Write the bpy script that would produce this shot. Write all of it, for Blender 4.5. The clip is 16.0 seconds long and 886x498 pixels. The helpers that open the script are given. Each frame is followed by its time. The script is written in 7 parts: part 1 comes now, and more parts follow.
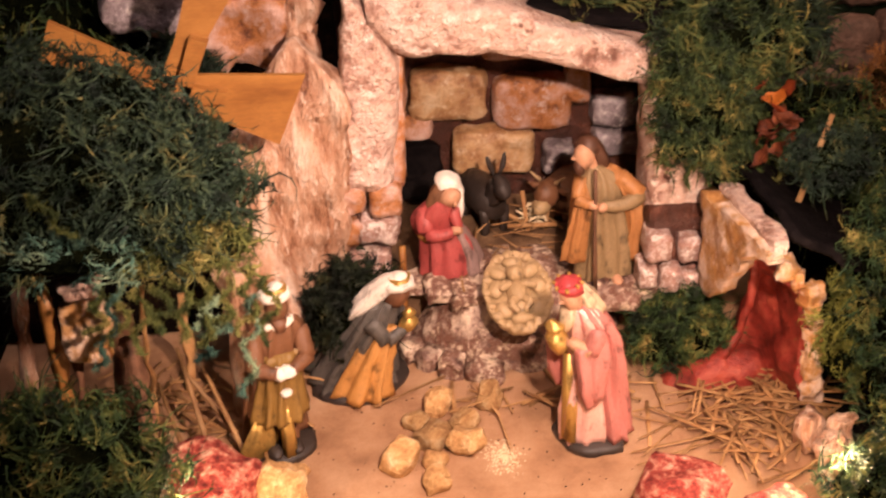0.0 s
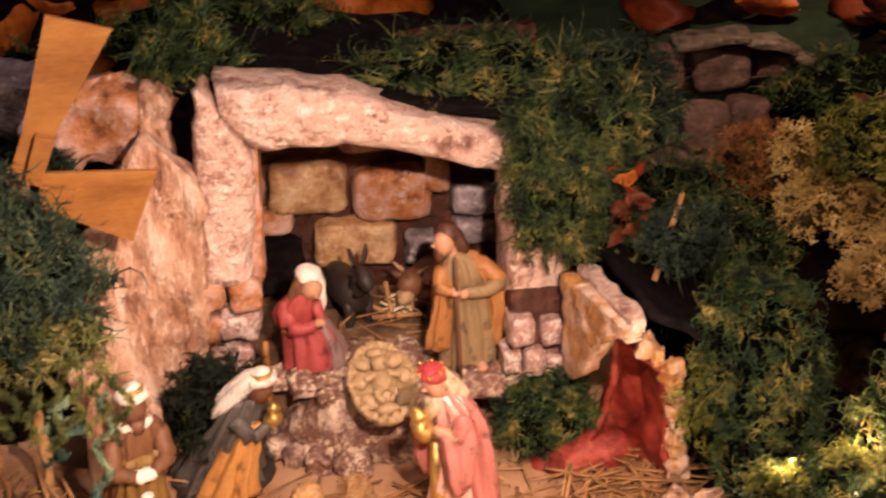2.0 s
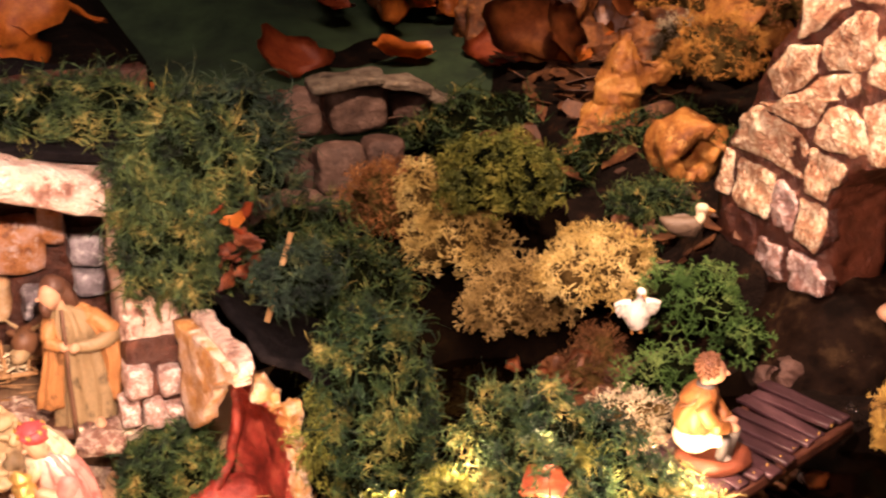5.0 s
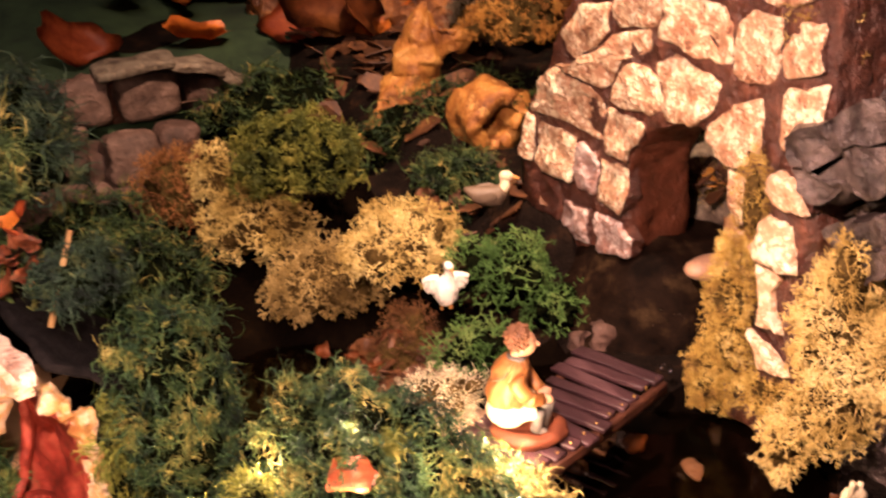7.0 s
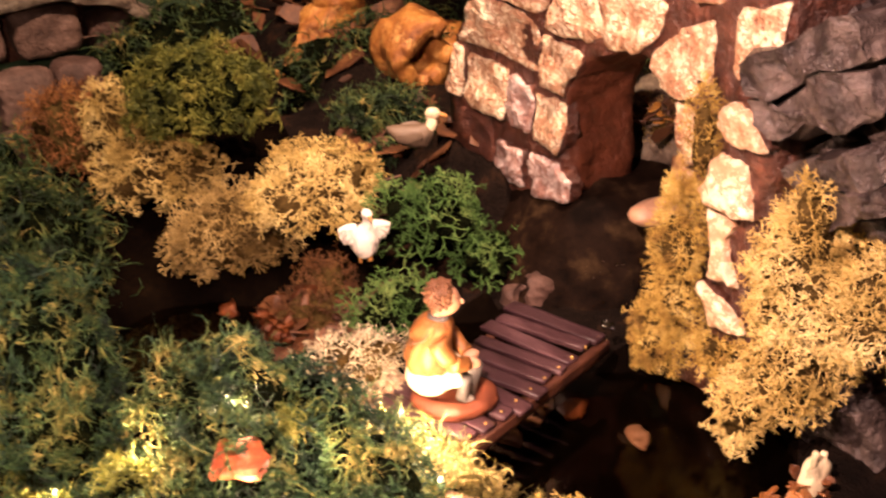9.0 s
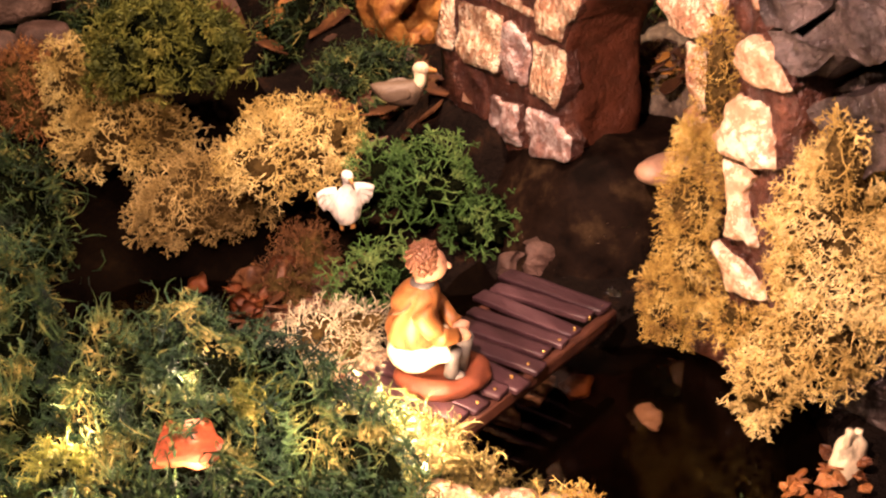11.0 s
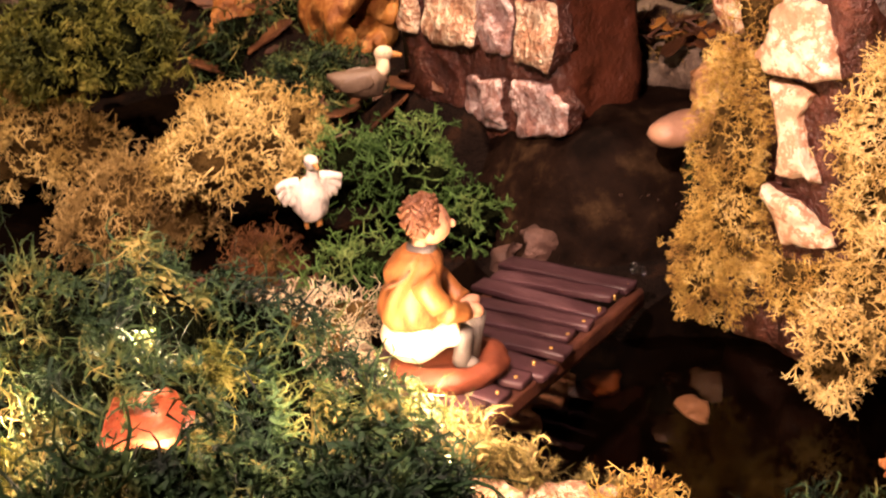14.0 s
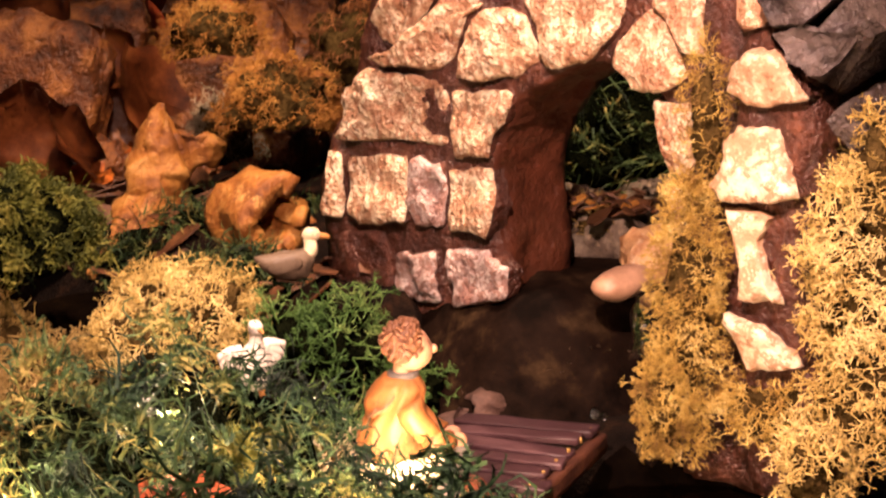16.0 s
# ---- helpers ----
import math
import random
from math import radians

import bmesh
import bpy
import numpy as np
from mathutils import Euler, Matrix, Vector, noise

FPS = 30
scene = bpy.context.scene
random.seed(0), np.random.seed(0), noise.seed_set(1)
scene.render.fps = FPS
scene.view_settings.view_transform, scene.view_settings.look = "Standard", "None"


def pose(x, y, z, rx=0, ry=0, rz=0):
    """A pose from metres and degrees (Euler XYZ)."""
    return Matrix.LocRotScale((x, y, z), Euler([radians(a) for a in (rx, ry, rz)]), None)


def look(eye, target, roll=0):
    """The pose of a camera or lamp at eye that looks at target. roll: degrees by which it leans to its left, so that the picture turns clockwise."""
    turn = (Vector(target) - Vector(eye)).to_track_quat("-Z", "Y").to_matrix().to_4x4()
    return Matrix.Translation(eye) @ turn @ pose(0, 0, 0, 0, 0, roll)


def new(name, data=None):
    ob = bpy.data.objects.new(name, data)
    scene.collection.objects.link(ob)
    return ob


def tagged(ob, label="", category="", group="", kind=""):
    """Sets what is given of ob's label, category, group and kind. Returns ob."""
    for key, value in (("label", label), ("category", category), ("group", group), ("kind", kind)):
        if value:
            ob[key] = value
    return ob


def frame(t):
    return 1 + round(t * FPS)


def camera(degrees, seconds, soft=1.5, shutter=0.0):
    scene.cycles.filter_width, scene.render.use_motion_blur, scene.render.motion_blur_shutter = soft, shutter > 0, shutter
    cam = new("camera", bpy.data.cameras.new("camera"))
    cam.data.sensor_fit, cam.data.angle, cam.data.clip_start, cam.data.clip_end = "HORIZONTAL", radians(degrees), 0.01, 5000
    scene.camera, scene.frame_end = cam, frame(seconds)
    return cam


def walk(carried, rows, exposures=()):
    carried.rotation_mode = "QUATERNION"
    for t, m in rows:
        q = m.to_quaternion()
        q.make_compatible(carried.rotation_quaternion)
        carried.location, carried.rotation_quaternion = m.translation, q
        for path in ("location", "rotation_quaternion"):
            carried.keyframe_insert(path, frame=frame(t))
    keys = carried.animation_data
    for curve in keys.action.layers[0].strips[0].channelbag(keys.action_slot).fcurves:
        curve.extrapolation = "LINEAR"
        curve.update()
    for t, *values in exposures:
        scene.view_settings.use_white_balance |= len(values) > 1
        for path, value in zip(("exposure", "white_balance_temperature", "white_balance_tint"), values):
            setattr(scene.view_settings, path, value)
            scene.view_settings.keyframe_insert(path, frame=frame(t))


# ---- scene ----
# A table-top crib landscape: metres, z up, the sand before the stable at z = 0.
cam = camera(35.88, 16.0, soft=2.2, shutter=0.5)
PATH = [
    (0, 0.0000, 0.0000, 0.4296, 0.000, -29.893, -4.361),
    (0.5, 0.0016, 0.0001, 0.4270, -1.736, -28.766, -4.251),
    (1, 0.0036, -0.0011, 0.4246, -3.449, -27.909, -3.926),
    (1.5, 0.0040, -0.0005, 0.4233, -4.197, -27.294, -3.856),
    (2, 0.0106, -0.0013, 0.4223, -5.862, -25.992, -3.798),
    (2.5, 0.0190, 0.0001, 0.4218, -8.458, -25.592, -4.134),
    (3, 0.0228, 0.0000, 0.4209, -10.886, -25.310, -3.648),
    (3.5, 0.0281, -0.0017, 0.4187, -13.182, -25.097, -2.928),
    (4, 0.0329, -0.0048, 0.4171, -15.639, -24.711, -1.895),
    (4.2, 0.0381, -0.0074, 0.4142, -16.358, -24.399, -1.627),
    (6.3, 0.0737, 0.0036, 0.4094, -24.049, -24.754, -1.526),
    (6.5, 0.0733, 0.0049, 0.4080, -24.698, -24.695, -1.700),
    (7, 0.0821, 0.0131, 0.4006, -27.195, -25.463, -1.780),
    (7.5, 0.0927, 0.0209, 0.3953, -28.339, -26.654, -1.539),
    (8, 0.0987, 0.0314, 0.3877, -28.673, -26.891, -1.531),
    (8.5, 0.1103, 0.0463, 0.3767, -28.334, -27.297, -1.814),
    (9, 0.1266, 0.0641, 0.3687, -29.351, -27.801, -1.430),
    (9.2, 0.1322, 0.0673, 0.3649, -29.954, -28.061, -1.068),
    (11.3, 0.1598, 0.1087, 0.3206, -28.681, -28.137, -2.645),
    (11.5, 0.1616, 0.1153, 0.3130, -28.941, -28.390, -2.827),
    (12, 0.1710, 0.1289, 0.2985, -29.354, -29.078, -2.943),
    (12.5, 0.1750, 0.1369, 0.2911, -29.618, -29.541, -2.473),
    (13, 0.1788, 0.1453, 0.2847, -30.140, -28.848, -2.380),
    (13.5, 0.1721, 0.1566, 0.2692, -31.833, -26.893, -2.664),
    (14, 0.1630, 0.1633, 0.2467, -32.613, -23.104, -4.352),
    (14.5, 0.1548, 0.1667, 0.2351, -34.800, -20.180, -3.799),
    (15, 0.1412, 0.1718, 0.2213, -37.127, -16.943, -3.601),
    (15.5, 0.1280, 0.1779, 0.2097, -39.552, -13.979, -3.501),
    (16, 0.1208, 0.1830, 0.2044, -40.960, -11.552, -3.832),
]


def gaze(x, y, z, yaw, pitch, roll):
    return (Matrix.Translation((x, y, z)) @ Matrix.Rotation(radians(yaw), 4, "Z")
            @ Matrix.Rotation(radians(90 + pitch), 4, "X") @ Matrix.Rotation(radians(roll), 4, "Z"))


walk(cam, [(row[0], gaze(*row[1:])) for row in PATH], [(0.0, -0.85), (2.0, -0.98), (3.5, -0.64), (4.2, -0.30), (6.4, -0.02), (9.2, -0.02), (11.3, -0.10), (14.0, -0.20), (16.0, 0.0)])

# ---- light ----
world = bpy.data.worlds.new("dark_room")
world.use_nodes = True
world.node_tree.nodes["Background"].inputs[0].default_value = (0.62, 0.50, 0.70, 1)
world.node_tree.nodes["Background"].inputs[1].default_value = 0.042
scene.world = world
scene.view_settings.exposure = 0.0


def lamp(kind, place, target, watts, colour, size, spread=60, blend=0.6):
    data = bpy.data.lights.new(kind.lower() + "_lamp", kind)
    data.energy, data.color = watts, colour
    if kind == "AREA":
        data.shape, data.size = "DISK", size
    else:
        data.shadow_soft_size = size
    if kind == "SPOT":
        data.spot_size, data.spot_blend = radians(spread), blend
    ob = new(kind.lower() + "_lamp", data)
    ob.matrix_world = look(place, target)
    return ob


# unseen spots guessed from shadows; last spot and overhead area lamp added as fill
lamp("SPOT", (0.09, 0.20, 0.385), (-0.010, 0.62, 0.10), 31, (1.0, 0.67, 0.53), 0.008, 66, 0.7)
lamp("SPOT", (0.12, 0.34, 0.50), (-0.02, 0.57, 0.0), 11, (1.0, 0.67, 0.53), 0.01, 46, 0.7)
lamp("SPOT", (0.20, 0.29, 0.37), (0.43, 0.48, 0.09), 19, (1.0, 0.60, 0.49), 0.008, 78, 0.85)
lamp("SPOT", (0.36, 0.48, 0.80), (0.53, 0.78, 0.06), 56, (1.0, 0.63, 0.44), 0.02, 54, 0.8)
lamp("AREA", (0.05, 0.20, 1.5), (0.12, 0.6, 0.0), 10, (1.0, 0.68, 0.62), 0.7)

# ---- meshes ----


def rgb(c):
    return (*c, 1.0)


def noise_tex(nt, pos, scale, detail=4.0, rough=0.6):
    n = nt.nodes.new("ShaderNodeTexNoise")
    n.inputs["Scale"].default_value = scale
    n.inputs["Detail"].default_value = detail
    n.inputs["Roughness"].default_value = rough
    nt.links.new(pos, n.inputs["Vector"])
    return n.outputs["Fac"]


def ramp(nt, fac, stops):
    r = nt.nodes.new("ShaderNodeValToRGB")
    els = r.color_ramp.elements
    while len(els) < len(stops):
        els.new(0.5)
    for e, (p, c) in zip(els, stops):
        e.position, e.color = p, rgb(c)
    nt.links.new(fac, r.inputs["Fac"])
    return r.outputs["Color"]


def mixed(nt, fac, a, b, mode="MIX"):
    m = nt.nodes.new("ShaderNodeMix")
    m.data_type, m.blend_type = "RGBA", mode
    if isinstance(fac, float):
        m.inputs[0].default_value = fac
    else:
        nt.links.new(fac, m.inputs[0])
    for value, socket in ((a, m.inputs[6]), (b, m.inputs[7])):
        if isinstance(value, tuple):
            socket.default_value = rgb(value)
        else:
            nt.links.new(value, socket)
    return m.outputs[2]


def surface(name, stops, scale=90, fine=700, rough=0.7, bump=0.5, depth=0.002, metal=0.0, vary=0.0, wet=0.0, shine=0.4, stretch=(1, 1, 1), cracks=None, chalk=None):
    """A material of one noise-driven ramp with finer grain over it, at real size."""
    m = bpy.data.materials.new(name)
    m.use_nodes = True
    nt = m.node_tree
    b = nt.nodes["Principled BSDF"]
    geo = nt.nodes.new("ShaderNodeNewGeometry")
    pos = geo.outputs["Position"]
    if stretch != (1, 1, 1):
        mp = nt.nodes.new("ShaderNodeMapping")
        mp.inputs["Scale"].default_value = stretch
        nt.links.new(pos, mp.inputs["Vector"])
        pos = mp.outputs["Vector"]
    big = noise_tex(nt, pos, scale, 5, 0.65)
    grain = noise_tex(nt, pos, fine, 3, 0.7)
    colour = ramp(nt, big, stops)
    shade = ramp(nt, grain, [(0.25, (0.55, 0.55, 0.55)), (0.75, (1.15, 1.15, 1.15))])
    colour = mixed(nt, 0.42, colour, shade, "MULTIPLY")
    if cracks:
        line = noise_tex(nt, pos, scale * 1.1, 6, 0.72)
        band = ramp(nt, line, [(0.44, (0, 0, 0)), (0.485, (1, 1, 1)), (0.515, (1, 1, 1)), (0.56, (0, 0, 0))])
        colour = mixed(nt, band, colour, cracks)
    if chalk:
        rub = ramp(nt, noise_tex(nt, pos, scale * 2.6, 6, 0.75), [(0.54, (0, 0, 0)), (0.66, (1, 1, 1))])
        colour = mixed(nt, rub, colour, chalk)
    if vary:
        inf = nt.nodes.new("ShaderNodeObjectInfo")
        tint = ramp(nt, inf.outputs["Random"], [(0.0, (1 - vary, 1 - vary, 1 - vary)), (1.0, (1 + vary * 0.4, 1 + vary * 0.35, 1 + vary * 0.3))])
        colour = mixed(nt, 1.0, colour, tint, "MULTIPLY")
    nt.links.new(colour, b.inputs["Base Color"])
    b.inputs["Roughness"].default_value = rough
    b.inputs["Metallic"].default_value = metal
    b.inputs["Specular IOR Level"].default_value = shine
    b.inputs["Coat Weight"].default_value = wet
    b.inputs["Coat Roughness"].default_value = 0.15
    if bump:
        add = nt.nodes.new("ShaderNodeMath")
        add.operation = "MULTIPLY_ADD"
        nt.links.new(grain, add.inputs[0])
        add.inputs[1].default_value = 0.35
        nt.links.new(big, add.inputs[2])
        bm = nt.nodes.new("ShaderNodeBump")
        bm.inputs["Strength"].default_value = bump
        bm.inputs["Distance"].default_value = depth
        nt.links.new(add.outputs[0], bm.inputs["Height"])
        nt.links.new(bm.outputs[0], b.inputs["Normal"])
    return m


def plant(name, stops, rough=0.7, patch=35, through_light=0.15):
    """Moss and lichen: each strand its own tone, with broad patches."""
    m = bpy.data.materials.new(name)
    m.use_nodes = True
    nt = m.node_tree
    b = nt.nodes["Principled BSDF"]
    geo = nt.nodes.new("ShaderNodeNewGeometry")
    big = noise_tex(nt, geo.outputs["Position"], patch, 3, 0.6)
    add = nt.nodes.new("ShaderNodeMath")
    add.operation = "MULTIPLY_ADD"
    nt.links.new(geo.outputs["Random Per Island"], add.inputs[0])
    add.inputs[1].default_value = 0.26
    half = nt.nodes.new("ShaderNodeMath")
    half.operation = "MULTIPLY_ADD"
    nt.links.new(big, half.inputs[0])
    half.inputs[1].default_value, half.inputs[2].default_value = 2.6, -0.98
    nt.links.new(half.outputs[0], add.inputs[2])
    nt.links.new(ramp(nt, add.outputs[0], stops), b.inputs["Base Color"])
    b.inputs["Roughness"].default_value = rough
    b.inputs["Specular IOR Level"].default_value = 0.25
    b.inputs["Subsurface Weight"].default_value = 0.0
    return m


STONE = surface("painted_cork_stone", [(0.36, (0.18, 0.065, 0.03)), (0.43, (0.44, 0.24, 0.13)), (0.49, (0.70, 0.52, 0.32)), (0.58, (0.86, 0.74, 0.52))], 85, 340, 0.45, 1.0, 0.005, vary=0.15, shine=0.5, cracks=(0.42, 0.22, 0.12), chalk=(0.88, 0.77, 0.56))
STONE_CREAM = surface("smooth_cream_stone", [(0.34, (0.26, 0.12, 0.06)), (0.42, (0.55, 0.37, 0.22)), (0.50, (0.76, 0.62, 0.43)), (0.64, (0.88, 0.79, 0.61))], 70, 380, 0.5, 0.6, 0.004, shine=0.5, cracks=(0.45, 0.26, 0.15))
STONE_LILAC_PALE = surface("rosy_grey_stone", [(0.34, (0.16, 0.07, 0.06)), (0.45, (0.38, 0.25, 0.22)), (0.55, (0.60, 0.47, 0.42)), (0.68, (0.80, 0.72, 0.66))], 110, 420, 0.42, 0.9, 0.004, vary=0.15, shine=0.5, cracks=(0.34, 0.19, 0.15), chalk=(0.80, 0.72, 0.66))
STONE_PINK = surface("pale_plaster", [(0.33, (0.17, 0.075, 0.05)), (0.43, (0.44, 0.25, 0.19)), (0.53, (0.68, 0.50, 0.42)), (0.68, (0.84, 0.72, 0.63))], 55, 330, 0.48, 1.0, 0.008, shine=0.6, cracks=(0.62, 0.43, 0.34), chalk=(0.84, 0.74, 0.65))
STONE_TAN = surface("ochre_stone", [(0.32, (0.12, 0.045, 0.016)), (0.44, (0.40, 0.20, 0.085)), (0.54, (0.60, 0.37, 0.18)), (0.68, (0.76, 0.57, 0.36))], 48, 420, 0.45, 0.8, 0.004, vary=0.2, shine=0.55, chalk=(0.70, 0.54, 0.36))
STONE_RUST = surface("rusty_stone", [(0.34, (0.13, 0.040, 0.016)), (0.45, (0.42, 0.17, 0.055)), (0.56, (0.50, 0.30, 0.23)), (0.70, (0.68, 0.50, 0.45))], 50, 420, 0.55, 0.8, 0.004, shine=0.5, chalk=(0.56, 0.42, 0.37))
STONE_LILAC = surface("grey_lilac_stone", [(0.30, (0.11, 0.08, 0.09)), (0.5, (0.30, 0.25, 0.27)), (0.62, (0.45, 0.40, 0.42)), (0.8, (0.66, 0.62, 0.62))], 90, 450, 0.55, 0.9, 0.004, shine=0.5, chalk=(0.68, 0.63, 0.62))
STONE_DARK = surface("dark_wall_stone", [(0.3, (0.03, 0.014, 0.009)), (0.55, (0.095, 0.05, 0.036)), (0.75, (0.22, 0.13, 0.10))], 70, 400, 0.7, 0.8, 0.004, vary=0.2)
STONE_BROWN = surface("dim_brown_wall_stone", [(0.3, (0.05, 0.026, 0.018)), (0.55, (0.14, 0.080, 0.058)), (0.75, (0.27, 0.17, 0.13))], 70, 400, 0.7, 0.8, 0.004, vary=0.2)
STONE_GREY = surface("weathered_grey_stone", [(0.32, (0.04, 0.026, 0.018)), (0.48, (0.12, 0.088, 0.062)), (0.64, (0.22, 0.18, 0.13)), (0.8, (0.36, 0.30, 0.23))], 75, 420, 0.75, 0.9, 0.004, vary=0.25, chalk=(0.26, 0.20, 0.13))
SLATE = surface("grey_slate_rock", [(0.34, (0.010, 0.006, 0.006)), (0.48, (0.040, 0.029, 0.027)), (0.66, (0.13, 0.098, 0.088)), (0.8, (0.28, 0.21, 0.17))], 75, 380, 0.38, 0.9, 0.004, vary=0.2)
MORTAR = surface("brown_mortar", [(0.3, (0.030, 0.009, 0.005)), (0.55, (0.085, 0.026, 0.013)), (0.78, (0.24, 0.09, 0.05))], 90, 500, 0.4, 1.0, 0.006, shine=0.6)
BARREL = surface("glossy_red_brown_paint", [(0.3, (0.045, 0.013, 0.006)), (0.7, (0.11, 0.032, 0.015))], 90, 500, 0.45, 0.8, 0.003, wet=0.2)
RUST_DARK = surface("dark_rust_rock", [(0.34, (0.035, 0.011, 0.004)), (0.48, (0.17, 0.055, 0.014)), (0.66, (0.46, 0.19, 0.05))], 40, 300, 0.4, 1.0, 0.01, shine=0.6)
BARK = surface("peach_cork_bark", [(0.34, (0.14, 0.05, 0.025)), (0.42, (0.42, 0.21, 0.12)), (0.53, (0.60, 0.37, 0.25)), (0.68, (0.80, 0.64, 0.52))], 60, 380, 0.42, 1.0, 0.006, stretch=(1.6, 1.6, 0.45), shine=0.55, chalk=(0.78, 0.62, 0.50))
BARK_PALE = surface("pale_and_ochre_bark", [(0.32, (0.30, 0.11, 0.03)), (0.45, (0.52, 0.27, 0.09)), (0.54, (0.64, 0.45, 0.32)), (0.68, (0.78, 0.64, 0.54))], 45, 420, 0.6, 0.9, 0.004, chalk=(0.72, 0.56, 0.46))
BARK_ORANGE = surface("orange_bark", [(0.30, (0.085, 0.024, 0.006)), (0.46, (0.26, 0.095, 0.018)), (0.58, (0.40, 0.18, 0.035)), (0.72, (0.52, 0.28, 0.08))], 45, 420, 0.6, 0.8, 0.004, chalk=(0.50, 0.27, 0.08))
SAND = surface("orange_sand", [(0.28, (0.22, 0.105, 0.05)), (0.5, (0.42, 0.235, 0.125)), (0.72, (0.54, 0.34, 0.20))], 26, 1100, 0.85, 0.9, 0.0025)
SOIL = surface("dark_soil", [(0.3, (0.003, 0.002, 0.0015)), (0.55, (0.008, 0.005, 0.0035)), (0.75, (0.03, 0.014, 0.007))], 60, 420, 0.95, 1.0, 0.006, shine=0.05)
POOL_BED = surface("black_pool_bed", [(0.3, (0.0015, 0.001, 0.0008)), (0.6, (0.004, 0.0025, 0.0015)), (0.8, (0.010, 0.006, 0.003))], 40, 420, 1.0, 0.4, 0.002, shine=0.0)
WOOD = surface("orange_plywood", [(0.3, (0.22, 0.085, 0.02)), (0.55, (0.36, 0.16, 0.04)), (0.8, (0.46, 0.23, 0.065))], 60, 900, 0.5, 0.25, 0.001, stretch=(0.3, 1, 1))
WOOD_DARK = surface("dark_twig_wood", [(0.3, (0.05, 0.022, 0.012)), (0.7, (0.18, 0.085, 0.045))], 90, 700, 0.65, 0.6, 0.002)
PLANK = surface("purple_brown_stained_plank", [(0.3, (0.024, 0.010, 0.012)), (0.55, (0.056, 0.025, 0.030)), (0.8, (0.12, 0.062, 0.068))], 70, 800, 0.45, 0.5, 0.0012, vary=0.25, stretch=(1.0, 0.25, 1))
RED_PAINT = surface("red_painted_plaster", [(0.32, (0.10, 0.012, 0.007)), (0.5, (0.25, 0.030, 0.020)), (0.72, (0.40, 0.085, 0.05))], 75, 420, 0.5, 0.8, 0.003)
RED_CRUMB = surface("red_and_cream_crumbly_paint", [(0.34, (0.12, 0.012, 0.010)), (0.48, (0.36, 0.05, 0.035)), (0.60, (0.62, 0.26, 0.18)), (0.74, (0.80, 0.62, 0.45))], 170, 520, 0.7, 1.0, 0.005)
TERRACOTTA = surface("orange_fired_clay", [(0.32, (0.24, 0.045, 0.018)), (0.5, (0.42, 0.10, 0.035)), (0.72, (0.60, 0.24, 0.08))], 75, 420, 0.5, 0.6, 0.002)
CLAY = surface("terracotta_clay", [(0.3, (0.085, 0.020, 0.009)), (0.7, (0.17, 0.046, 0.018))], 70, 600, 0.6, 0.5, 0.0015)
CLAY_PALE = surface("pinkish_tan_stone", [(0.3, (0.26, 0.14, 0.08)), (0.6, (0.42, 0.25, 0.16)), (0.8, (0.55, 0.38, 0.27))], 60, 500, 0.4, 0.4, 0.002)
BREAD = surface("yellow_crumb_lump", [(0.3, (0.36, 0.17, 0.06)), (0.5, (0.62, 0.37, 0.155)), (0.75, (0.82, 0.64, 0.38))], 130, 520, 0.75, 0.9, 0.004, vary=0.40)
STRAW = surface("dry_straw", [(0.3, (0.28, 0.13, 0.045)), (0.7, (0.50, 0.30, 0.13))], 120, 800, 0.6, 0.3, 0.001, vary=0.35)
# Near-black moss core: the shade between strands is put into its colour.
MOSS_CORE = surface("moss_shade_core", [(0.35, (0.002, 0.003, 0.0015)), (0.7, (0.008, 0.010, 0.004))], 120, 600, 1.0, 1.0, 0.006, shine=0.0)
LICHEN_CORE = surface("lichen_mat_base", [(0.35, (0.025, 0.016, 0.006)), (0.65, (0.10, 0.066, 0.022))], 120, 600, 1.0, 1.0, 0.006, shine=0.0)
MOSS = plant("green_moss", [(0.0, (0.006, 0.010, 0.004)), (0.30, (0.016, 0.036, 0.012)), (0.55, (0.042, 0.072, 0.018)), (0.75, (0.105, 0.115, 0.028)), (1.0, (0.30, 0.23, 0.07))], patch=75)
MOSS_BLUE = plant("blue_green_moss", [(0.0, (0.006, 0.012, 0.008)), (0.30, (0.016, 0.042, 0.018)), (0.52, (0.045, 0.085, 0.026)), (0.70, (0.115, 0.130, 0.034)), (1.0, (0.34, 0.28, 0.085))], patch=60)
# Dry yellow strands, paled further by bulb light put into the colour.
MOSS_GOLD = plant("dry_gold_lit_moss", [(0.1, (0.035, 0.032, 0.009)), (0.45, (0.15, 0.12, 0.034)), (0.8, (0.40, 0.32, 0.13))])
# Moss in bulb glow: the yellow light is part of this colour.
MOSS_LIME = plant("glow_lit_lime_moss", [(0.1, (0.045, 0.06, 0.010)), (0.5, (0.18, 0.19, 0.035)), (0.9, (0.42, 0.38, 0.10))])
MOSS_DYED = plant("teal_dyed_moss", [(0.1, (0.02, 0.055, 0.045)), (0.5, (0.07, 0.15, 0.11)), (0.9, (0.26, 0.34, 0.20))])
LICHEN = plant("tan_lichen", [(0.1, (0.24, 0.16, 0.038)), (0.5, (0.46, 0.34, 0.108)), (0.9, (0.65, 0.52, 0.215))])
LICHEN_OCHRE = plant("ochre_lichen", [(0.1, (0.20, 0.115, 0.03)), (0.45, (0.42, 0.28, 0.06)), (0.75, (0.59, 0.44, 0.135)), (1.0, (0.75, 0.60, 0.255))], patch=90)
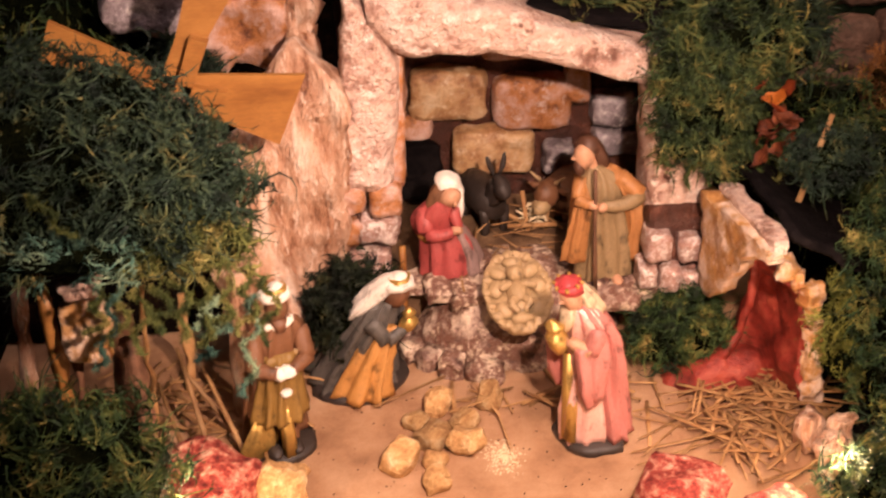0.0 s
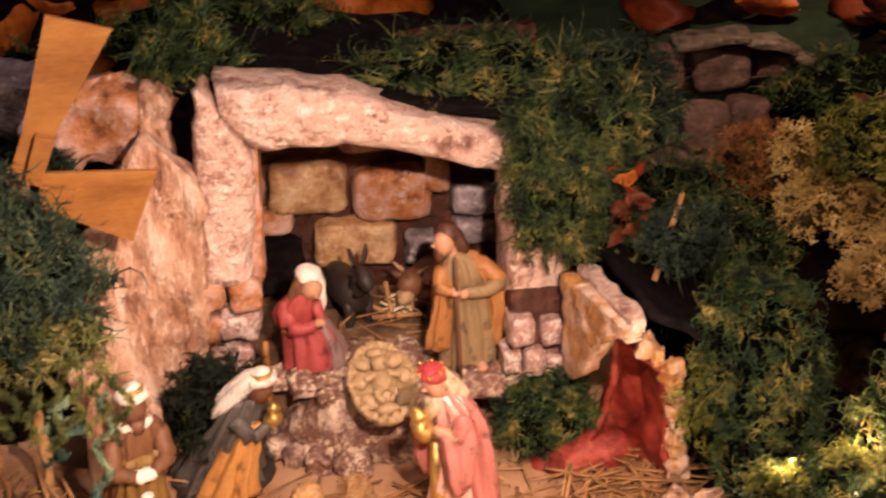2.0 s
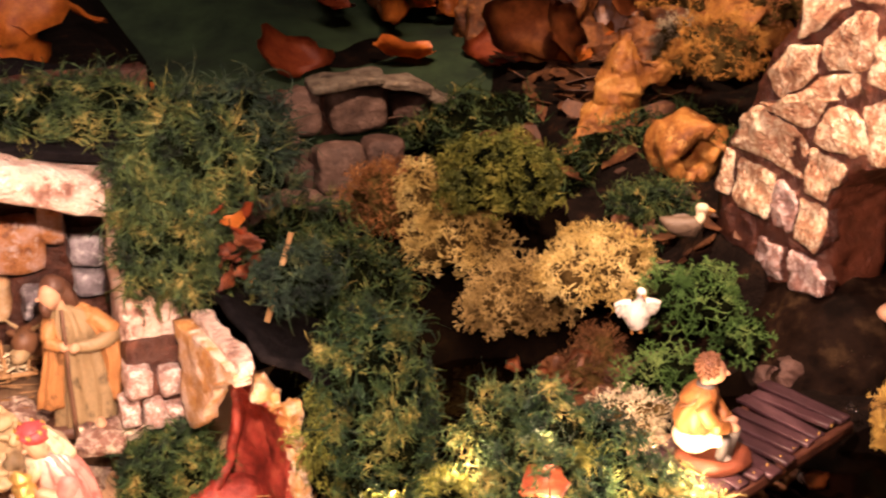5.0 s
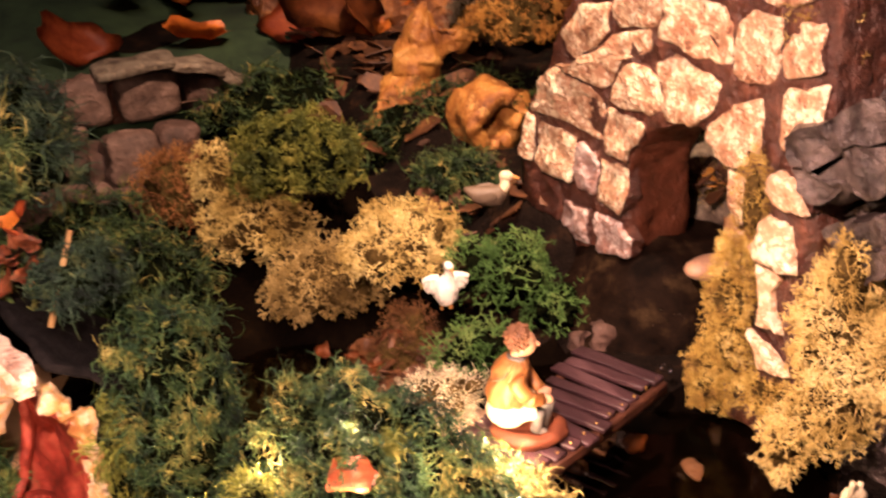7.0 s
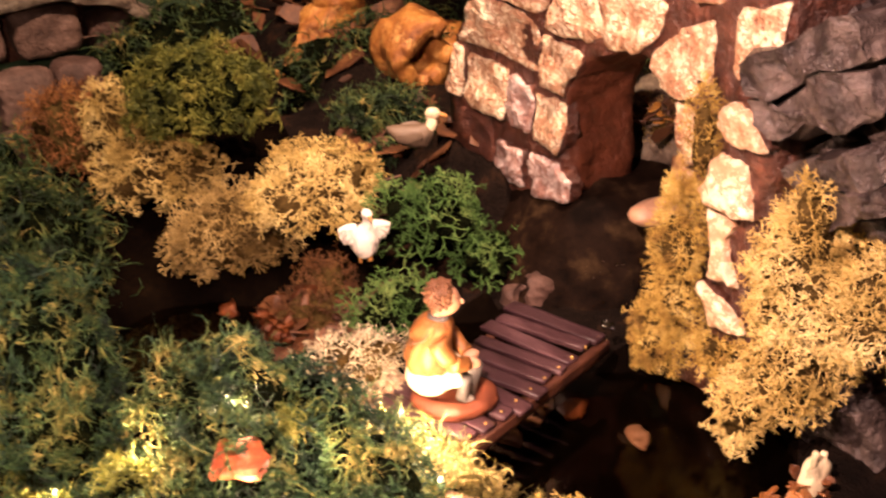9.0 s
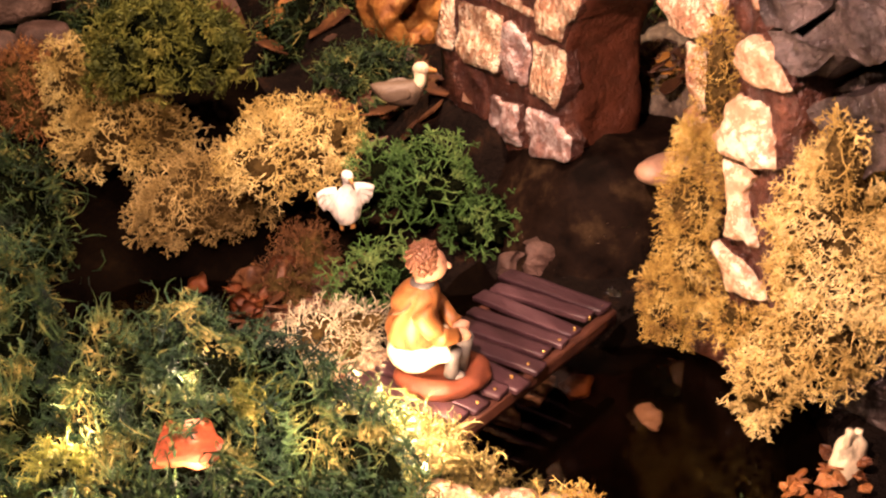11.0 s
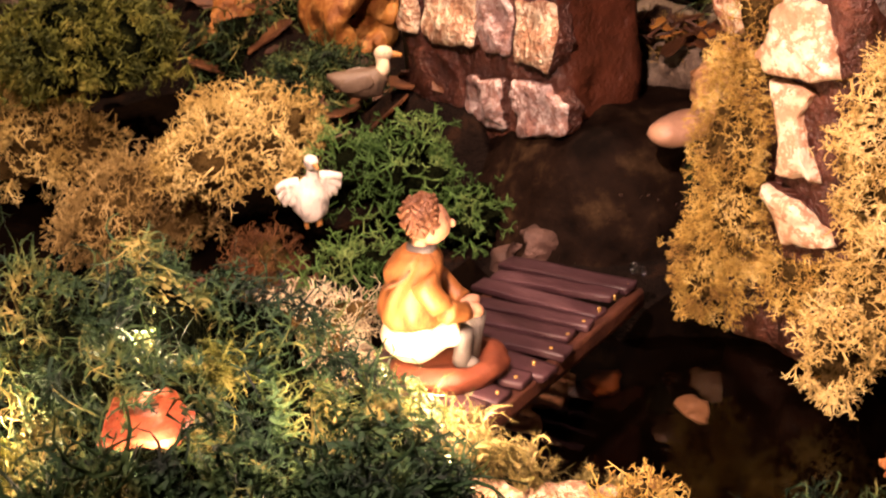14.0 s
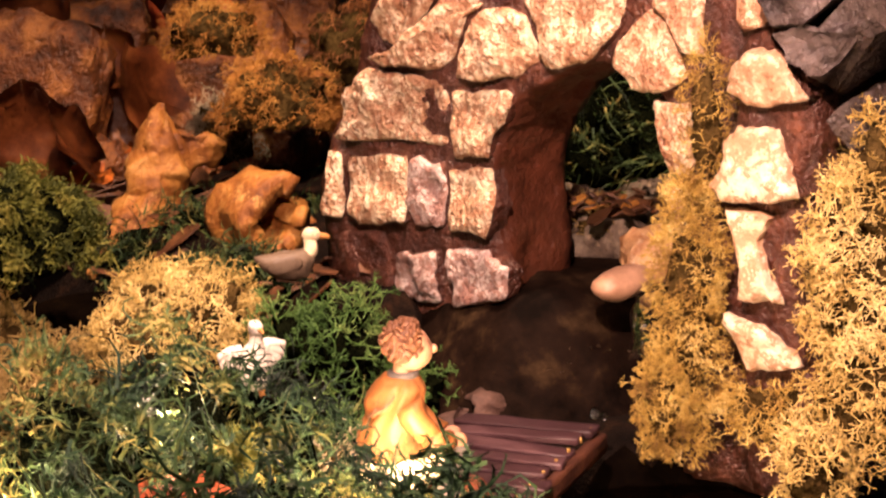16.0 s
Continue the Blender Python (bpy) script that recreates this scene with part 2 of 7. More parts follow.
LICHEN_DRAB = plant("drab_olive_lichen", [(0.1, (0.13, 0.085, 0.026)), (0.5, (0.27, 0.185, 0.06)), (0.9, (0.42, 0.31, 0.12))])
# Paler copy of the tan lichen: strong light on the bush put into colour.
LICHEN_LIT = plant("lit_yellow_lichen", [(0.1, (0.34, 0.23, 0.055)), (0.5, (0.62, 0.47, 0.165)), (0.9, (0.80, 0.67, 0.32))])
LICHEN_RUST = plant("rust_brown_lichen", [(0.1, (0.10, 0.038, 0.012)), (0.5, (0.23, 0.095, 0.028)), (0.9, (0.36, 0.17, 0.05))])
LICHEN_UMBER = plant("umber_brown_lichen", [(0.1, (0.035, 0.014, 0.005)), (0.5, (0.10, 0.042, 0.014)), (0.9, (0.22, 0.105, 0.034))])
LICHEN_ORANGE = plant("orange_ochre_lichen", [(0.1, (0.16, 0.062, 0.012)), (0.5, (0.36, 0.165, 0.030)), (0.9, (0.52, 0.29, 0.07))])
LICHEN_GREEN = plant("green_dyed_lichen", [(0.1, (0.025, 0.065, 0.012)), (0.5, (0.065, 0.14, 0.03)), (0.9, (0.17, 0.25, 0.07))])
LICHEN_PALE = plant("pale_lichen", [(0.1, (0.17, 0.135, 0.08)), (0.5, (0.32, 0.27, 0.17)), (0.9, (0.54, 0.48, 0.33))])
LEAF_RED = surface("red_dry_leaf", [(0.3, (0.22, 0.03, 0.01)), (0.7, (0.45, 0.10, 0.03))], 90, 500, 0.5, 0.4, 0.001)
LEAF_RUST = surface("dull_rust_red_leaf", [(0.3, (0.06, 0.013, 0.006)), (0.5, (0.17, 0.040, 0.015)), (0.72, (0.32, 0.10, 0.035))], 160, 500, 0.55, 0.6, 0.002)
LEAF_BROWN = surface("rusty_brown_leaf", [(0.3, (0.05, 0.012, 0.004)), (0.5, (0.17, 0.045, 0.012)), (0.72, (0.32, 0.11, 0.03))], 45, 500, 0.5, 0.5, 0.001)
LEAF_ORANGE = surface("orange_dry_leaf", [(0.3, (0.34, 0.075, 0.010)), (0.7, (0.72, 0.23, 0.035))], 90, 500, 0.5, 0.4, 0.001)
CLOTH_GREEN = surface("dark_green_felt", [(0.35, (0.006, 0.016, 0.007)), (0.68, (0.030, 0.060, 0.022))], 18, 900, 0.95, 0.4, 0.001)
ROOF_BLACK = surface("black_roof_and_opening", [(0.3, (0.003, 0.0025, 0.003)), (0.7, (0.014, 0.011, 0.011))], 110, 500, 0.9, 0.7, 0.003, shine=0.04)
BOARD = surface("dark_base_board", [(0.3, (0.012, 0.009, 0.008)), (0.7, (0.03, 0.022, 0.018))], 10, 300, 0.8, 0.2, 0.001)


def paint(name, c, rough=0.45, metal=0.0, dark=0.55):
    d = tuple(v * dark for v in c)
    return surface(name, [(0.32, tuple(v * 0.7 for v in d)), (0.45, c), (0.62, c), (0.78, tuple(min(1, v * 1.3 + 0.04) for v in c))], 150, 700, rough * 1.15, 0.5, 0.0012, metal=metal, shine=0.45, stretch=(1, 1, 0.55))


SKIN = paint("painted_skin", (0.50, 0.27, 0.16))
SKIN_DARK = paint("painted_brown_skin", (0.16, 0.07, 0.035))
P_WHITE = paint("painted_white", (0.80, 0.74, 0.66))
P_RED = paint("painted_red", (0.46, 0.055, 0.06))
P_PINK = paint("painted_rose", (0.45, 0.165, 0.14))
P_ROSE = paint("painted_pale_rose", (0.70, 0.40, 0.33))
P_BROWN = paint("painted_brown", (0.17, 0.075, 0.035))
P_ORANGE = paint("painted_orange_ochre", (0.46, 0.22, 0.06))
P_OLIVE = paint("painted_olive", (0.22, 0.125, 0.03))
P_KHAKI = paint("painted_khaki", (0.25, 0.17, 0.085))
P_UMBER = paint("painted_umber_cloak", (0.37, 0.165, 0.055))
P_GREY = paint("painted_blue_grey", (0.10, 0.09, 0.08))
P_BLACK = paint("painted_near_black", (0.035, 0.026, 0.022))
P_GOLD = paint("painted_gold", (0.62, 0.40, 0.12), 0.3, 0.7)
P_HAIR = paint("painted_blond_hair", (0.56, 0.43, 0.28))
P_TAN = paint("painted_clay_tan", (0.42, 0.29, 0.15))
P_SHIRT = paint("painted_ochre_shirt", (0.30, 0.12, 0.032))
P_CREAM = paint("painted_cream", (0.74, 0.62, 0.40))
P_CRIMSON = paint("painted_crimson", (0.40, 0.075, 0.07))
P_LILAC = paint("painted_dull_lilac", (0.30, 0.20, 0.18))
P_HAIR_DARK = paint("painted_dark_brown_hair", (0.085, 0.036, 0.02))
P_DUCK = paint("painted_grey_duck", (0.135, 0.095, 0.062))


def put(name, verts, tris, mat, parent=None, smooth=True):
    """A mesh object from arrays of vertices and triangles."""
    verts, tris = np.asarray(verts, np.float32), np.asarray(tris, np.int32)
    me = bpy.data.meshes.new(name)
    me.vertices.add(len(verts))
    me.vertices.foreach_set("co", verts.ravel())
    me.loops.add(tris.size)
    me.loops.foreach_set("vertex_index", tris.ravel())
    me.polygons.add(len(tris))
    me.polygons.foreach_set("loop_start", np.arange(0, tris.size, 3, dtype=np.int32))
    me.polygons.foreach_set("loop_total", np.full(len(tris), 3, np.int32))
    me.update(calc_edges=True)
    me.polygons.foreach_set("use_smooth", np.full(len(tris), smooth, bool))
    me.materials.append(mat)
    ob = new(name, me)
    if parent:
        ob.parent = parent
    return ob


def part(name, bm, mats, parent=None, label="", smooth=True):
    me = bpy.data.meshes.new(name)
    bm.normal_update()
    bm.to_mesh(me)
    bm.free()
    for m in mats if isinstance(mats, (list, tuple)) else [mats]:
        me.materials.append(m)
    for p in me.polygons:
        p.use_smooth = smooth
    ob = new(name, me)
    if parent:
        ob.parent = parent
    return tagged(ob, label)


def holder(name, label, category, group="", kind=""):
    return tagged(new(name), label, category, group, kind)


def wobble(co, amp, freq, seed=0.0):
    v = Vector(co) * freq + Vector((seed * 7.3, seed * 3.1, seed * 5.7))
    return Vector((noise.noise(v), noise.noise(v + Vector((31, 0, 0))), noise.noise(v + Vector((0, 47, 0))))) * amp


def block(bm, size, m, cuts=4, amp=0.0012, freq=120, seed=1.0, round_=0.35, mat=0):
    """A rounded, uneven stone added to bm: size, pose, roughness, and how round its corners are."""
    made = bmesh.ops.create_cube(bm, size=2.0)["verts"]
    edges = list({e for v in made for e in v.link_edges})
    made = bmesh.ops.subdivide_edges(bm, edges=edges, cuts=cuts, use_grid_fill=True)
    allv = [v for v in bm.verts if not v.tag]
    for v in allv:
        c = v.co
        ball = c.normalized() * 1.25
        box = Vector(c)
        k = (abs(c.x) ** 6 + abs(c.y) ** 6 + abs(c.z) ** 6) ** (1 / 6)
        sup = c / k
        c2 = box.lerp(sup, min(1, round_ * 2)).lerp(ball, max(0, round_ - 0.5))
        p = Vector((c2.x * size[0] / 2, c2.y * size[1] / 2, c2.z * size[2] / 2))
        v.co = m @ (p + wobble(p, amp, freq, seed) + wobble(p, amp * 0.5, freq * 3, seed + 5))
        v.tag = True
    for f in bm.faces:
        if not f.tag:
            f.material_index, f.tag = mat, True


def stone(name, size, m, mat, parent=None, seed=1.0, cuts=4, amp=0.0012, freq=120, round_=0.35, label=""):
    bm = bmesh.new()
    block(bm, size, m, cuts, amp, freq, seed, round_)
    return part(name, bm, mat, parent, label)


def loft(bm, rings, seg=20, folds=0, depth=0.0, phase=0.0, m=Matrix(), mat=0, power=2.0, twist=0.0):
    """A closed skin over rings (z, rx, ry, cx, cy); folds: pleats round it."""
    rows = []
    if folds and 3 < len(rings) < 12:
        # round the outline off between the given rings
        fine = []
        for i in range(len(rings) - 1):
            p = [rings[max(0, i - 1)], rings[i], rings[i + 1], rings[min(len(rings) - 1, i + 2)]]
            for t in (0, 1 / 3, 2 / 3):
                fine.append(tuple(0.5 * (2 * b + (c - a) * t + (2 * a - 5 * b + 4 * c - d) * t * t + (3 * b - a - 3 * c + d) * t ** 3) for a, b, c, d in zip(*p)))
        rings, twist = fine + [rings[-1]], twist / 3
    for i, (z, rx, ry, cx, cy) in enumerate(rings):
        row = []
        for k in range(seg):
            a = 2 * math.pi * k / seg + twist * i
            g = 1
            if folds:
                w = math.sin(folds * a + phase + 0.6 * math.sin(3 * a))
                g = 1 + depth * (0.75 * w + 0.35 * math.sin(1.6 * folds * a + 2.1 * phase - 0.35 * i) + 0.25 * abs(w))
            c, s = math.cos(a), math.sin(a)
            e = 2 / power
            x, y = math.copysign(abs(c) ** e, c), math.copysign(abs(s) ** e, s)
            row.append(bm.verts.new(m @ Vector((cx + rx * g * x, cy + ry * g * y, z))))
        rows.append(row)
    for a, b in zip(rows, rows[1:]):
        for k in range(seg):
            f = bm.faces.new((a[k], a[(k + 1) % seg], b[(k + 1) % seg], b[k]))
            f.material_index = mat
    for row, flip in ((rows[0], True), (rows[-1], False)):
        f = bm.faces.new(row[::-1] if flip else row)
        f.material_index = mat
    return rows


def ball(bm, r, m, mat=0, seg=14):
    """An ellipsoid with radii r."""
    n = 9
    loft(bm, [(r[2] * math.sin(a), r[0] * max(0.05, math.cos(a)), r[1] * max(0.05, math.cos(a)), 0, 0)
              for a in (math.pi * (i / (n - 1) - 0.5) for i in range(n))], seg, m=m, mat=mat)


def rod(bm, a, b, r0, r1=None, seg=8, mat=0, bend=(0, 0, 0)):
    """A round bar from a to b."""
    a, b, r1 = Vector(a), Vector(b), r0 if r1 is None else r1
    way = (b - a).normalized()
    side = way.orthogonal().normalized()
    up = way.cross(side)
    rows = []
    for i in range(5):
        s = i / 4
        c = a.lerp(b, s) + Vector(bend) * 4 * s * (1 - s)
        r = r0 + (r1 - r0) * s
        rows.append([bm.verts.new(c + (side * math.cos(t) + up * math.sin(t)) * r) for t in (2 * math.pi * k / seg for k in range(seg))])
    for p, q in zip(rows, rows[1:]):
        for k in range(seg):
            bm.faces.new((p[k], p[(k + 1) % seg], q[(k + 1) % seg], q[k])).material_index = mat
    bm.faces.new(rows[0][::-1]).material_index = mat
    bm.faces.new(rows[-1]).material_index = mat


def slab(bm, outline, thick, m, mat=0):
    """A flat board: its outline in the x-z plane, its thickness along y."""
    a = [bm.verts.new(m @ Vector((x, -thick / 2, z))) for x, z in outline]
    b = [bm.verts.new(m @ Vector((x, thick / 2, z))) for x, z in outline]
    n = len(outline)
    bm.faces.new(a).material_index = mat
    bm.faces.new(b[::-1]).material_index = mat
    for k in range(n):
        bm.faces.new((a[k], b[k], b[(k + 1) % n], a[(k + 1) % n])).material_index = mat


# ---- moss and lichen ----
def fronds(base, way, droop, length, width, leaf, rng, knots=6, curl=0.80):
    """Curling, feathery strands: a tapering ribbon each with side leaflets. Returns vertices and triangles."""
    n = len(base)
    axis = rng.normal(size=(n, 3))
    axis /= np.linalg.norm(axis, axis=1, keepdims=True)
    twist = rng.normal(size=(n, 1)) * curl
    step = length * rng.uniform(0.45, 1.35, (n, 1)) / (knots - 1)
    p, d = base.copy(), way.copy()
    verts, tris, extra, count = [], [], [], n * knots * 2
    idx = np.arange(n)[:, None] * knots * 2
    for i in range(knots):
        s = i / (knots - 1)
        side = np.cross(d, axis + 0.2)
        side /= np.linalg.norm(side, axis=1, keepdims=True) + 1e-9
        w = width * (1.15 - 0.85 * s)
        verts += [p - side * w, p + side * w]
        if i:
            a = idx + 2 * (i - 1)
            tris += [np.concatenate([a, a + 1, a + 3], 1), np.concatenate([a, a + 3, a + 2], 1)]
            size = leaf * (1.2 - 0.75 * s) * rng.uniform(0.6, 1.3, (n, 1))
            for sign in (-1, 1):
                tip = p + (side * sign + d * 0.7 + rng.normal(size=(n, 3)) * 0.25) * size
                root = p - d * size * 0.5
                extra.append(np.stack([root, tip], 1).reshape(-1, 3))
                k = count + np.arange(n)[:, None] * 2
                tris.append(np.concatenate([k, idx + 2 * i + (sign > 0), k + 1], 1))
                count += 2 * n
        p = p + d * step
        d = d + np.cross(axis, d) * twist + droop * (0.30 * s) + rng.normal(size=(n, 3)) * 0.16
        d /= np.linalg.norm(d, axis=1, keepdims=True)
    return np.concatenate([np.stack(verts, 1).reshape(-1, 3)] + extra), np.concatenate(tris)


def bumps(d, seed):
    at = Vector((seed, seed * 2, 1.7))
    return noise.noise(d * 2.1 + at) + 0.55 * noise.noise(d * 4.7 + at) + 0.25 * noise.noise(d * 9.0 + at)


def dome(radii, rng, n, low=-0.3, lumps=0.22, seed=0.0):
    """Places and normals over a lumpy ellipsoid round the origin."""
    d = rng.normal(size=(int(n * 2.2), 3))
    d /= np.linalg.norm(d, axis=1, keepdims=True)
    d = d[d[:, 2] > low][:n]
    bulge = np.array([bumps(Vector(v), seed) for v in d])[:, None]
    r = 1 + lumps * bulge
    normal = d / np.array(radii)
    normal /= np.linalg.norm(normal, axis=1, keepdims=True)
    return d * r * np.array(radii), normal


def core(bm_name, radii, m, mat, parent, seed, lumps, shrink=0.93, low=-0.5):
    bm = bmesh.new()
    bmesh.ops.create_icosphere(bm, subdivisions=4, radius=1.0)
    for v in bm.verts:
        d = v.co.normalized()
        r = (1 + lumps * bumps(d, seed)) * shrink
        d.z = max(d.z, low)
        p = Vector((d.x * radii[0], d.y * radii[1], d.z * radii[2])) * r
        v.co = m @ (p + wobble(p, 0.0015, 160, seed))
    return part(bm_name, bm, mat, parent)


def moss(label, place, radii, count, mat=None, length=0.014, leaf=0.0019, seed=1, turn=(0, 0, 0), low=-0.35, droop=0.6, lumps=0.36, category="moss", up=0.30, width=0.00050, curl=0.8, name="moss_clump"):
    """A clump of moss: a mat in near-black shade colour with thousands of feathery strands."""
    rng = np.random.default_rng(seed)
    m = pose(*place, *turn)
    top = holder(name, label, category)
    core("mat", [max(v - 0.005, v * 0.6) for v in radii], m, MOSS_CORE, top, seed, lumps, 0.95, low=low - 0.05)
    count, length = int(count * 1.06), length * 1.1
    p, nrm = dome(radii, rng, count, low, lumps, seed)
    r = np.array(m.to_3x3())
    p, nrm = p @ r.T + np.array(place), nrm @ r.T
    # strands stand in tufts that lean their own way and leave dark hollows between
    tufts = max(8, len(p) // 26)
    heart = rng.integers(0, len(p), tufts)
    near = np.empty(len(p), int)
    for a in range(0, len(p), 500):
        near[a:a + 500] = ((p[a:a + 500, None, :] - p[heart][None]) ** 2).sum(2).argmin(1)
    lean = rng.normal(size=(tufts, 3))
    lean -= (lean * nrm[heart]).sum(1, keepdims=True) * nrm[heart] * 0.7
    lift = rng.uniform(-0.007, 0.004, (tufts, 1))
    pull = rng.uniform(0.0, 0.35, (tufts, 1))
    p = p + (p[heart][near] - p) * pull[near] + nrm * lift[near]
    way = nrm * up + rng.normal(size=p.shape) * 0.40 + lean[near] * 0.95
    way /= np.linalg.norm(way, axis=1, keepdims=True)
    reach = length * (0.75 + 0.9 * rng.random((len(p), 1)) ** 3)
    v, t = fronds(p - nrm * 0.001, way, np.array([0, 0, -droop]), reach, width, leaf, rng, 6, curl)
    tagged(put("frond_mass", v, t, mat or MOSS, top), kind="stuff")
    return top


# Brighter copy of MOSS: lamp light on the roof moss put into the colour.
MOSS_LIT = plant("lit_green_moss", [(0.0, (0.006, 0.010, 0.005)), (0.30, (0.018, 0.036, 0.013)), (0.55, (0.050, 0.075, 0.021)), (0.75, (0.12, 0.12, 0.033)), (1.0, (0.30, 0.23, 0.07))], patch=60)
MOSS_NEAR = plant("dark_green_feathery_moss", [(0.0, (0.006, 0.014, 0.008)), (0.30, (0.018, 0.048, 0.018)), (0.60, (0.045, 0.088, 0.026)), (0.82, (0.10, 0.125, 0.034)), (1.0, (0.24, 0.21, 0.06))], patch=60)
# Two darker copies of MOSS, with shade put into the colour.
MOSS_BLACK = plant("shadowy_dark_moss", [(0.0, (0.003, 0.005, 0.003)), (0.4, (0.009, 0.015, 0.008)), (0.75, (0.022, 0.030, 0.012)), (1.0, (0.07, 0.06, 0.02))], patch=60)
MOSS_DARK = plant("shaded_bluish_moss", [(0.0, (0.007, 0.012, 0.009)), (0.35, (0.018, 0.036, 0.022)), (0.65, (0.036, 0.060, 0.030)), (0.85, (0.075, 0.085, 0.032)), (1.0, (0.20, 0.17, 0.06))], patch=60)
MOSS_CUSHION = plant("olive_cushion_moss", [(0.1, (0.03, 0.04, 0.005)), (0.5, (0.085, 0.095, 0.012)), (0.9, (0.17, 0.16, 0.03))], patch=50)
# Olive copy of MOSS for lit fringes and banks, the light in its colour.
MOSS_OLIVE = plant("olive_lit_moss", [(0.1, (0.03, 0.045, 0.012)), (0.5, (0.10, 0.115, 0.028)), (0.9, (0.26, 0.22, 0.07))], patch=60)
SCRAP = surface("brown_leaf_litter", [(0.3, (0.03, 0.010, 0.004)), (0.55, (0.10, 0.038, 0.012)), (0.78, (0.26, 0.12, 0.04))], 90, 500, 0.6, 0.6, 0.002, vary=0.4)


def twig_tuft(rng, levels=4, reach=0.0034, thick=0.00029):
    """One branching lichen sprig: three-sided bars, forking outward."""
    verts, tris = [], []
    stack = [(np.zeros(3), np.array([0, 0, 1.0]), reach, thick, levels)]
    while stack:
        p, d, l, w, lev = stack.pop()
        d = d / np.linalg.norm(d)
        q = p + d * l
        s = np.cross(d, rng.normal(size=3))
        s /= np.linalg.norm(s)
        u = np.cross(d, s)
        n0 = len(verts)
        for c, r in ((p, w), (q, w * 0.8)):
            for a in (0, 2.094, 4.189):
                verts.append(c + (s * math.cos(a) + u * math.sin(a)) * r)
        for k in range(3):
            a, b = n0 + k, n0 + (k + 1) % 3
            tris += [(a, b, b + 3), (a, b + 3, a + 3)]
        if lev:
            for _ in range(2 if rng.random() < 0.72 else 3):
                stack.append((q, d + rng.normal(size=3) * 0.62 + np.array([0, 0, -0.06]), l * rng.uniform(0.62, 0.92), w * 0.84, lev - 1))
    return np.array(verts), np.array(tris)


_rng = np.random.default_rng(7)
TUFTS = [twig_tuft(_rng) for _ in range(8)]
SMALL_TUFTS = [twig_tuft(_rng, 3, 0.0042) for _ in range(8)]


def lichen(label, place, radii, count, mat, seed=1, scale=1.0, low=-0.45, lumps=0.45, turn=(0, 0, 0), category="lichen", name="lichen_clump"):
    """A cushion of branching lichen."""
    rng = np.random.default_rng(seed)
    m = pose(*place, *turn)
    top = holder(name, label, category)
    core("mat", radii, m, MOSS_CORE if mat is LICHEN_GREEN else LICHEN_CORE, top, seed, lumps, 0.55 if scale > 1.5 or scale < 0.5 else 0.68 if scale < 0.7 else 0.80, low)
    p, nrm = dome(radii, rng, int(count * 2.9), low, lumps, seed)
    r = np.array(m.to_3x3())
    p, nrm = p @ r.T * 0.95 + np.array(place), nrm @ r.T
    verts, tris, at = [], [], 0
    for c, d in zip(p, nrm):
        tv, tt = (SMALL_TUFTS if scale < 0.8 else TUFTS)[rng.integers(8)]
        z = d + rng.normal(size=3) * 0.45
        z /= np.linalg.norm(z)
        x = np.cross(z, rng.normal(size=3))
        x /= np.linalg.norm(x)
        turnm = np.stack([x, np.cross(z, x), z], 1)
        verts.append((tv * scale * rng.uniform(0.75, 1.3)) @ turnm.T + c - d * 0.004 * scale)
        tris.append(tt + at)
        at += len(tv)
    tagged(put("sprig_mass", np.concatenate(verts), np.concatenate(tris), mat, top, smooth=False), kind="stuff")
    return top

# ---- the ground ----
def smooth(a, b, v):
    t = min(1, max(0, (v - a) / (b - a)))
    return t * t * (3 - 2 * t)


def height(x, y):
    """The lie of the land: sand at 0, a bank to the right, the pool sunk in it, and a rise at the back."""
    h = 0.038 * smooth(0.19, 0.27, x)
    h += 0.04 * smooth(0.66, 0.80, y) * smooth(-0.4, -0.1, x) + 0.10 * smooth(0.80, 0.96, y) * (1 - smooth(0.14, 0.24, x))
    for cx, cy, rx, ry, deep in ((0.415, 0.425, 0.075, 0.075, 0.055), (0.395, 0.51, 0.05, 0.06, 0.05), (0.295, 0.585, 0.055, 0.07, 0.055), (0.34, 0.56, 0.06, 0.04, 0.04)):
        d = math.hypot((x - cx) / rx, (y - cy) / ry)
        h -= deep * (1 - smooth(0.55, 1.05, d))
    h = max(h, -0.03)
    h -= 0.045 * smooth(0.19, 0.25, x) * (1 - smooth(0.42, 0.48, x)) * smooth(0.755, 0.80, y) * (1 - smooth(1.02, 1.10, y))
    h += 0.04 * smooth(0.425, 0.475, x) * smooth(0.575, 0.61, y) * (1 - smooth(0.66, 0.72, y))
    h += 0.004 * noise.noise(Vector((x * 30, y * 30, 0))) * smooth(0.2, 0.26, x) + 0.0006 * noise.noise(Vector((x * 90, y * 90, 3)))
    return h


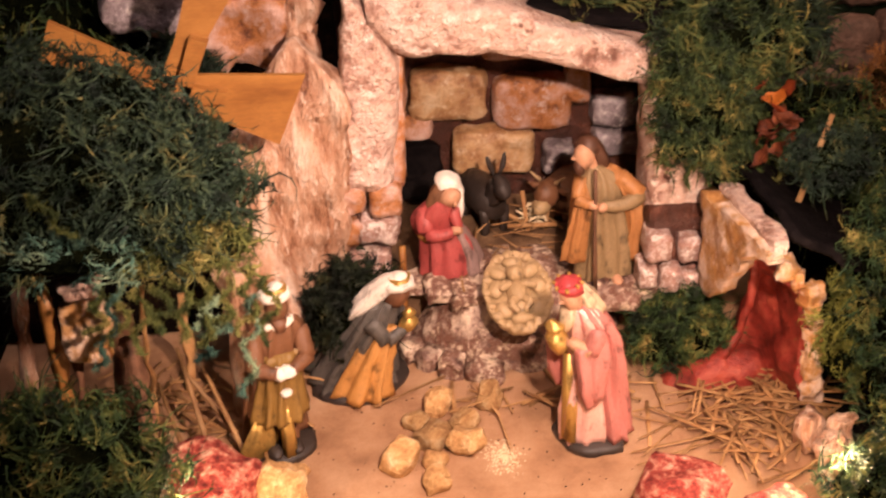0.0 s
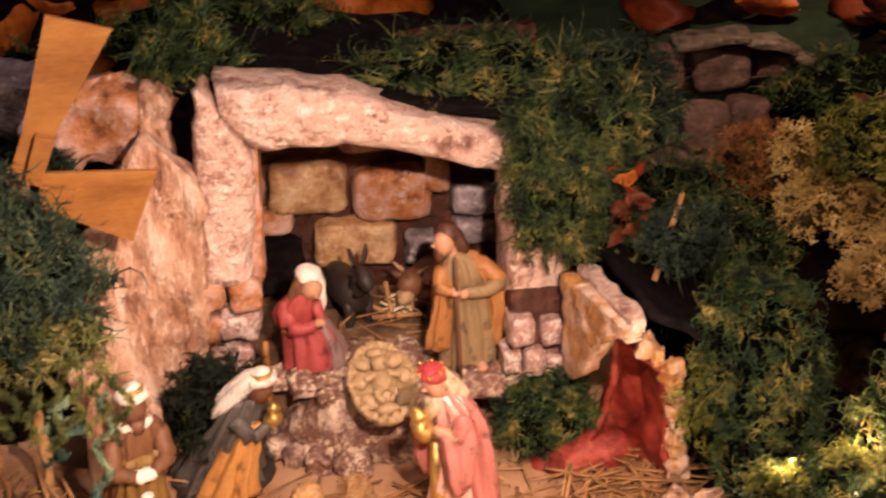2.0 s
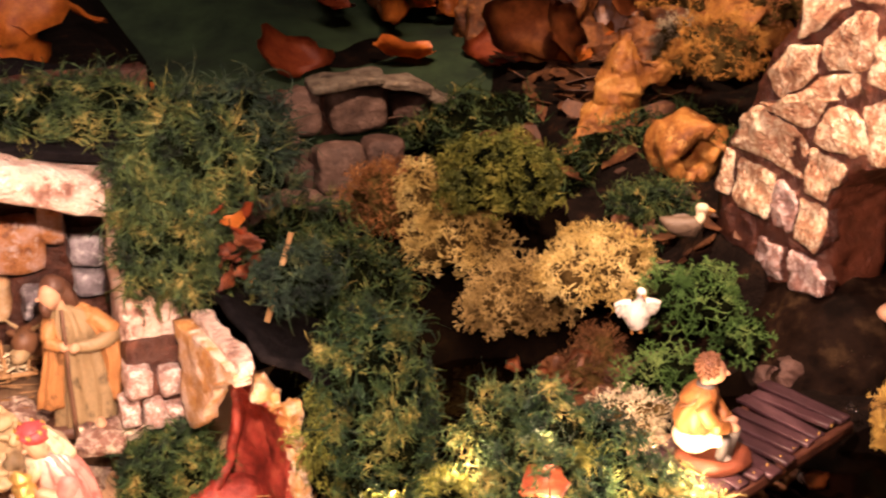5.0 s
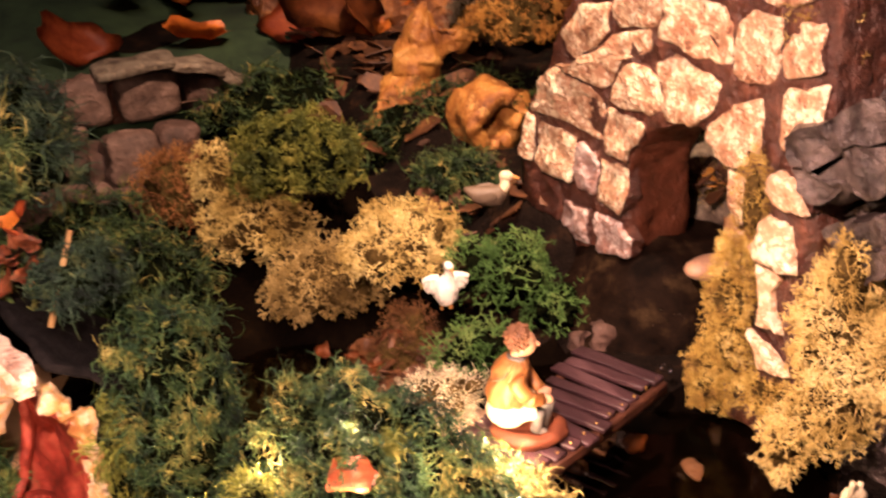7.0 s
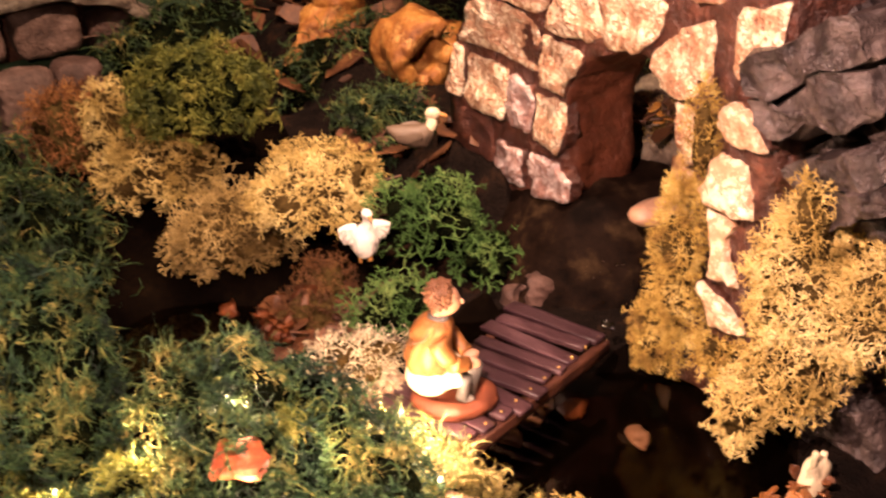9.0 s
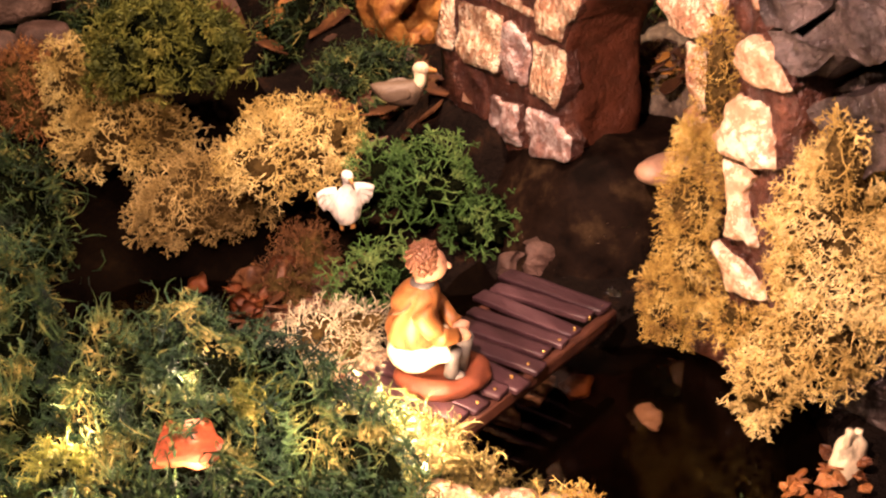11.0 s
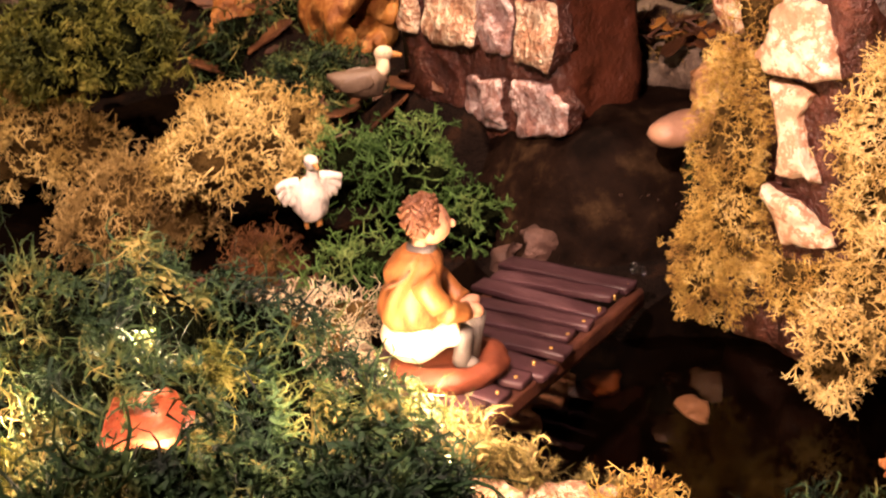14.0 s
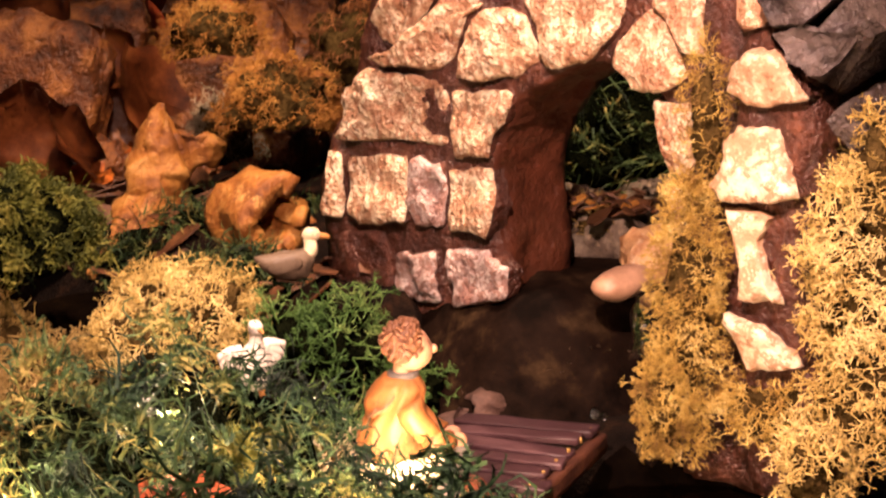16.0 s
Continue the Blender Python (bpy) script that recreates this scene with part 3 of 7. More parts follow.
def ground():
    nx, ny = 180, 170
    xs, ys = np.linspace(-0.75, 1.3, nx), np.linspace(-0.3, 1.75, ny)
    v = [(x, y, height(x, y)) for y in ys for x in xs]
    t = []
    for j in range(ny - 1):
        for i in range(nx - 1):
            a = j * nx + i
            t += [(a, a + 1, a + nx + 1), (a, a + nx + 1, a + nx)]
    ob = put("ground", v, t, SAND)
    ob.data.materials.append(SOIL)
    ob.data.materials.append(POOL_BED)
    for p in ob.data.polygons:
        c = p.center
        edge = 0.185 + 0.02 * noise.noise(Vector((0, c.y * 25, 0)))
        # near-black bed colour runs on over the bank behind the pool
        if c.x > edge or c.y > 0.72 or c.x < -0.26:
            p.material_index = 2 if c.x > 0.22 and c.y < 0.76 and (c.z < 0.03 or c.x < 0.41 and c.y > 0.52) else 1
    return tagged(ob, "orange sand and dark soil of the crib landscape", "ground", kind="structure")


ground()


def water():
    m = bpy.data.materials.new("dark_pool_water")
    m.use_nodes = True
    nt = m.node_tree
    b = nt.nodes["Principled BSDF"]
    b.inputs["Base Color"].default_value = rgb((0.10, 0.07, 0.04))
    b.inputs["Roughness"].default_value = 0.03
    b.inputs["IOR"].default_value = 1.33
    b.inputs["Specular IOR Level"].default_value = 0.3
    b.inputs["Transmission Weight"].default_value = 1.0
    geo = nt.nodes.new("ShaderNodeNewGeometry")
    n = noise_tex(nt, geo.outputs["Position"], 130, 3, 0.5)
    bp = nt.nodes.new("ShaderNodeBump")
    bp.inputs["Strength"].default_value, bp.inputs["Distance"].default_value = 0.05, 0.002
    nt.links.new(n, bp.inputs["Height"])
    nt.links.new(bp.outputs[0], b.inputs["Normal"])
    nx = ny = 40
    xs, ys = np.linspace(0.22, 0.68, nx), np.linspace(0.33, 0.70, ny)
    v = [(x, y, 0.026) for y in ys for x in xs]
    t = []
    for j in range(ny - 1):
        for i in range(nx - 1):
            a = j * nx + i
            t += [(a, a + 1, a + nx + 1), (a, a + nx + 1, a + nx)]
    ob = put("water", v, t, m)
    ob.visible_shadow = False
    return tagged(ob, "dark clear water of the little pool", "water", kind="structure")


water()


def stream():
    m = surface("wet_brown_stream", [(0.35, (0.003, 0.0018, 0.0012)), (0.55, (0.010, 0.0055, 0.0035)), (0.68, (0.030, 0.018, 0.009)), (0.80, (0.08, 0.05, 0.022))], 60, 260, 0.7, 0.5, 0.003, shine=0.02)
    nx, ny = 60, 60
    v = []
    for j in range(ny):
        for i in range(nx):
            x, y = 0.405 + 0.16 * i / (nx - 1), 0.430 + 0.210 * j / (ny - 1)
            z = 0.010 + 0.074 * smooth(0.405, 0.485, x) - 0.02 * smooth(0.56, 0.625, y) * (1 - smooth(0.45, 0.5, x)) + 0.003 * noise.noise(Vector((x * 70, y * 70, 2))) - 0.09 * (1 - smooth(0.470, 0.550, y + 0.25 * max(0, x - 0.47)))
            v.append((x, y, z))
    t = []
    for j in range(ny - 1):
        for i in range(nx - 1):
            a = j * nx + i
            t += [(a, a + 1, a + nx + 1), (a, a + nx + 1, a + nx)]
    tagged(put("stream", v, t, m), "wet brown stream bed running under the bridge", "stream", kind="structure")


stream()


WALL = surface("dim_room_plaster", [(0.3, (0.30, 0.24, 0.19)), (0.7, (0.38, 0.31, 0.25))], 4, 200, 0.9, 0.2, 0.002)


def room():
    """The dark room round the crib: walls, ceiling, and the table top that carries it."""
    for nm, size, at, label, cat in (("wall_north", (4.6, 0.06, 2.7), (0.2, 1.90, 0.55), "dark wall behind the crib", "wall"), ("wall_south", (4.6, 0.06, 2.7), (0.2, -1.9, 0.55), "plain dim wall of the room", "wall"),
                                     ("wall_east", (0.06, 3.74, 2.7), (2.47, 0, 0.55), "plain dim wall of the room", "wall"), ("wall_west", (0.06, 3.74, 2.7), (-2.07, 0, 0.55), "plain dim wall of the room", "wall"),
                                     ("ceiling", (4.6, 3.86, 0.06), (0.2, 0, 1.93), "plain dim ceiling of the room", "ceiling"), ("floor", (4.6, 3.86, 0.06), (0.2, 0, -0.83), "dark floor of the room", "floor"),
                                     ("table_top", (2.1, 2.1, 0.05), (0.275, 0.725, -0.065), "dark board that carries the crib landscape", "board")):
        bm = bmesh.new()
        block(bm, size, pose(*at), 1, 0, 1, 1, 0)
        tagged(part(nm, bm, BOARD if nm in ("wall_north", "table_top", "floor") else WALL, smooth=False), label, cat, kind="structure")


room()


# ---- the stable ----
FLOOR = surface("brown_stable_floor", [(0.3, (0.06, 0.03, 0.014)), (0.55, (0.16, 0.09, 0.045)), (0.78, (0.30, 0.19, 0.10))], 60, 500, 0.85, 0.8, 0.003)
STEP = surface("dusty_mauve_rock", [(0.36, (0.06, 0.025, 0.018)), (0.44, (0.22, 0.13, 0.10)), (0.50, (0.44, 0.32, 0.25)), (0.60, (0.70, 0.56, 0.42))], 42, 340, 0.5, 1.0, 0.005, cracks=(0.16, 0.075, 0.05), chalk=(0.72, 0.58, 0.42))


def stable():
    top = holder("stable", "pale plaster stable with flat lintel and ochre stone back wall", "stable")
    # shell behind the front: back wall, side walls, floor
    for nm, size, at in (("back_wall", (0.20, 0.012, 0.19), (0.05, 0.745, 0.10)), ("side_wall", (0.012, 0.10, 0.17), (-0.036, 0.70, 0.105)), ("side_wall", (0.012, 0.10, 0.15), (0.132, 0.69, 0.095))):
        stone(nm, size, pose(*at), MORTAR, top, 2, 6, 0.003, 60, 0.1)
    stone("floor_slab", (0.18, 0.105, 0.042), pose(0.035, 0.699, 0.019), FLOOR, top, 3, 8, 0.003, 50, 0.1)
    # lintel and posts
    along = pose(0, 0, 0, 0, 90, 0)
    bm = bmesh.new()
    rings = []
    for i in range(22):
        s = i / 21
        x = -0.030 + 0.146 * s
        hi = 0.2105 - 0.012 * min(1, s * 2) - 0.033 * max(0, s - 0.45) / 0.55
        lo = 0.190 - 0.016 * min(1, s * 8) - 0.006 * s - 0.021 * max(0, s - 0.45) / 0.55
        rings.append((x, (hi - lo) / 2, 0.020, -(hi + lo) / 2, 0.654))
    loft(bm, rings, 30, m=along, power=4.5)
    for v in bm.verts:
        v.co += wobble(v.co, 0.0035, 60, 4) + wobble(v.co, 0.0012, 200, 2)
    part("lintel", bm, STONE_PINK, top)
    bm = bmesh.new()
    rings = []
    for i in range(18):
        s = i / 17
        z = 0.104 + 0.104 * s
        lo, hi = -0.0555 + 0.016 * s, -0.0235 + 0.008 * min(1, s / 0.66) - 0.020 * max(0, s - 0.66) / 0.34
        rings.append((z, (hi - lo) / 2, 0.019, (hi + lo) / 2, 0.652))
    loft(bm, rings, 30, power=4.5)
    for v in bm.verts:
        v.co += wobble(v.co, 0.0035, 60, 5) + wobble(v.co, 0.0012, 200, 3)
    part("post", bm, STONE_PINK, top)
    stone("jamb", (0.009, 0.05, 0.078), pose(-0.0195, 0.668, 0.137, 0, 4, 0), STONE_RUST, top, 5.5, 7, 0.003, 80, 0.2)
    stone("soffit", (0.13, 0.055, 0.007), pose(0.05, 0.690, 0.166, 4, 9, 0), STONE_RUST, top, 5.8, 7, 0.002, 80, 0.2)
    stone("roof_slab", (0.20, 0.13, 0.008), pose(0.05, 0.715, 0.192, 4, 9, -3), ROOF_BLACK, top, 6, 7, 0.003, 60, 0.2)
    stone("post", (0.034, 0.036, 0.074), pose(0.124, 0.640, 0.112, 0, 1, 4), STONE_PINK, top, 7, 8, 0.003, 70, 0.28)
    stone("post", (0.010, 0.030, 0.06), pose(0.117, 0.655, 0.145, 0, 3, 4), STONE_PINK, top, 7.5, 8, 0.003, 70, 0.28)
    for i, (x, z, w, h) in enumerate(((-0.047, 0.098, 0.018, 0.015), (-0.028, 0.097, 0.017, 0.016), (-0.050, 0.079, 0.016, 0.014), (-0.033, 0.080, 0.022, 0.016), (-0.040, 0.060, 0.022, 0.016))):
        stone("brick", (w, 0.03, h), pose(x, 0.645, z, 0, 3, 0), STONE_RUST if i < 3 else STONE_LILAC_PALE, top, 20 + i, 5, 0.0022, 120, 0.35)
    stone("brick_bed", (0.034, 0.030, 0.066), pose(0.122, 0.634, 0.056, 0, 1, 4), MORTAR, top, 28, 6, 0.002, 70, 0.3)
    for i, (x, z, w, h) in enumerate(((0.1120, 0.0680, 0.0130, 0.0160), (0.1280, 0.0660, 0.0130, 0.0150), (0.1060, 0.0510, 0.0090, 0.0140), (0.1180, 0.0490, 0.0100, 0.0140), (0.1290, 0.0470, 0.0120, 0.0120))):
        stone("brick", (w * 1.04, 0.020, h * 1.04), pose(x, 0.6195, z, 0, 3, 3), STONE_LILAC_PALE, top, 30 + i, 4, 0.0014, 130, 0.5)
    # blocks of the back wall
    rows = ((0.0095, 0.112, 0.045, 0.031, STONE_TAN), (0.058, 0.103, 0.045, 0.032, STONE_RUST), (0.106, 0.095, 0.026, 0.020, STONE_LILAC), (0.107, 0.074, 0.028, 0.014, STONE_LILAC),
            (0.034, 0.074, 0.048, 0.028, STONE_TAN), (-0.012, 0.094, 0.024, 0.014, STONE_RUST), (0.073, 0.066, 0.018, 0.018, STONE_LILAC), (0.085, 0.118, 0.014, 0.03, STONE_RUST), (0.0, 0.148, 0.05, 0.02, STONE_RUST), (0.055, 0.142, 0.05, 0.022, STONE_RUST))
    for i, (x, z, w, h, mt) in enumerate(rows):
        stone("wall_block", (w, 0.02, h), pose(x, 0.735, z, 0, 2.5, 0), mt, top, 40 + i, 6, 0.0022, 90, 0.45)
    # black panel on the wall, painted in for the darkness of an opening
    stone("opening_shade_panel", (0.030, 0.012, 0.036), pose(-0.012, 0.7295, 0.066, 0, 0, 0), ROOF_BLACK, top, 51, 6, 0.003, 80, 0.3)
    # domed rock before the stable, cracked from its middle outward
    bm = bmesh.new()
    n, m_ = 72, 18
    grid = []
    for j in range(m_ + 1):
        row = []
        for k in range(n):
            a, s = 2 * math.pi * k / n, j / m_
            gap = 0.0045 * max(0, 1 - 9 * abs((a * 8 / (2 * math.pi) + 0.35 * math.sin(3 * a)) % 1 - 0.5)) * smooth(0.15, 0.5, s)
            z = 0.0435 * (1 - 0.10 * s - 0.90 * s ** 5) - gap
            row.append(bm.verts.new((0.037 + 0.060 * s * math.cos(a), 0.652 + 0.051 * s * math.sin(a) + 0.006 * s ** 4, z)))
        grid.append(row)
    for j in range(m_):
        for k in range(n):
            bm.faces.new((grid[j][k], grid[j + 1][k], grid[j + 1][(k + 1) % n], grid[j][(k + 1) % n]))
    bmesh.ops.remove_doubles(bm, verts=bm.verts[:], dist=0.00001)
    for v in bm.verts:
        v.co += wobble(v.co, 0.0045, 60, 3) + wobble(v.co, 0.0020, 200, 3)
    part("step", bm, STEP, top)
    rng = random.Random(3)
    for i in range(5):
        a = math.radians(192 + 60 * i / 4)
        stone("step_stone", (rng.uniform(0.010, 0.020), 0.014, rng.uniform(0.009, 0.014)), pose(0.040 + 0.070 * math.cos(a), 0.656 + 0.054 * math.sin(a), 0.004, 0, rng.uniform(-12, 12), math.degrees(a) + 90), STEP, top, 60 + i, 4, 0.003, 110, 0.7)
    for i, (x, y) in enumerate(((-0.016, 0.646), (0.000, 0.636), (0.014, 0.630), (0.103, 0.622), (0.098, 0.632), (0.090, 0.616), (0.018, 0.648))):
        stone("step_stone", (0.024, 0.016, 0.008), pose(x, y, 0.039, rng.uniform(5, 22), rng.uniform(-8, 8), rng.uniform(-25, 25)), STEP, top, 80 + i, 5, 0.003, 110, 0.25)


stable()


def rock_column(label, place, size, turn, mat, seed):
    bm = bmesh.new()
    w, d, h = size
    loft(bm, [(h * s, w / 2 * (1.1 - 0.25 * s + 0.12 * math.sin(5 * s + seed)) * math.sqrt(max(0.02, 1 - max(0, s - 0.86) / 0.14) if s > 0.86 else 1), d / 2 * (1.1 - 0.2 * s) * math.sqrt(max(0.02, 1 - max(0, s - 0.86) / 0.14) if s > 0.86 else 1), 0.004 * math.sin(4 * s + seed), 0) for s in (i / 30 for i in range(31))], 54, 5, 0.05, seed, power=3.5)
    m = pose(*place, *turn)
    for v in bm.verts:
        v.co = m @ (v.co + wobble(v.co, 0.006, 45, seed) + wobble(v.co, 0.003, 130, seed) + wobble(v.co, 0.001, 300, seed))
    return tagged(part("bark_column", bm, mat), label, "bark")


rock_column("tall peach-coloured cork bark slab beside the stable", (-0.0765, 0.640, 0.01), (0.044, 0.030, 0.176), (0, 3, 0), BARK, 4.7)
rock_column("broad flaking cork bark slab by the windmill", (-0.0900, 0.628, 0.02), (0.030, 0.026, 0.130), (0, -3, 0), BARK, 2.4)
rock_column("narrow pinkish cork bark slab under the sails", (-0.1080, 0.622, 0.05), (0.026, 0.022, 0.112), (0, -5, 0), BARK, 7.9)
tagged(stone("rock", (0.056, 0.034, 0.034), pose(-0.138, 0.690, 0.196, 0, 8, 10), STONE_LILAC, None, 11, 9, 0.007, 50, 0.4), "grey lilac rock behind the windmill", "rock")
tagged(stone("rock", (0.058, 0.030, 0.040), pose(-0.090, 0.676, 0.184, 0, -12, -6), STONE_RUST, None, 12, 9, 0.009, 60, 0.3), "split rusty lilac rock between windmill and stable", "rock")
tagged(stone("bark_rock", (0.016, 0.018, 0.044), pose(-0.0630, 0.665, 0.186, 0, 8, 0), BARK, None, 14, 8, 0.005, 80, 0.4), "peach bark stub under the roof corner", "bark")
moss("dark moss tuft growing between the grey rocks", (-0.122, 0.664, 0.168), (0.016, 0.014, 0.016), 700, MOSS_DARK, seed=88, length=0.010)


# ---- windmill ----
def windmill():
    top = holder("windmill", "orange plywood windmill with paddle sails and stick arms", "windmill")
    hub = Vector((-0.1160, 0.587, 0.1850))
    base = Matrix.Translation(hub)
    # sails spread towards the tips, each nailed behind an arm
    for nm, outline in (("sail", [(0.006, 0.0095), (0.059, 0.0050), (0.043, -0.0290), (0.004, -0.0070)]),
                        ("sail", [(-0.003, 0.0115), (-0.052, 0.0400), (-0.060, 0.0210), (-0.024, 0.0030)]),
                        ("sail", [(0.003, 0.028), (0.023, 0.081), (0.050, 0.072), (0.017, 0.026), (0.002, 0.0040), (-0.006, 0.0100)]),
                        ("sail", [(-0.006, -0.012), (-0.024, -0.060), (0.004, -0.066), (0.002, -0.012)])):
        bm = bmesh.new()
        slab(bm, outline, 0.0026, base)
        bmesh.ops.recalc_face_normals(bm, faces=bm.faces)
        part(nm, bm, WOOD, top, smooth=False)
    for outline in ([(0.0100, 0.0290), (0.0180, 0.0260), (0.0020, -0.0070), (-0.0045, -0.0055)], [(0.0035, 0.0065), (0.0230, 0.0012), (0.0210, -0.0040), (0.0010, -0.0030)],
                    [(-0.0030, 0.0085), (-0.0300, 0.0180), (-0.0330, 0.0090), (-0.0050, -0.0010)], [(-0.006, -0.004), (-0.013, -0.034), (-0.004, -0.036), (0.002, -0.004)]):
        bm = bmesh.new()
        slab(bm, outline, 0.0050, base @ pose(0, -0.0042, 0))
        bmesh.ops.recalc_face_normals(bm, faces=bm.faces)
        part("arm", bm, WOOD, top, smooth=False)
    bm = bmesh.new()
    rod(bm, hub + Vector((0, -0.008, 0)), hub + Vector((0, 0.06, 0)), 0.004)
    part("axle", bm, WOOD_DARK, top)


windmill()


# ---- hut under the moss ----
def hut():
    top = holder("moss_roofed_hut", "small open hut with bark posts under a moss roof", "hut")
    for i, (x, y, w, h, mat, lean) in enumerate(((-0.170, 0.487, 0.0070, 0.140, WOOD, 0.003), (-0.1640, 0.491, 0.0050, 0.140, WOOD_DARK, 0.003), (-0.1385, 0.488, 0.0110, 0.113, WOOD_DARK, 0.001), (-0.166, 0.560, 0.0130, 0.086, WOOD_DARK, 0.008), (-0.143, 0.615, 0.0050, 0.059, STRAW, 0.004), (-0.111, 0.590, 0.0120, 0.082, BARK, 0.006), (-0.152, 0.556, 0.0030, 0.098, STRAW, 0.007), (-0.225, 0.600, 0.0090, 0.076, BARK, 0.006))):
        bm = bmesh.new()
        rod(bm, (x, y, -0.002), (x + lean, y + 0.005, h), w / 2, w / 2.4, 12)
        bmesh.ops.subdivide_edges(bm, edges=bm.edges[:], cuts=2, use_grid_fill=True)
        for v in bm.verts:
            v.co += wobble(v.co, 0.0026, 110, i) + wobble(v.co, 0.001, 330, i)
        part("post", bm, mat, top)
    stone("wall_panel", (0.0185, 0.012, 0.0270), pose(-0.1520, 0.488, 0.1230, -15, 0, 6), BARK_PALE, top, 5, 8, 0.003, 80, 0.3)
    stone("lintel_block", (0.0170, 0.012, 0.006), pose(-0.1495, 0.484, 0.1470, 0, -4, 4), STONE_PINK, top, 6.6, 7, 0.003, 90, 0.3)
    # added near-black panel closes the back, so the hut's inside stays dark
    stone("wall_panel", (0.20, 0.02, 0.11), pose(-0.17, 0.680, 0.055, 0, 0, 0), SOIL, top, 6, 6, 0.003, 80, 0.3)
    stone("lintel_beam", (0.09, 0.02, 0.012), pose(-0.148, 0.585, 0.116, 0, 3, 0), WOOD_DARK, top, 7, 6, 0.002, 80, 0.3)
    rng = random.Random(15)
    for i in range(5):
        x = -0.152 + 0.011 * i
        bm = bmesh.new()
        rod(bm, (x + rng.uniform(-0.004, 0.020), 0.560 + rng.uniform(-0.02, 0.01), 0.001), (x + rng.uniform(-0.012, 0.004), 0.585, rng.uniform(0.02, 0.06)), 0.0016, 0.0011, 7)
        part("leaning_stick", bm, STRAW, top)


hut()
# ---- bridge ----
def bridge():
    top = holder("stone_bridge", "arched bridge of pale cork stones with brown joints", "bridge")
    x0, x1 = 0.470, 0.510
    cy, half, spring, rise = 0.511, 0.0435, 0.125, 0.045
    outline = [(0.660, 0.03), (0.664, 0.118), (0.645, 0.146), (0.632, 0.166), (0.618, 0.196), (0.598, 0.216), (0.586, 0.246), (0.575, 0.268), (0.412, 0.268), (0.412, 0.212), (0.418, 0.03)]
    arch = [(cy + half * math.cos(a) - 0.013 * math.sin(a), spring + rise * math.sin(a) ** 0.8) for a in (math.pi * k / 20 for k in range(21))]
    ring = outline[-1:] + [(cy - half, 0.03)] + arch[::-1] + [(cy + half, 0.03)] + outline[:-1]
    bm = bmesh.new()
    a = [bm.verts.new((x0, y, z)) for y, z in ring]
    b = [bm.verts.new((x1, y, z)) for y, z in ring]
    fa, fb = bm.faces.new(a), bm.faces.new(b[::-1])
    for k in range(len(ring)):
        f = bm.faces.new((a[k], b[k], b[(k + 1) % len(ring)], a[(k + 1) % len(ring)]))
        if 0 < k < 23:
            f.material_index = 1
    bmesh.ops.recalc_face_normals(bm, faces=bm.faces)
    bmesh.ops.triangulate(bm, faces=[fa, fb])
    bmesh.ops.triangulate(bm, faces=bm.faces[:])
    for _ in range(4):
        bmesh.ops.subdivide_edges(bm, edges=[e for e in bm.edges if e.calc_length() > 0.006], cuts=1, use_grid_fill=False)
        bmesh.ops.triangulate(bm, faces=bm.faces[:])
    for v in bm.verts:
        v.co += wobble(v.co, 0.0022, 70, 3) + wobble(v.co, 0.0012, 220, 8)
    part("body", bm, [MORTAR, BARREL], top)

    def slabstone(corners, proud, seed, mat=STONE, base=None, grow=0.045):
        """A rough flat-faced stone on the bridge's face: corners (y, z) in order round it."""
        base = x0 if base is None else base
        mid = Vector((sum(c[0] for c in corners), sum(c[1] for c in corners))) / len(corners)
        rng = random.Random(seed)
        pts = []
        for k, c in enumerate(corners):
            before, after = corners[k - 1], corners[(k + 1) % len(corners)]
            a, b, c = Vector(c).lerp(Vector(before), 0.11), Vector(c).lerp(Vector(after), 0.11), Vector(c)
            pts += [a, (a + b + c * 2) / 4, b]
            end = Vector(after).lerp(c, 0.11)
            for s in (0.25, 0.5, 0.75):
                pts.append(b.lerp(end, s))
        pts = [q.lerp(mid, rng.uniform(-grow, 0.07 - grow)) for q in pts]
        tip = Vector((rng.uniform(-0.12, 0.12), rng.uniform(-0.12, 0.12)))
        bm = bmesh.new()
        rows = []
        for shrink, lift in ((-0.02, 0.005), (0.0, -proud * 0.45), (0.03, -proud * 0.82), (0.09, -proud), (0.26, -proud * 1.05), (0.46, -proud * 1.1), (0.64, -proud * 1.1), (0.82, -proud * 1.1)):
            rows.append([bm.verts.new((base + lift + (tip.dot(q - mid) if lift < 0 else 0), *q.lerp(mid, shrink))) for q in pts])
        n = len(pts)
        for r, (a, b) in enumerate(zip(rows, rows[1:])):
            for k in range(n):
                f = bm.faces.new((a[k], a[(k + 1) % n], b[(k + 1) % n], b[k]))
                f.material_index = 1 if r < 1 else 0
        bm.faces.new(rows[-1])
        bmesh.ops.recalc_face_normals(bm, faces=bm.faces)
        for v in bm.verts:
            v.co += wobble(v.co, 0.0026, 90, seed) + wobble(v.co, 0.0011, 300, seed)
        part("stone", bm, [mat, MORTAR], top)

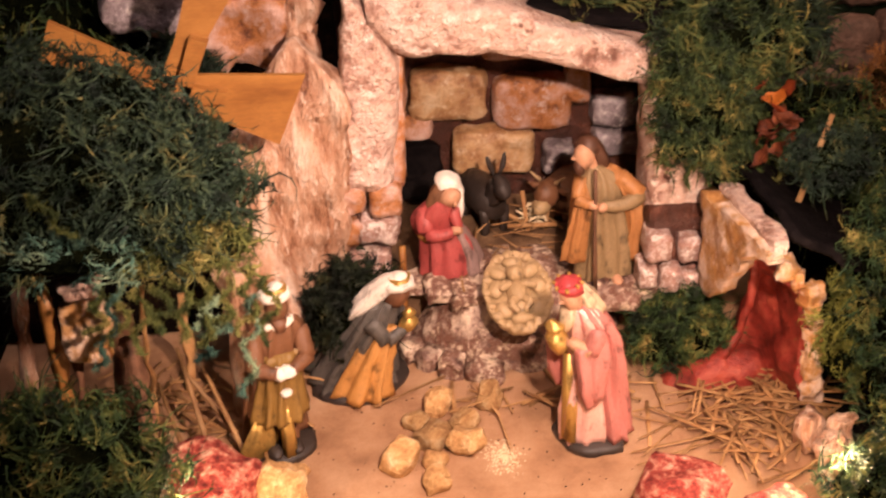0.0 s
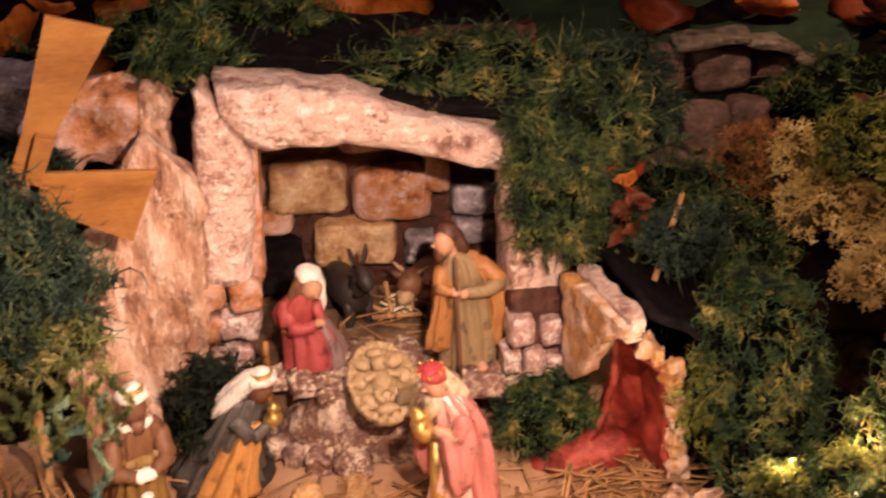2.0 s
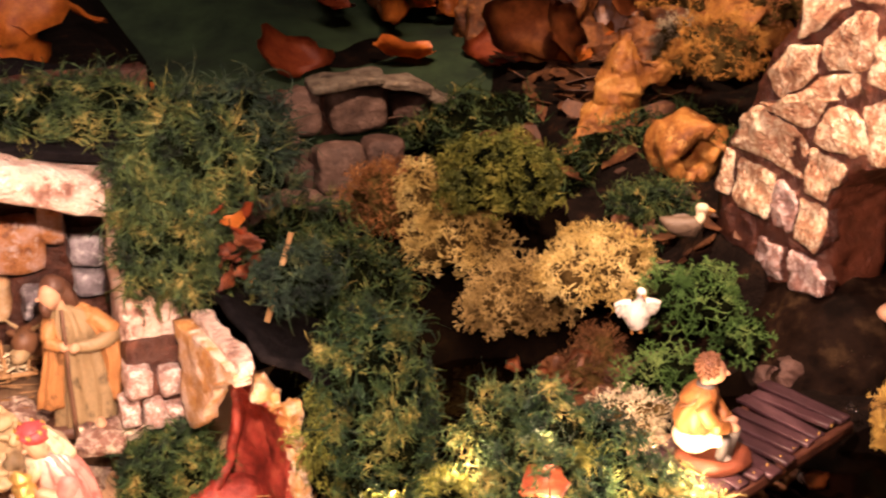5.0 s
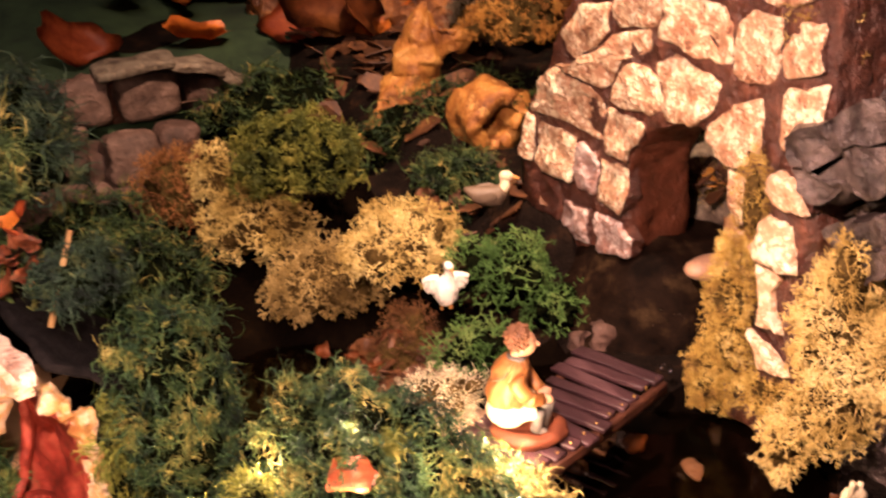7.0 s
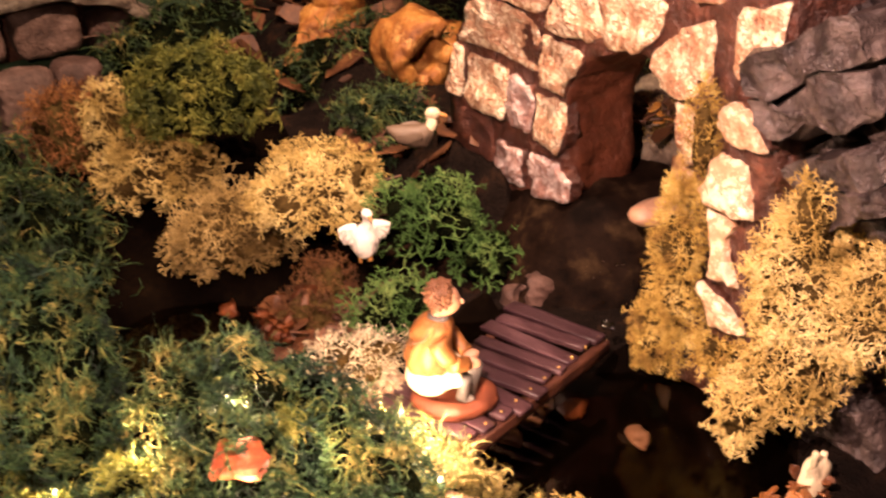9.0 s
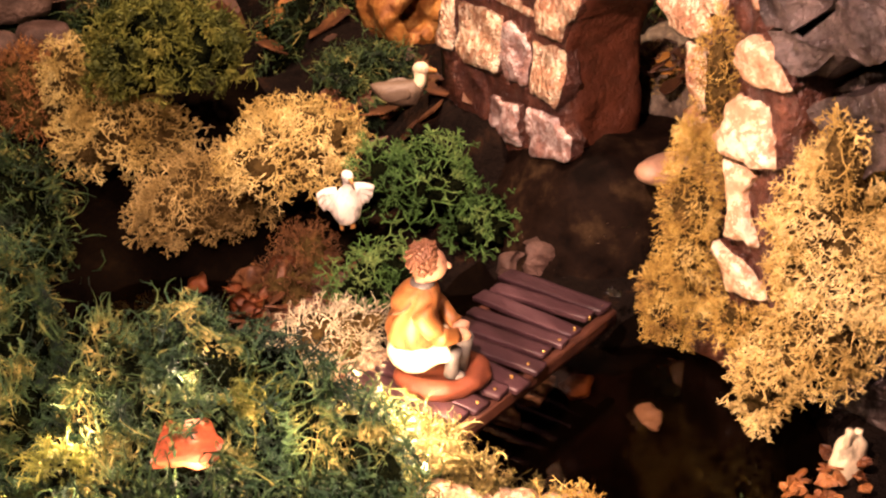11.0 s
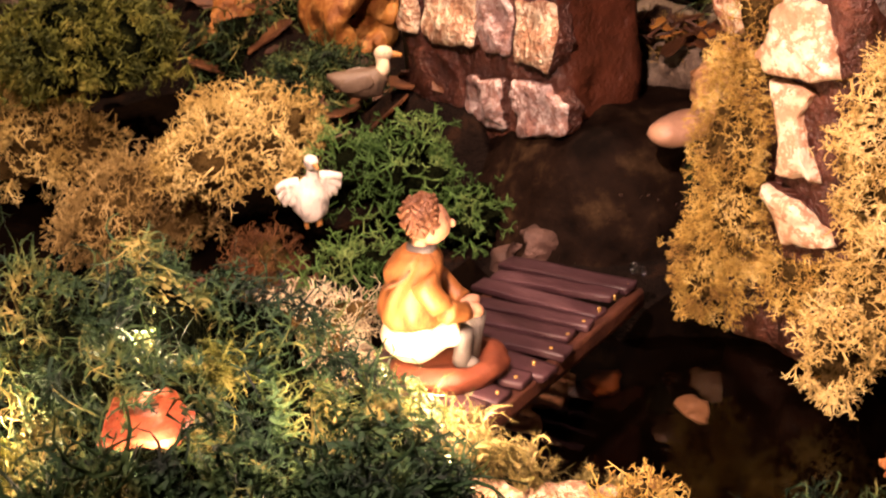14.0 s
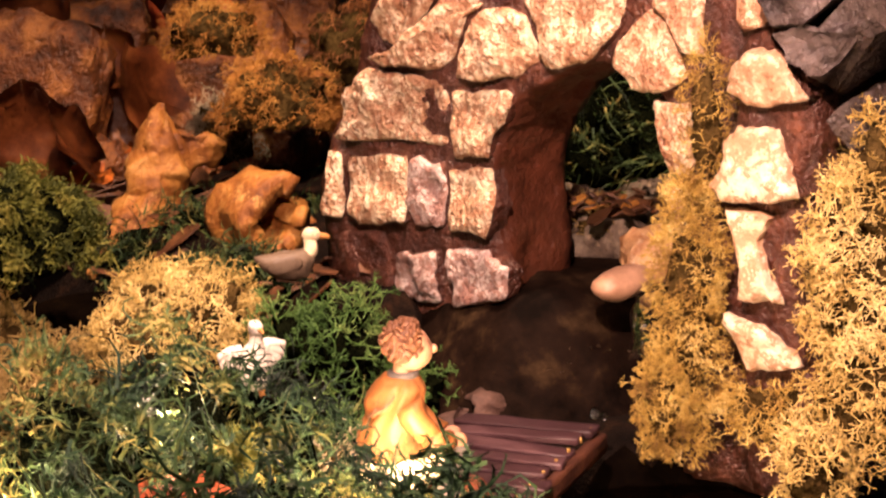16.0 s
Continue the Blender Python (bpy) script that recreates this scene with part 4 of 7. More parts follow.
    # left pier, course by course from the foot
    for i, s in enumerate((((0.615, 0.091), (0.586, 0.096), (0.585, 0.083), (0.588, 0.073), (0.611, 0.071), (0.618, 0.081)), ((0.579, 0.096), (0.556, 0.100), (0.548, 0.092), (0.551, 0.078), (0.578, 0.074), (0.580, 0.085)),
                           ((0.654, 0.130), (0.645, 0.130), (0.648, 0.103), (0.659, 0.102)), ((0.640, 0.131), (0.602, 0.132), (0.604, 0.106), (0.630, 0.101), (0.642, 0.107)),
                           ((0.599, 0.131), (0.580, 0.132), (0.581, 0.106), (0.597, 0.104), (0.602, 0.113)), ((0.577, 0.129), (0.554, 0.130), (0.550, 0.116), (0.557, 0.104), (0.578, 0.103)),
                           ((0.640, 0.143), (0.635, 0.157), (0.622, 0.167), (0.598, 0.164), (0.576, 0.163), (0.575, 0.137), (0.642, 0.137)), ((0.572, 0.158), (0.539, 0.160), (0.543, 0.150), (0.553, 0.135), (0.571, 0.133), (0.573, 0.145)))):
        slabstone(s, 0.0036, 100 + i, (STONE_LILAC_PALE if i in (0, 1, 4) else STONE), None, 0.04 if i > 1 else 0.02)
    slabstone(((0.653, 0.098), (0.622, 0.099), (0.618, 0.070), (0.648, 0.066)), 0.002, 108, MORTAR)
    # ring of the arch
    for i, s in enumerate((((0.566, 0.164), (0.560, 0.182), (0.543, 0.191), (0.534, 0.188), (0.524, 0.172), (0.537, 0.164)), ((0.530, 0.194), (0.518, 0.201), (0.498, 0.200), (0.482, 0.196), (0.488, 0.182), (0.501, 0.170), (0.519, 0.168), (0.524, 0.181)),
                           ((0.490, 0.170), (0.479, 0.184), (0.470, 0.187), (0.462, 0.178), (0.460, 0.163), (0.481, 0.161)), ((0.472, 0.190), (0.454, 0.196), (0.452, 0.171), (0.459, 0.174)),
                           ((0.476, 0.158), (0.459, 0.157), (0.453, 0.144), (0.459, 0.134), (0.468, 0.133), (0.471, 0.147)), ((0.466, 0.131), (0.458, 0.131), (0.460, 0.112), (0.468, 0.112)))):
        slabstone(s, 0.0036, 120 + i, STONE, None, 0.05)
    # outer ring and parapet, run together where the plaster was smeared over the joints
    for i, s in enumerate((((0.618, 0.186), (0.592, 0.210), (0.569, 0.214), (0.573, 0.198), (0.598, 0.179), (0.614, 0.176)), ((0.614, 0.171), (0.596, 0.178), (0.566, 0.199), (0.536, 0.211), (0.537, 0.198), (0.561, 0.187), (0.574, 0.168), (0.600, 0.167)),
                           ((0.567, 0.217), (0.544, 0.240), (0.529, 0.240), (0.528, 0.224), (0.533, 0.212), (0.564, 0.203)), ((0.526, 0.209), (0.525, 0.226), (0.517, 0.234), (0.483, 0.232), (0.477, 0.222), (0.477, 0.206), (0.499, 0.205)),
                           ((0.472, 0.208), (0.472, 0.227), (0.465, 0.234), (0.443, 0.236), (0.446, 0.221), (0.447, 0.206), (0.462, 0.203)), ((0.441, 0.211), (0.439, 0.235), (0.420, 0.241), (0.417, 0.219)))):
        slabstone(s, 0.0036, 140 + i, STONE, None, 0.055)
    for i, s in enumerate((((0.588, 0.215), (0.572, 0.221), (0.552, 0.240), (0.570, 0.264), (0.588, 0.246)), ((0.548, 0.243), (0.530, 0.244), (0.522, 0.250), (0.528, 0.270), (0.566, 0.267)),
                           ((0.519, 0.240), (0.502, 0.237), (0.480, 0.236), (0.467, 0.241), (0.470, 0.266), (0.518, 0.268)), ((0.464, 0.243), (0.452, 0.240), (0.424, 0.248), (0.424, 0.270), (0.464, 0.264)), ((0.438, 0.206), (0.414, 0.216), (0.416, 0.186), (0.438, 0.180)))):
        slabstone(s, 0.0036, 150 + i, STONE, None, 0.055)
    # the slender right pier with bone-like stones
    stone("pier_body", (0.050, 0.026, 0.15), pose(0.487, 0.424, 0.108, 0, 0, 0), MORTAR, top, 4, 9, 0.004, 80, 0.3)
    for i, s in enumerate((((0.436, 0.170), (0.425, 0.175), (0.414, 0.170), (0.410, 0.162), (0.426, 0.158), (0.436, 0.161)), ((0.438, 0.147), (0.432, 0.152), (0.420, 0.151), (0.415, 0.142), (0.412, 0.131), (0.439, 0.128), (0.444, 0.131), (0.438, 0.139)),
                           ((0.438, 0.125), (0.422, 0.127), (0.425, 0.117), (0.422, 0.105), (0.418, 0.099), (0.432, 0.099), (0.432, 0.110)), ((0.437, 0.094), (0.425, 0.090), (0.415, 0.085), (0.414, 0.079), (0.431, 0.076)))):
        slabstone(s, 0.0065, 170 + i, STONE_CREAM, 0.463, 0.07)


bridge()


BEAM = surface("red_brown_beam", [(0.3, (0.03, 0.010, 0.006)), (0.7, (0.10, 0.036, 0.02))], 80, 500, 0.5, 0.6, 0.002)


def dock():
    top = holder("wooden_dock", "narrow brown plank jetty over the pool", "jetty")
    a, b = Vector((0.347, 0.4400, 0.050)), Vector((0.4425, 0.4772, 0.050))
    along = (b - a).normalized()
    across = Vector((-along.y, along.x, 0))
    rng = random.Random(5)
    yaw = math.degrees(math.atan2(along.y, along.x))
    n = 10
    for i in range(n):
        s = (i + 0.5) / n
        slide = rng.uniform(-0.004, 0.004)
        c = a.lerp(b, s) + across * (0.0245 + slide)
        wide = 0.0084 + rng.uniform(-0.0008, 0.0006) - (0.0018 if i == 6 else 0)
        m = pose(c.x, c.y, 0.0515 + rng.uniform(-0.0004, 0.0004), rng.uniform(-1.5, 1.5), rng.uniform(-3, 3), yaw + rng.uniform(-3.5, 3.5))
        bm = bmesh.new()
        block(bm, (wide, 0.049 + rng.uniform(-0.003, 0.003), 0.0022), m, 5, 0.0005, 180, i, 0.08)
        plank = part("plank", bm, PLANK, top)
        bm = bmesh.new()
        p = a.lerp(b, s) + across * 0.003
        rod(bm, (p.x, p.y, 0.0515), (p.x, p.y, 0.0532), 0.0006)
        part("nail", bm, P_GOLD, plank)
    for off in (0.001, 0.044):
        bm = bmesh.new()
        c = a.lerp(b, 0.5) + across * off
        block(bm, (0.103, 0.004, 0.006), pose(c.x, c.y, 0.0472, 0, 0, yaw), 3, 0.0005, 120, off, 0.15)
        part("beam", bm, BEAM, top)
    for s, off in ((0.12, 0.020), (0.86, 0.026), (0.86, 0.043)):
        bm = bmesh.new()
        c = a.lerp(b, s) + across * off
        rod(bm, (c.x, c.y, -0.025), (c.x, c.y, 0.044), 0.003)
        part("support_post", bm, BEAM, top)


dock()


# ---- moss ----
moss("thick dark green moss covering the hut roof", (-0.164, 0.507, 0.186), (0.076, 0.050, 0.046), 5200, MOSS_DARK, seed=11, length=0.013, low=-0.45)
moss("dark moss bulge at the end of the hut roof", (-0.108, 0.496, 0.178), (0.028, 0.028, 0.030), 2400, MOSS_DARK, seed=10, length=0.012, low=-0.7)
moss("ragged olive moss fringe hanging from the hut roof", (-0.106, 0.478, 0.164), (0.026, 0.014, 0.014), 1500, MOSS_OLIVE, seed=12, droop=1.3, low=-0.7, length=0.009)
moss("teal-dyed moss strands hanging off the hut roof", (-0.150, 0.462, 0.172), (0.034, 0.010, 0.009), 240, MOSS_DYED, seed=9, droop=2.2, low=-0.8, length=0.010)
moss("dark olive moss cushion in the front corner", (-0.172, 0.458, 0.054), (0.046, 0.038, 0.052), 3000, MOSS, seed=13)
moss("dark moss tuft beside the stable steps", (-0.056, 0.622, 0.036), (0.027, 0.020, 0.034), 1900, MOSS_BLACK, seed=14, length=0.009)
moss("dark moss cushion between stable and red cave", (0.122, 0.602, 0.018), (0.026, 0.018, 0.026), 1900, seed=15, length=0.010)
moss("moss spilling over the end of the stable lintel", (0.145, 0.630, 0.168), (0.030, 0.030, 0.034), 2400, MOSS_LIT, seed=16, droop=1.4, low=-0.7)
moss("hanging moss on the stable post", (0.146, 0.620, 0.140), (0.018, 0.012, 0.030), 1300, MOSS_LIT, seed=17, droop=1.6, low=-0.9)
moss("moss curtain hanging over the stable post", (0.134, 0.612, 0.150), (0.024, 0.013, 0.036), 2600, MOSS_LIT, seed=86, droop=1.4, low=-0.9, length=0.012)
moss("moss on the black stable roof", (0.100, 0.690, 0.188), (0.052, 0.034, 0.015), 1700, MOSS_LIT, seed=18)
moss("moss tuft on the roof corner", (-0.045, 0.680, 0.212), (0.020, 0.022, 0.020), 1100, seed=19, droop=1.2)
moss("moss behind the roof corner", (-0.03, 0.76, 0.205), (0.06, 0.03, 0.02), 1300, seed=29)
moss("moss bank behind the stable roof", (0.178, 0.715, 0.145), (0.046, 0.045, 0.040), 2400, MOSS_DARK, seed=20)
moss("moss clump on the slope by the red leaf", (0.190, 0.585, 0.125), (0.018, 0.020, 0.018), 945, MOSS_DARK, seed=28, length=0.0100, width=0.00042, leaf=0.0016, curl=1.5, up=0.12)
moss("blue-green moss hill beside the red cave", (0.212, 0.530, 0.070), (0.025, 0.046, 0.058), 3600, MOSS_BLUE, seed=21, low=-0.6, length=0.0100, width=0.00042, leaf=0.0016, curl=1.5, up=0.12)
moss("blue-green moss hill with fairy lights in it", (0.254, 0.434, 0.062), (0.042, 0.042, 0.063), 6800, MOSS_BLUE, seed=22, low=-0.5, length=0.0100, width=0.00042, leaf=0.0016, curl=1.5, up=0.12)
moss("low moss saddle towards the jetty", (0.294, 0.418, 0.046), (0.029, 0.026, 0.046), 2800, MOSS_BLUE, seed=35, low=-0.5, length=0.0100, width=0.00042, leaf=0.0016, curl=1.5, up=0.12)
moss("mossy edge of the hill with fairy lights", (0.205, 0.428, 0.046), (0.050, 0.045, 0.042), 3800, MOSS_BLUE, seed=23, low=-0.5, length=0.0100, width=0.00042, leaf=0.0016, curl=1.5, up=0.12)
moss("dark green moss ridge beside the yellow bank", (0.292, 0.376, 0.040), (0.026, 0.018, 0.032), 1500, MOSS_BLUE, seed=73, low=-0.5, length=0.0100, width=0.00042, leaf=0.0016, curl=1.5, up=0.12)
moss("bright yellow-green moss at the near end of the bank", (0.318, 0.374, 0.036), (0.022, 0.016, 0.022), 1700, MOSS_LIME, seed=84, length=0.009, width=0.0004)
lichen("rusty gold lichen tuft on the pool edge", (0.351, 0.380, 0.046), (0.012, 0.010, 0.012), 50, LICHEN_OCHRE, 85, 0.7)
moss("dark green moss mound in front of the bank", (0.259, 0.349, 0.073), (0.029, 0.022, 0.046), 3000, MOSS_NEAR, seed=81, low=-0.6, length=0.0105, width=0.00050, leaf=0.0016, curl=1.5, up=0.12)
moss("dark green moss crest before the clay shard", (0.214, 0.362, 0.078), (0.036, 0.016, 0.050), 3000, MOSS_NEAR, seed=82, low=-0.6, length=0.0105, width=0.00050, leaf=0.0016, curl=1.5, up=0.12)
moss("dark moss shoulder at the near end of the hill", (0.176, 0.362, 0.060), (0.034, 0.020, 0.062), 2200, MOSS_NEAR, seed=87, low=-0.6, length=0.0105, width=0.00050, leaf=0.0016, curl=1.5, up=0.12)
# tufts that carry the glow of nearby bulbs in their colour
moss("moss behind the cave rim, coloured lime as lit by a fairy light", (0.190, 0.545, 0.044), (0.012, 0.016, 0.034), 900, MOSS_LIME, seed=89, length=0.008, width=0.0004)
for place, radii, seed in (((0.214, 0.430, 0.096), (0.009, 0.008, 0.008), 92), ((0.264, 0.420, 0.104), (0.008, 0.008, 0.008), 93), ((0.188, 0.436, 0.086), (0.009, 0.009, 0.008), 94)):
    moss("moss tuft coloured by the yellow glow of a fairy light", place, radii, 260, MOSS_LIME, seed=seed, length=0.007, width=0.0004)
# bank moss: its colours already hold some of the yellow light
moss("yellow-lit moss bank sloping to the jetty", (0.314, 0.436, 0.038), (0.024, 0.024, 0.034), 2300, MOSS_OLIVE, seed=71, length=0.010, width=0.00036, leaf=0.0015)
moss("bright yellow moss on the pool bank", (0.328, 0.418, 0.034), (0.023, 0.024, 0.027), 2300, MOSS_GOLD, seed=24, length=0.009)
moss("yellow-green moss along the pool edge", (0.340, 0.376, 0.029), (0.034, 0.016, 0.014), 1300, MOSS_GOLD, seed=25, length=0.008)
moss("round olive moss cushion on the back slope", (0.345, 0.705, 0.108), (0.036, 0.030, 0.030), 4200, MOSS_CUSHION, seed=26, length=0.0055, leaf=0.0010, lumps=0.15, up=0.6)
moss("dark moss beyond the bridge arch", (0.60, 0.60, 0.125), (0.03, 0.07, 0.06), 1300, seed=27)
moss("moss rim before the pool", (0.385, 0.345, 0.033), (0.035, 0.02, 0.016), 1350, MOSS_BLUE, seed=31, length=0.0100, width=0.00042, leaf=0.0016, curl=1.5, up=0.12)
moss("dark moss on the soil behind the duck", (0.52, 0.82, 0.06), (0.08, 0.05, 0.03), 1300, seed=32)
moss("dark moss slope behind the hut", (-0.20, 0.74, 0.16), (0.09, 0.05, 0.06), 1800, seed=33)
moss("dark moss hollow by the back wall", (0.235, 0.76, 0.05), (0.035, 0.04, 0.04), 900, seed=34)

moss("dark moss in the hollow around the duck", (0.458, 0.720, 0.060), (0.030, 0.030, 0.022), 1200, seed=62)
moss("dark moss below the stone wall", (0.300, 0.845, 0.030), (0.055, 0.030, 0.018), 1300, seed=63)
moss("dark moss between stump and bark curl", (0.480, 0.785, 0.040), (0.034, 0.030, 0.020), 1200, seed=64)
moss("dark moss under the rust lichen", (0.235, 0.690, 0.050), (0.045, 0.050, 0.040), 1700, seed=65)
moss("dark moss on the far slope", (0.420, 0.935, 0.060), (0.060, 0.035, 0.026), 900, seed=67)


def strand(label, way_points, mat, seed, thick=0.0028, name="moss_strand"):
    """One hanging curly strand: a bent cord with short leaflets all along it."""
    rng = np.random.default_rng(seed)
    pts = np.array(way_points, float)
    s = np.linspace(0, len(pts) - 1, 46)
    path = np.stack([np.interp(s, np.arange(len(pts)), pts[:, k]) for k in range(3)], 1)
    path[:, 0] += 0.0030 * np.sin(s * 5 + seed)
    path[:, 1] += 0.0018 * np.cos(s * 6 + seed)
    top = holder(name, label, "moss")
    bm = bmesh.new()
    rings = [[bm.verts.new(Vector(c) + Vector((math.cos(k * 2.094), math.sin(k * 2.094), 0)) * 0.0009) for k in range(3)] for c in path]
    for a, b in zip(rings, rings[1:]):
        for k in range(3):
            bm.faces.new((a[k], a[(k + 1) % 3], b[(k + 1) % 3], b[k]))
    part("stem", bm, mat, top)
    base = np.repeat(path, 8, 0)
    way = rng.normal(size=base.shape)
    way /= np.linalg.norm(way, axis=1, keepdims=True)
    v, t = fronds(base, way, np.array([0, 0, -0.5]), thick * 0.95 * np.ones((len(base), 1)), 0.0003, 0.0012, rng, 4, 0.9)
    tagged(put("frond_mass", v, t, mat, top), kind="stuff")


strand("teal-dyed moss strand hanging before the hut post", ((-0.129, 0.463, 0.160), (-0.133, 0.463, 0.144), (-0.137, 0.463, 0.131), (-0.145, 0.463, 0.119)), MOSS_DYED, 1)
strand("curly teal moss strand hanging in the hut doorway", ((-0.093, 0.463, 0.149), (-0.096, 0.463, 0.138), (-0.097, 0.463, 0.127), (-0.101, 0.463, 0.119)), MOSS_DYED, 2)
strand("long pale teal moss strand beside the dark king", ((-0.075, 0.463, 0.150), (-0.079, 0.463, 0.134), (-0.082, 0.463, 0.118), (-0.084, 0.463, 0.101)), MOSS_DYED, 3)
strand("pale green curl of moss at the eaves", ((-0.098, 0.463, 0.137), (-0.095, 0.463, 0.134), (-0.090, 0.463, 0.135), (-0.088, 0.463, 0.140)), MOSS_DYED, 4)
strand("teal moss wisps along the eaves", ((-0.145, 0.463, 0.184), (-0.140, 0.463, 0.176), (-0.135, 0.463, 0.168), (-0.123, 0.463, 0.159)), MOSS_DYED, 5)
strand("pale moss cord lying over the hut roof", ((-0.157, 0.463, 0.200), (-0.150, 0.463, 0.195), (-0.146, 0.463, 0.188), (-0.142, 0.463, 0.179)), MOSS_OLIVE, 7)
for i in range(9):
    x = -0.140 + 0.0085 * i
    strand("olive moss strand hanging from the hut eaves", ((x, 0.470, 0.153), (x + 0.003, 0.462, 0.145), (x - 0.002, 0.460, 0.138 - 0.005 * (i % 3))), MOSS_OLIVE, 20 + i)
for i in range(5):
    x = 0.130 + 0.010 * i
    strand("green moss strand hanging off the stable roof", ((x, 0.625, 0.150 - 0.003 * i), (x + 0.002, 0.612, 0.125), (x - 0.003, 0.610, 0.104 - 0.008 * (i % 3))), MOSS if i % 2 else MOSS_OLIVE, 40 + i)
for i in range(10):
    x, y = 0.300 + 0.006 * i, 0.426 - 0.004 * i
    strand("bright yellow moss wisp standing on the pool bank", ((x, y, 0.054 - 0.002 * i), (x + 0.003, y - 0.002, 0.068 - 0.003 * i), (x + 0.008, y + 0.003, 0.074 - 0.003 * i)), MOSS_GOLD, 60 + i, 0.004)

# ---- lichen ----
lichen("tan reindeer lichen cushion above the pool", (0.319, 0.712, 0.072), (0.029, 0.024, 0.024), 100, LICHEN, 41)
lichen("drab tan lichen hanging over the dark pool", (0.336, 0.657, 0.052), (0.031, 0.022, 0.022), 100, LICHEN_DRAB, 42)
lichen("bright tan lichen cushion before the duck", (0.374, 0.632, 0.078), (0.032, 0.024, 0.022), 120, LICHEN, 43)
lichen("rust brown lichen by the back wall", (0.292, 0.765, 0.080), (0.024, 0.026, 0.028), 80, LICHEN_RUST, 44)
lichen("tan lichen fringe by the rust brown clump", (0.305, 0.735, 0.095), (0.012, 0.016, 0.022), 35, LICHEN, 51)
lichen("green dyed lichen below the bridge pier", (0.416, 0.596, 0.066), (0.028, 0.022, 0.017), 34, LICHEN_GREEN, 45, 1.35, lumps=0.7)
lichen("small green lichen tuft behind the fishing boy", (0.378, 0.552, 0.046), (0.020, 0.016, 0.012), 24, LICHEN_GREEN, 46, 1.2, lumps=0.7)
lichen("dark green lichen strands at the stream edge", (0.442, 0.574, 0.048), (0.020, 0.016, 0.010), 20, LICHEN_GREEN, 63, 1.2, lumps=0.7)
lichen("rust brown lichen mat on the pool bank", (0.350, 0.590, 0.034), (0.022, 0.020, 0.014), 70, LICHEN_UMBER, 77, 0.6)
lichen("rust brown lichen drift below the goose", (0.366, 0.606, 0.040), (0.013, 0.020, 0.013), 50, LICHEN_UMBER, 78, 0.6)
lichen("pale grey lichen tuft beside the jetty", (0.328, 0.502, 0.062), (0.022, 0.012, 0.011), 70, LICHEN_PALE, 47, 0.75)
lichen("yellow lichen covering the bridge pier", (0.456, 0.4515, 0.096), (0.009, 0.0125, 0.046), 560, LICHEN_OCHRE, 48, 0.42, low=-1)
lichen("yellow lichen foot of the bridge pier", (0.450, 0.459, 0.062), (0.0075, 0.009, 0.018), 130, LICHEN_OCHRE, 52, 0.45, low=-1)
lichen("large bright yellow lichen bush on the slate", (0.476, 0.398, 0.108), (0.023, 0.027, 0.029), 290, LICHEN_LIT, 49, 0.85, low=-0.9)
lichen("bright yellow lichen clump hanging off the slate", (0.492, 0.366, 0.112), (0.026, 0.026, 0.034), 210, LICHEN_LIT, 72, 0.85, low=-0.9)
lichen("tall lichen sprig on the slate", (0.466, 0.388, 0.138), (0.009, 0.010, 0.020), 34, LICHEN_LIT, 53, 0.9, low=-0.9)
lichen("yellow lichen spilling down to the pool", (0.468, 0.392, 0.072), (0.016, 0.019, 0.020), 85, LICHEN_LIT, 50, 1.0, low=-0.9)
lichen("hanging lichen tip over the water", (0.455, 0.405, 0.050), (0.009, 0.009, 0.014), 25, LICHEN_LIT, 54, 1.1, low=-1)
lichen("ochre lichen tangle at the foot of the pier", (0.466, 0.424, 0.062), (0.012, 0.018, 0.012), 60, LICHEN_OCHRE, 73, 0.8, low=-0.9)
lichen("thin lichen tuft on the shoulder of the arch", (0.461, 0.447, 0.152), (0.006, 0.008, 0.026), 75, LICHEN_OCHRE, 74, 0.45, low=-1)
lichen("yellow lichen on the bridge parapet", (0.490, 0.435, 0.235), (0.018, 0.020, 0.018), 60, LICHEN, 55, 0.9)
lichen("grey-green lichen by the stump", (0.57, 0.90, 0.11), (0.02, 0.02, 0.028), 40, LICHEN_PALE, 56)


# ---- figurines: each one plain cast, painted ----
def figurine(label, build, place, turn, scale=1.0, mats=(), category="figurine"):
    bm = bmesh.new()
    build(bm)
    m = pose(*place, 0, 0, turn) @ Matrix.Scale(scale, 4)
    for v in bm.verts:
        v.co = m @ (v.co + wobble(v.co, 0.0009, 160, 2) + wobble(v.co, 0.0004, 420, 4))
    bmesh.ops.recalc_face_normals(bm, faces=bm.faces)
    return tagged(part("figurine", bm, list(mats)), label, category)


def plinth(bm, rx, ry, mat):
    loft(bm, [(-0.001, rx, ry, 0, 0), (0.0025, rx, ry, 0, 0), (0.0042, rx * 0.9, ry * 0.9, 0, 0)], 22, 5, 0.05, mat=mat)


def crown(bm, z, r, cx, cy, mat, inner):
    loft(bm, [(z - 0.001, r, r, cx, cy), (z + 0.0045, r * 1.12, r * 1.12, cx, cy), (z + 0.0045, r * 0.9, r * 0.9, cx, cy)], 16, mat=mat)
    for k in range(8):
        a = 2 * math.pi * k / 8
        ball(bm, (0.0011, 0.0011, 0.0015), pose(cx + r * 1.08 * math.cos(a), cy + r * 1.08 * math.sin(a), z + 0.0048), 5, 6)
    ball(bm, (r * 0.8, r * 0.8, 0.0035), pose(cx, cy, z + 0.004), inner, 10)


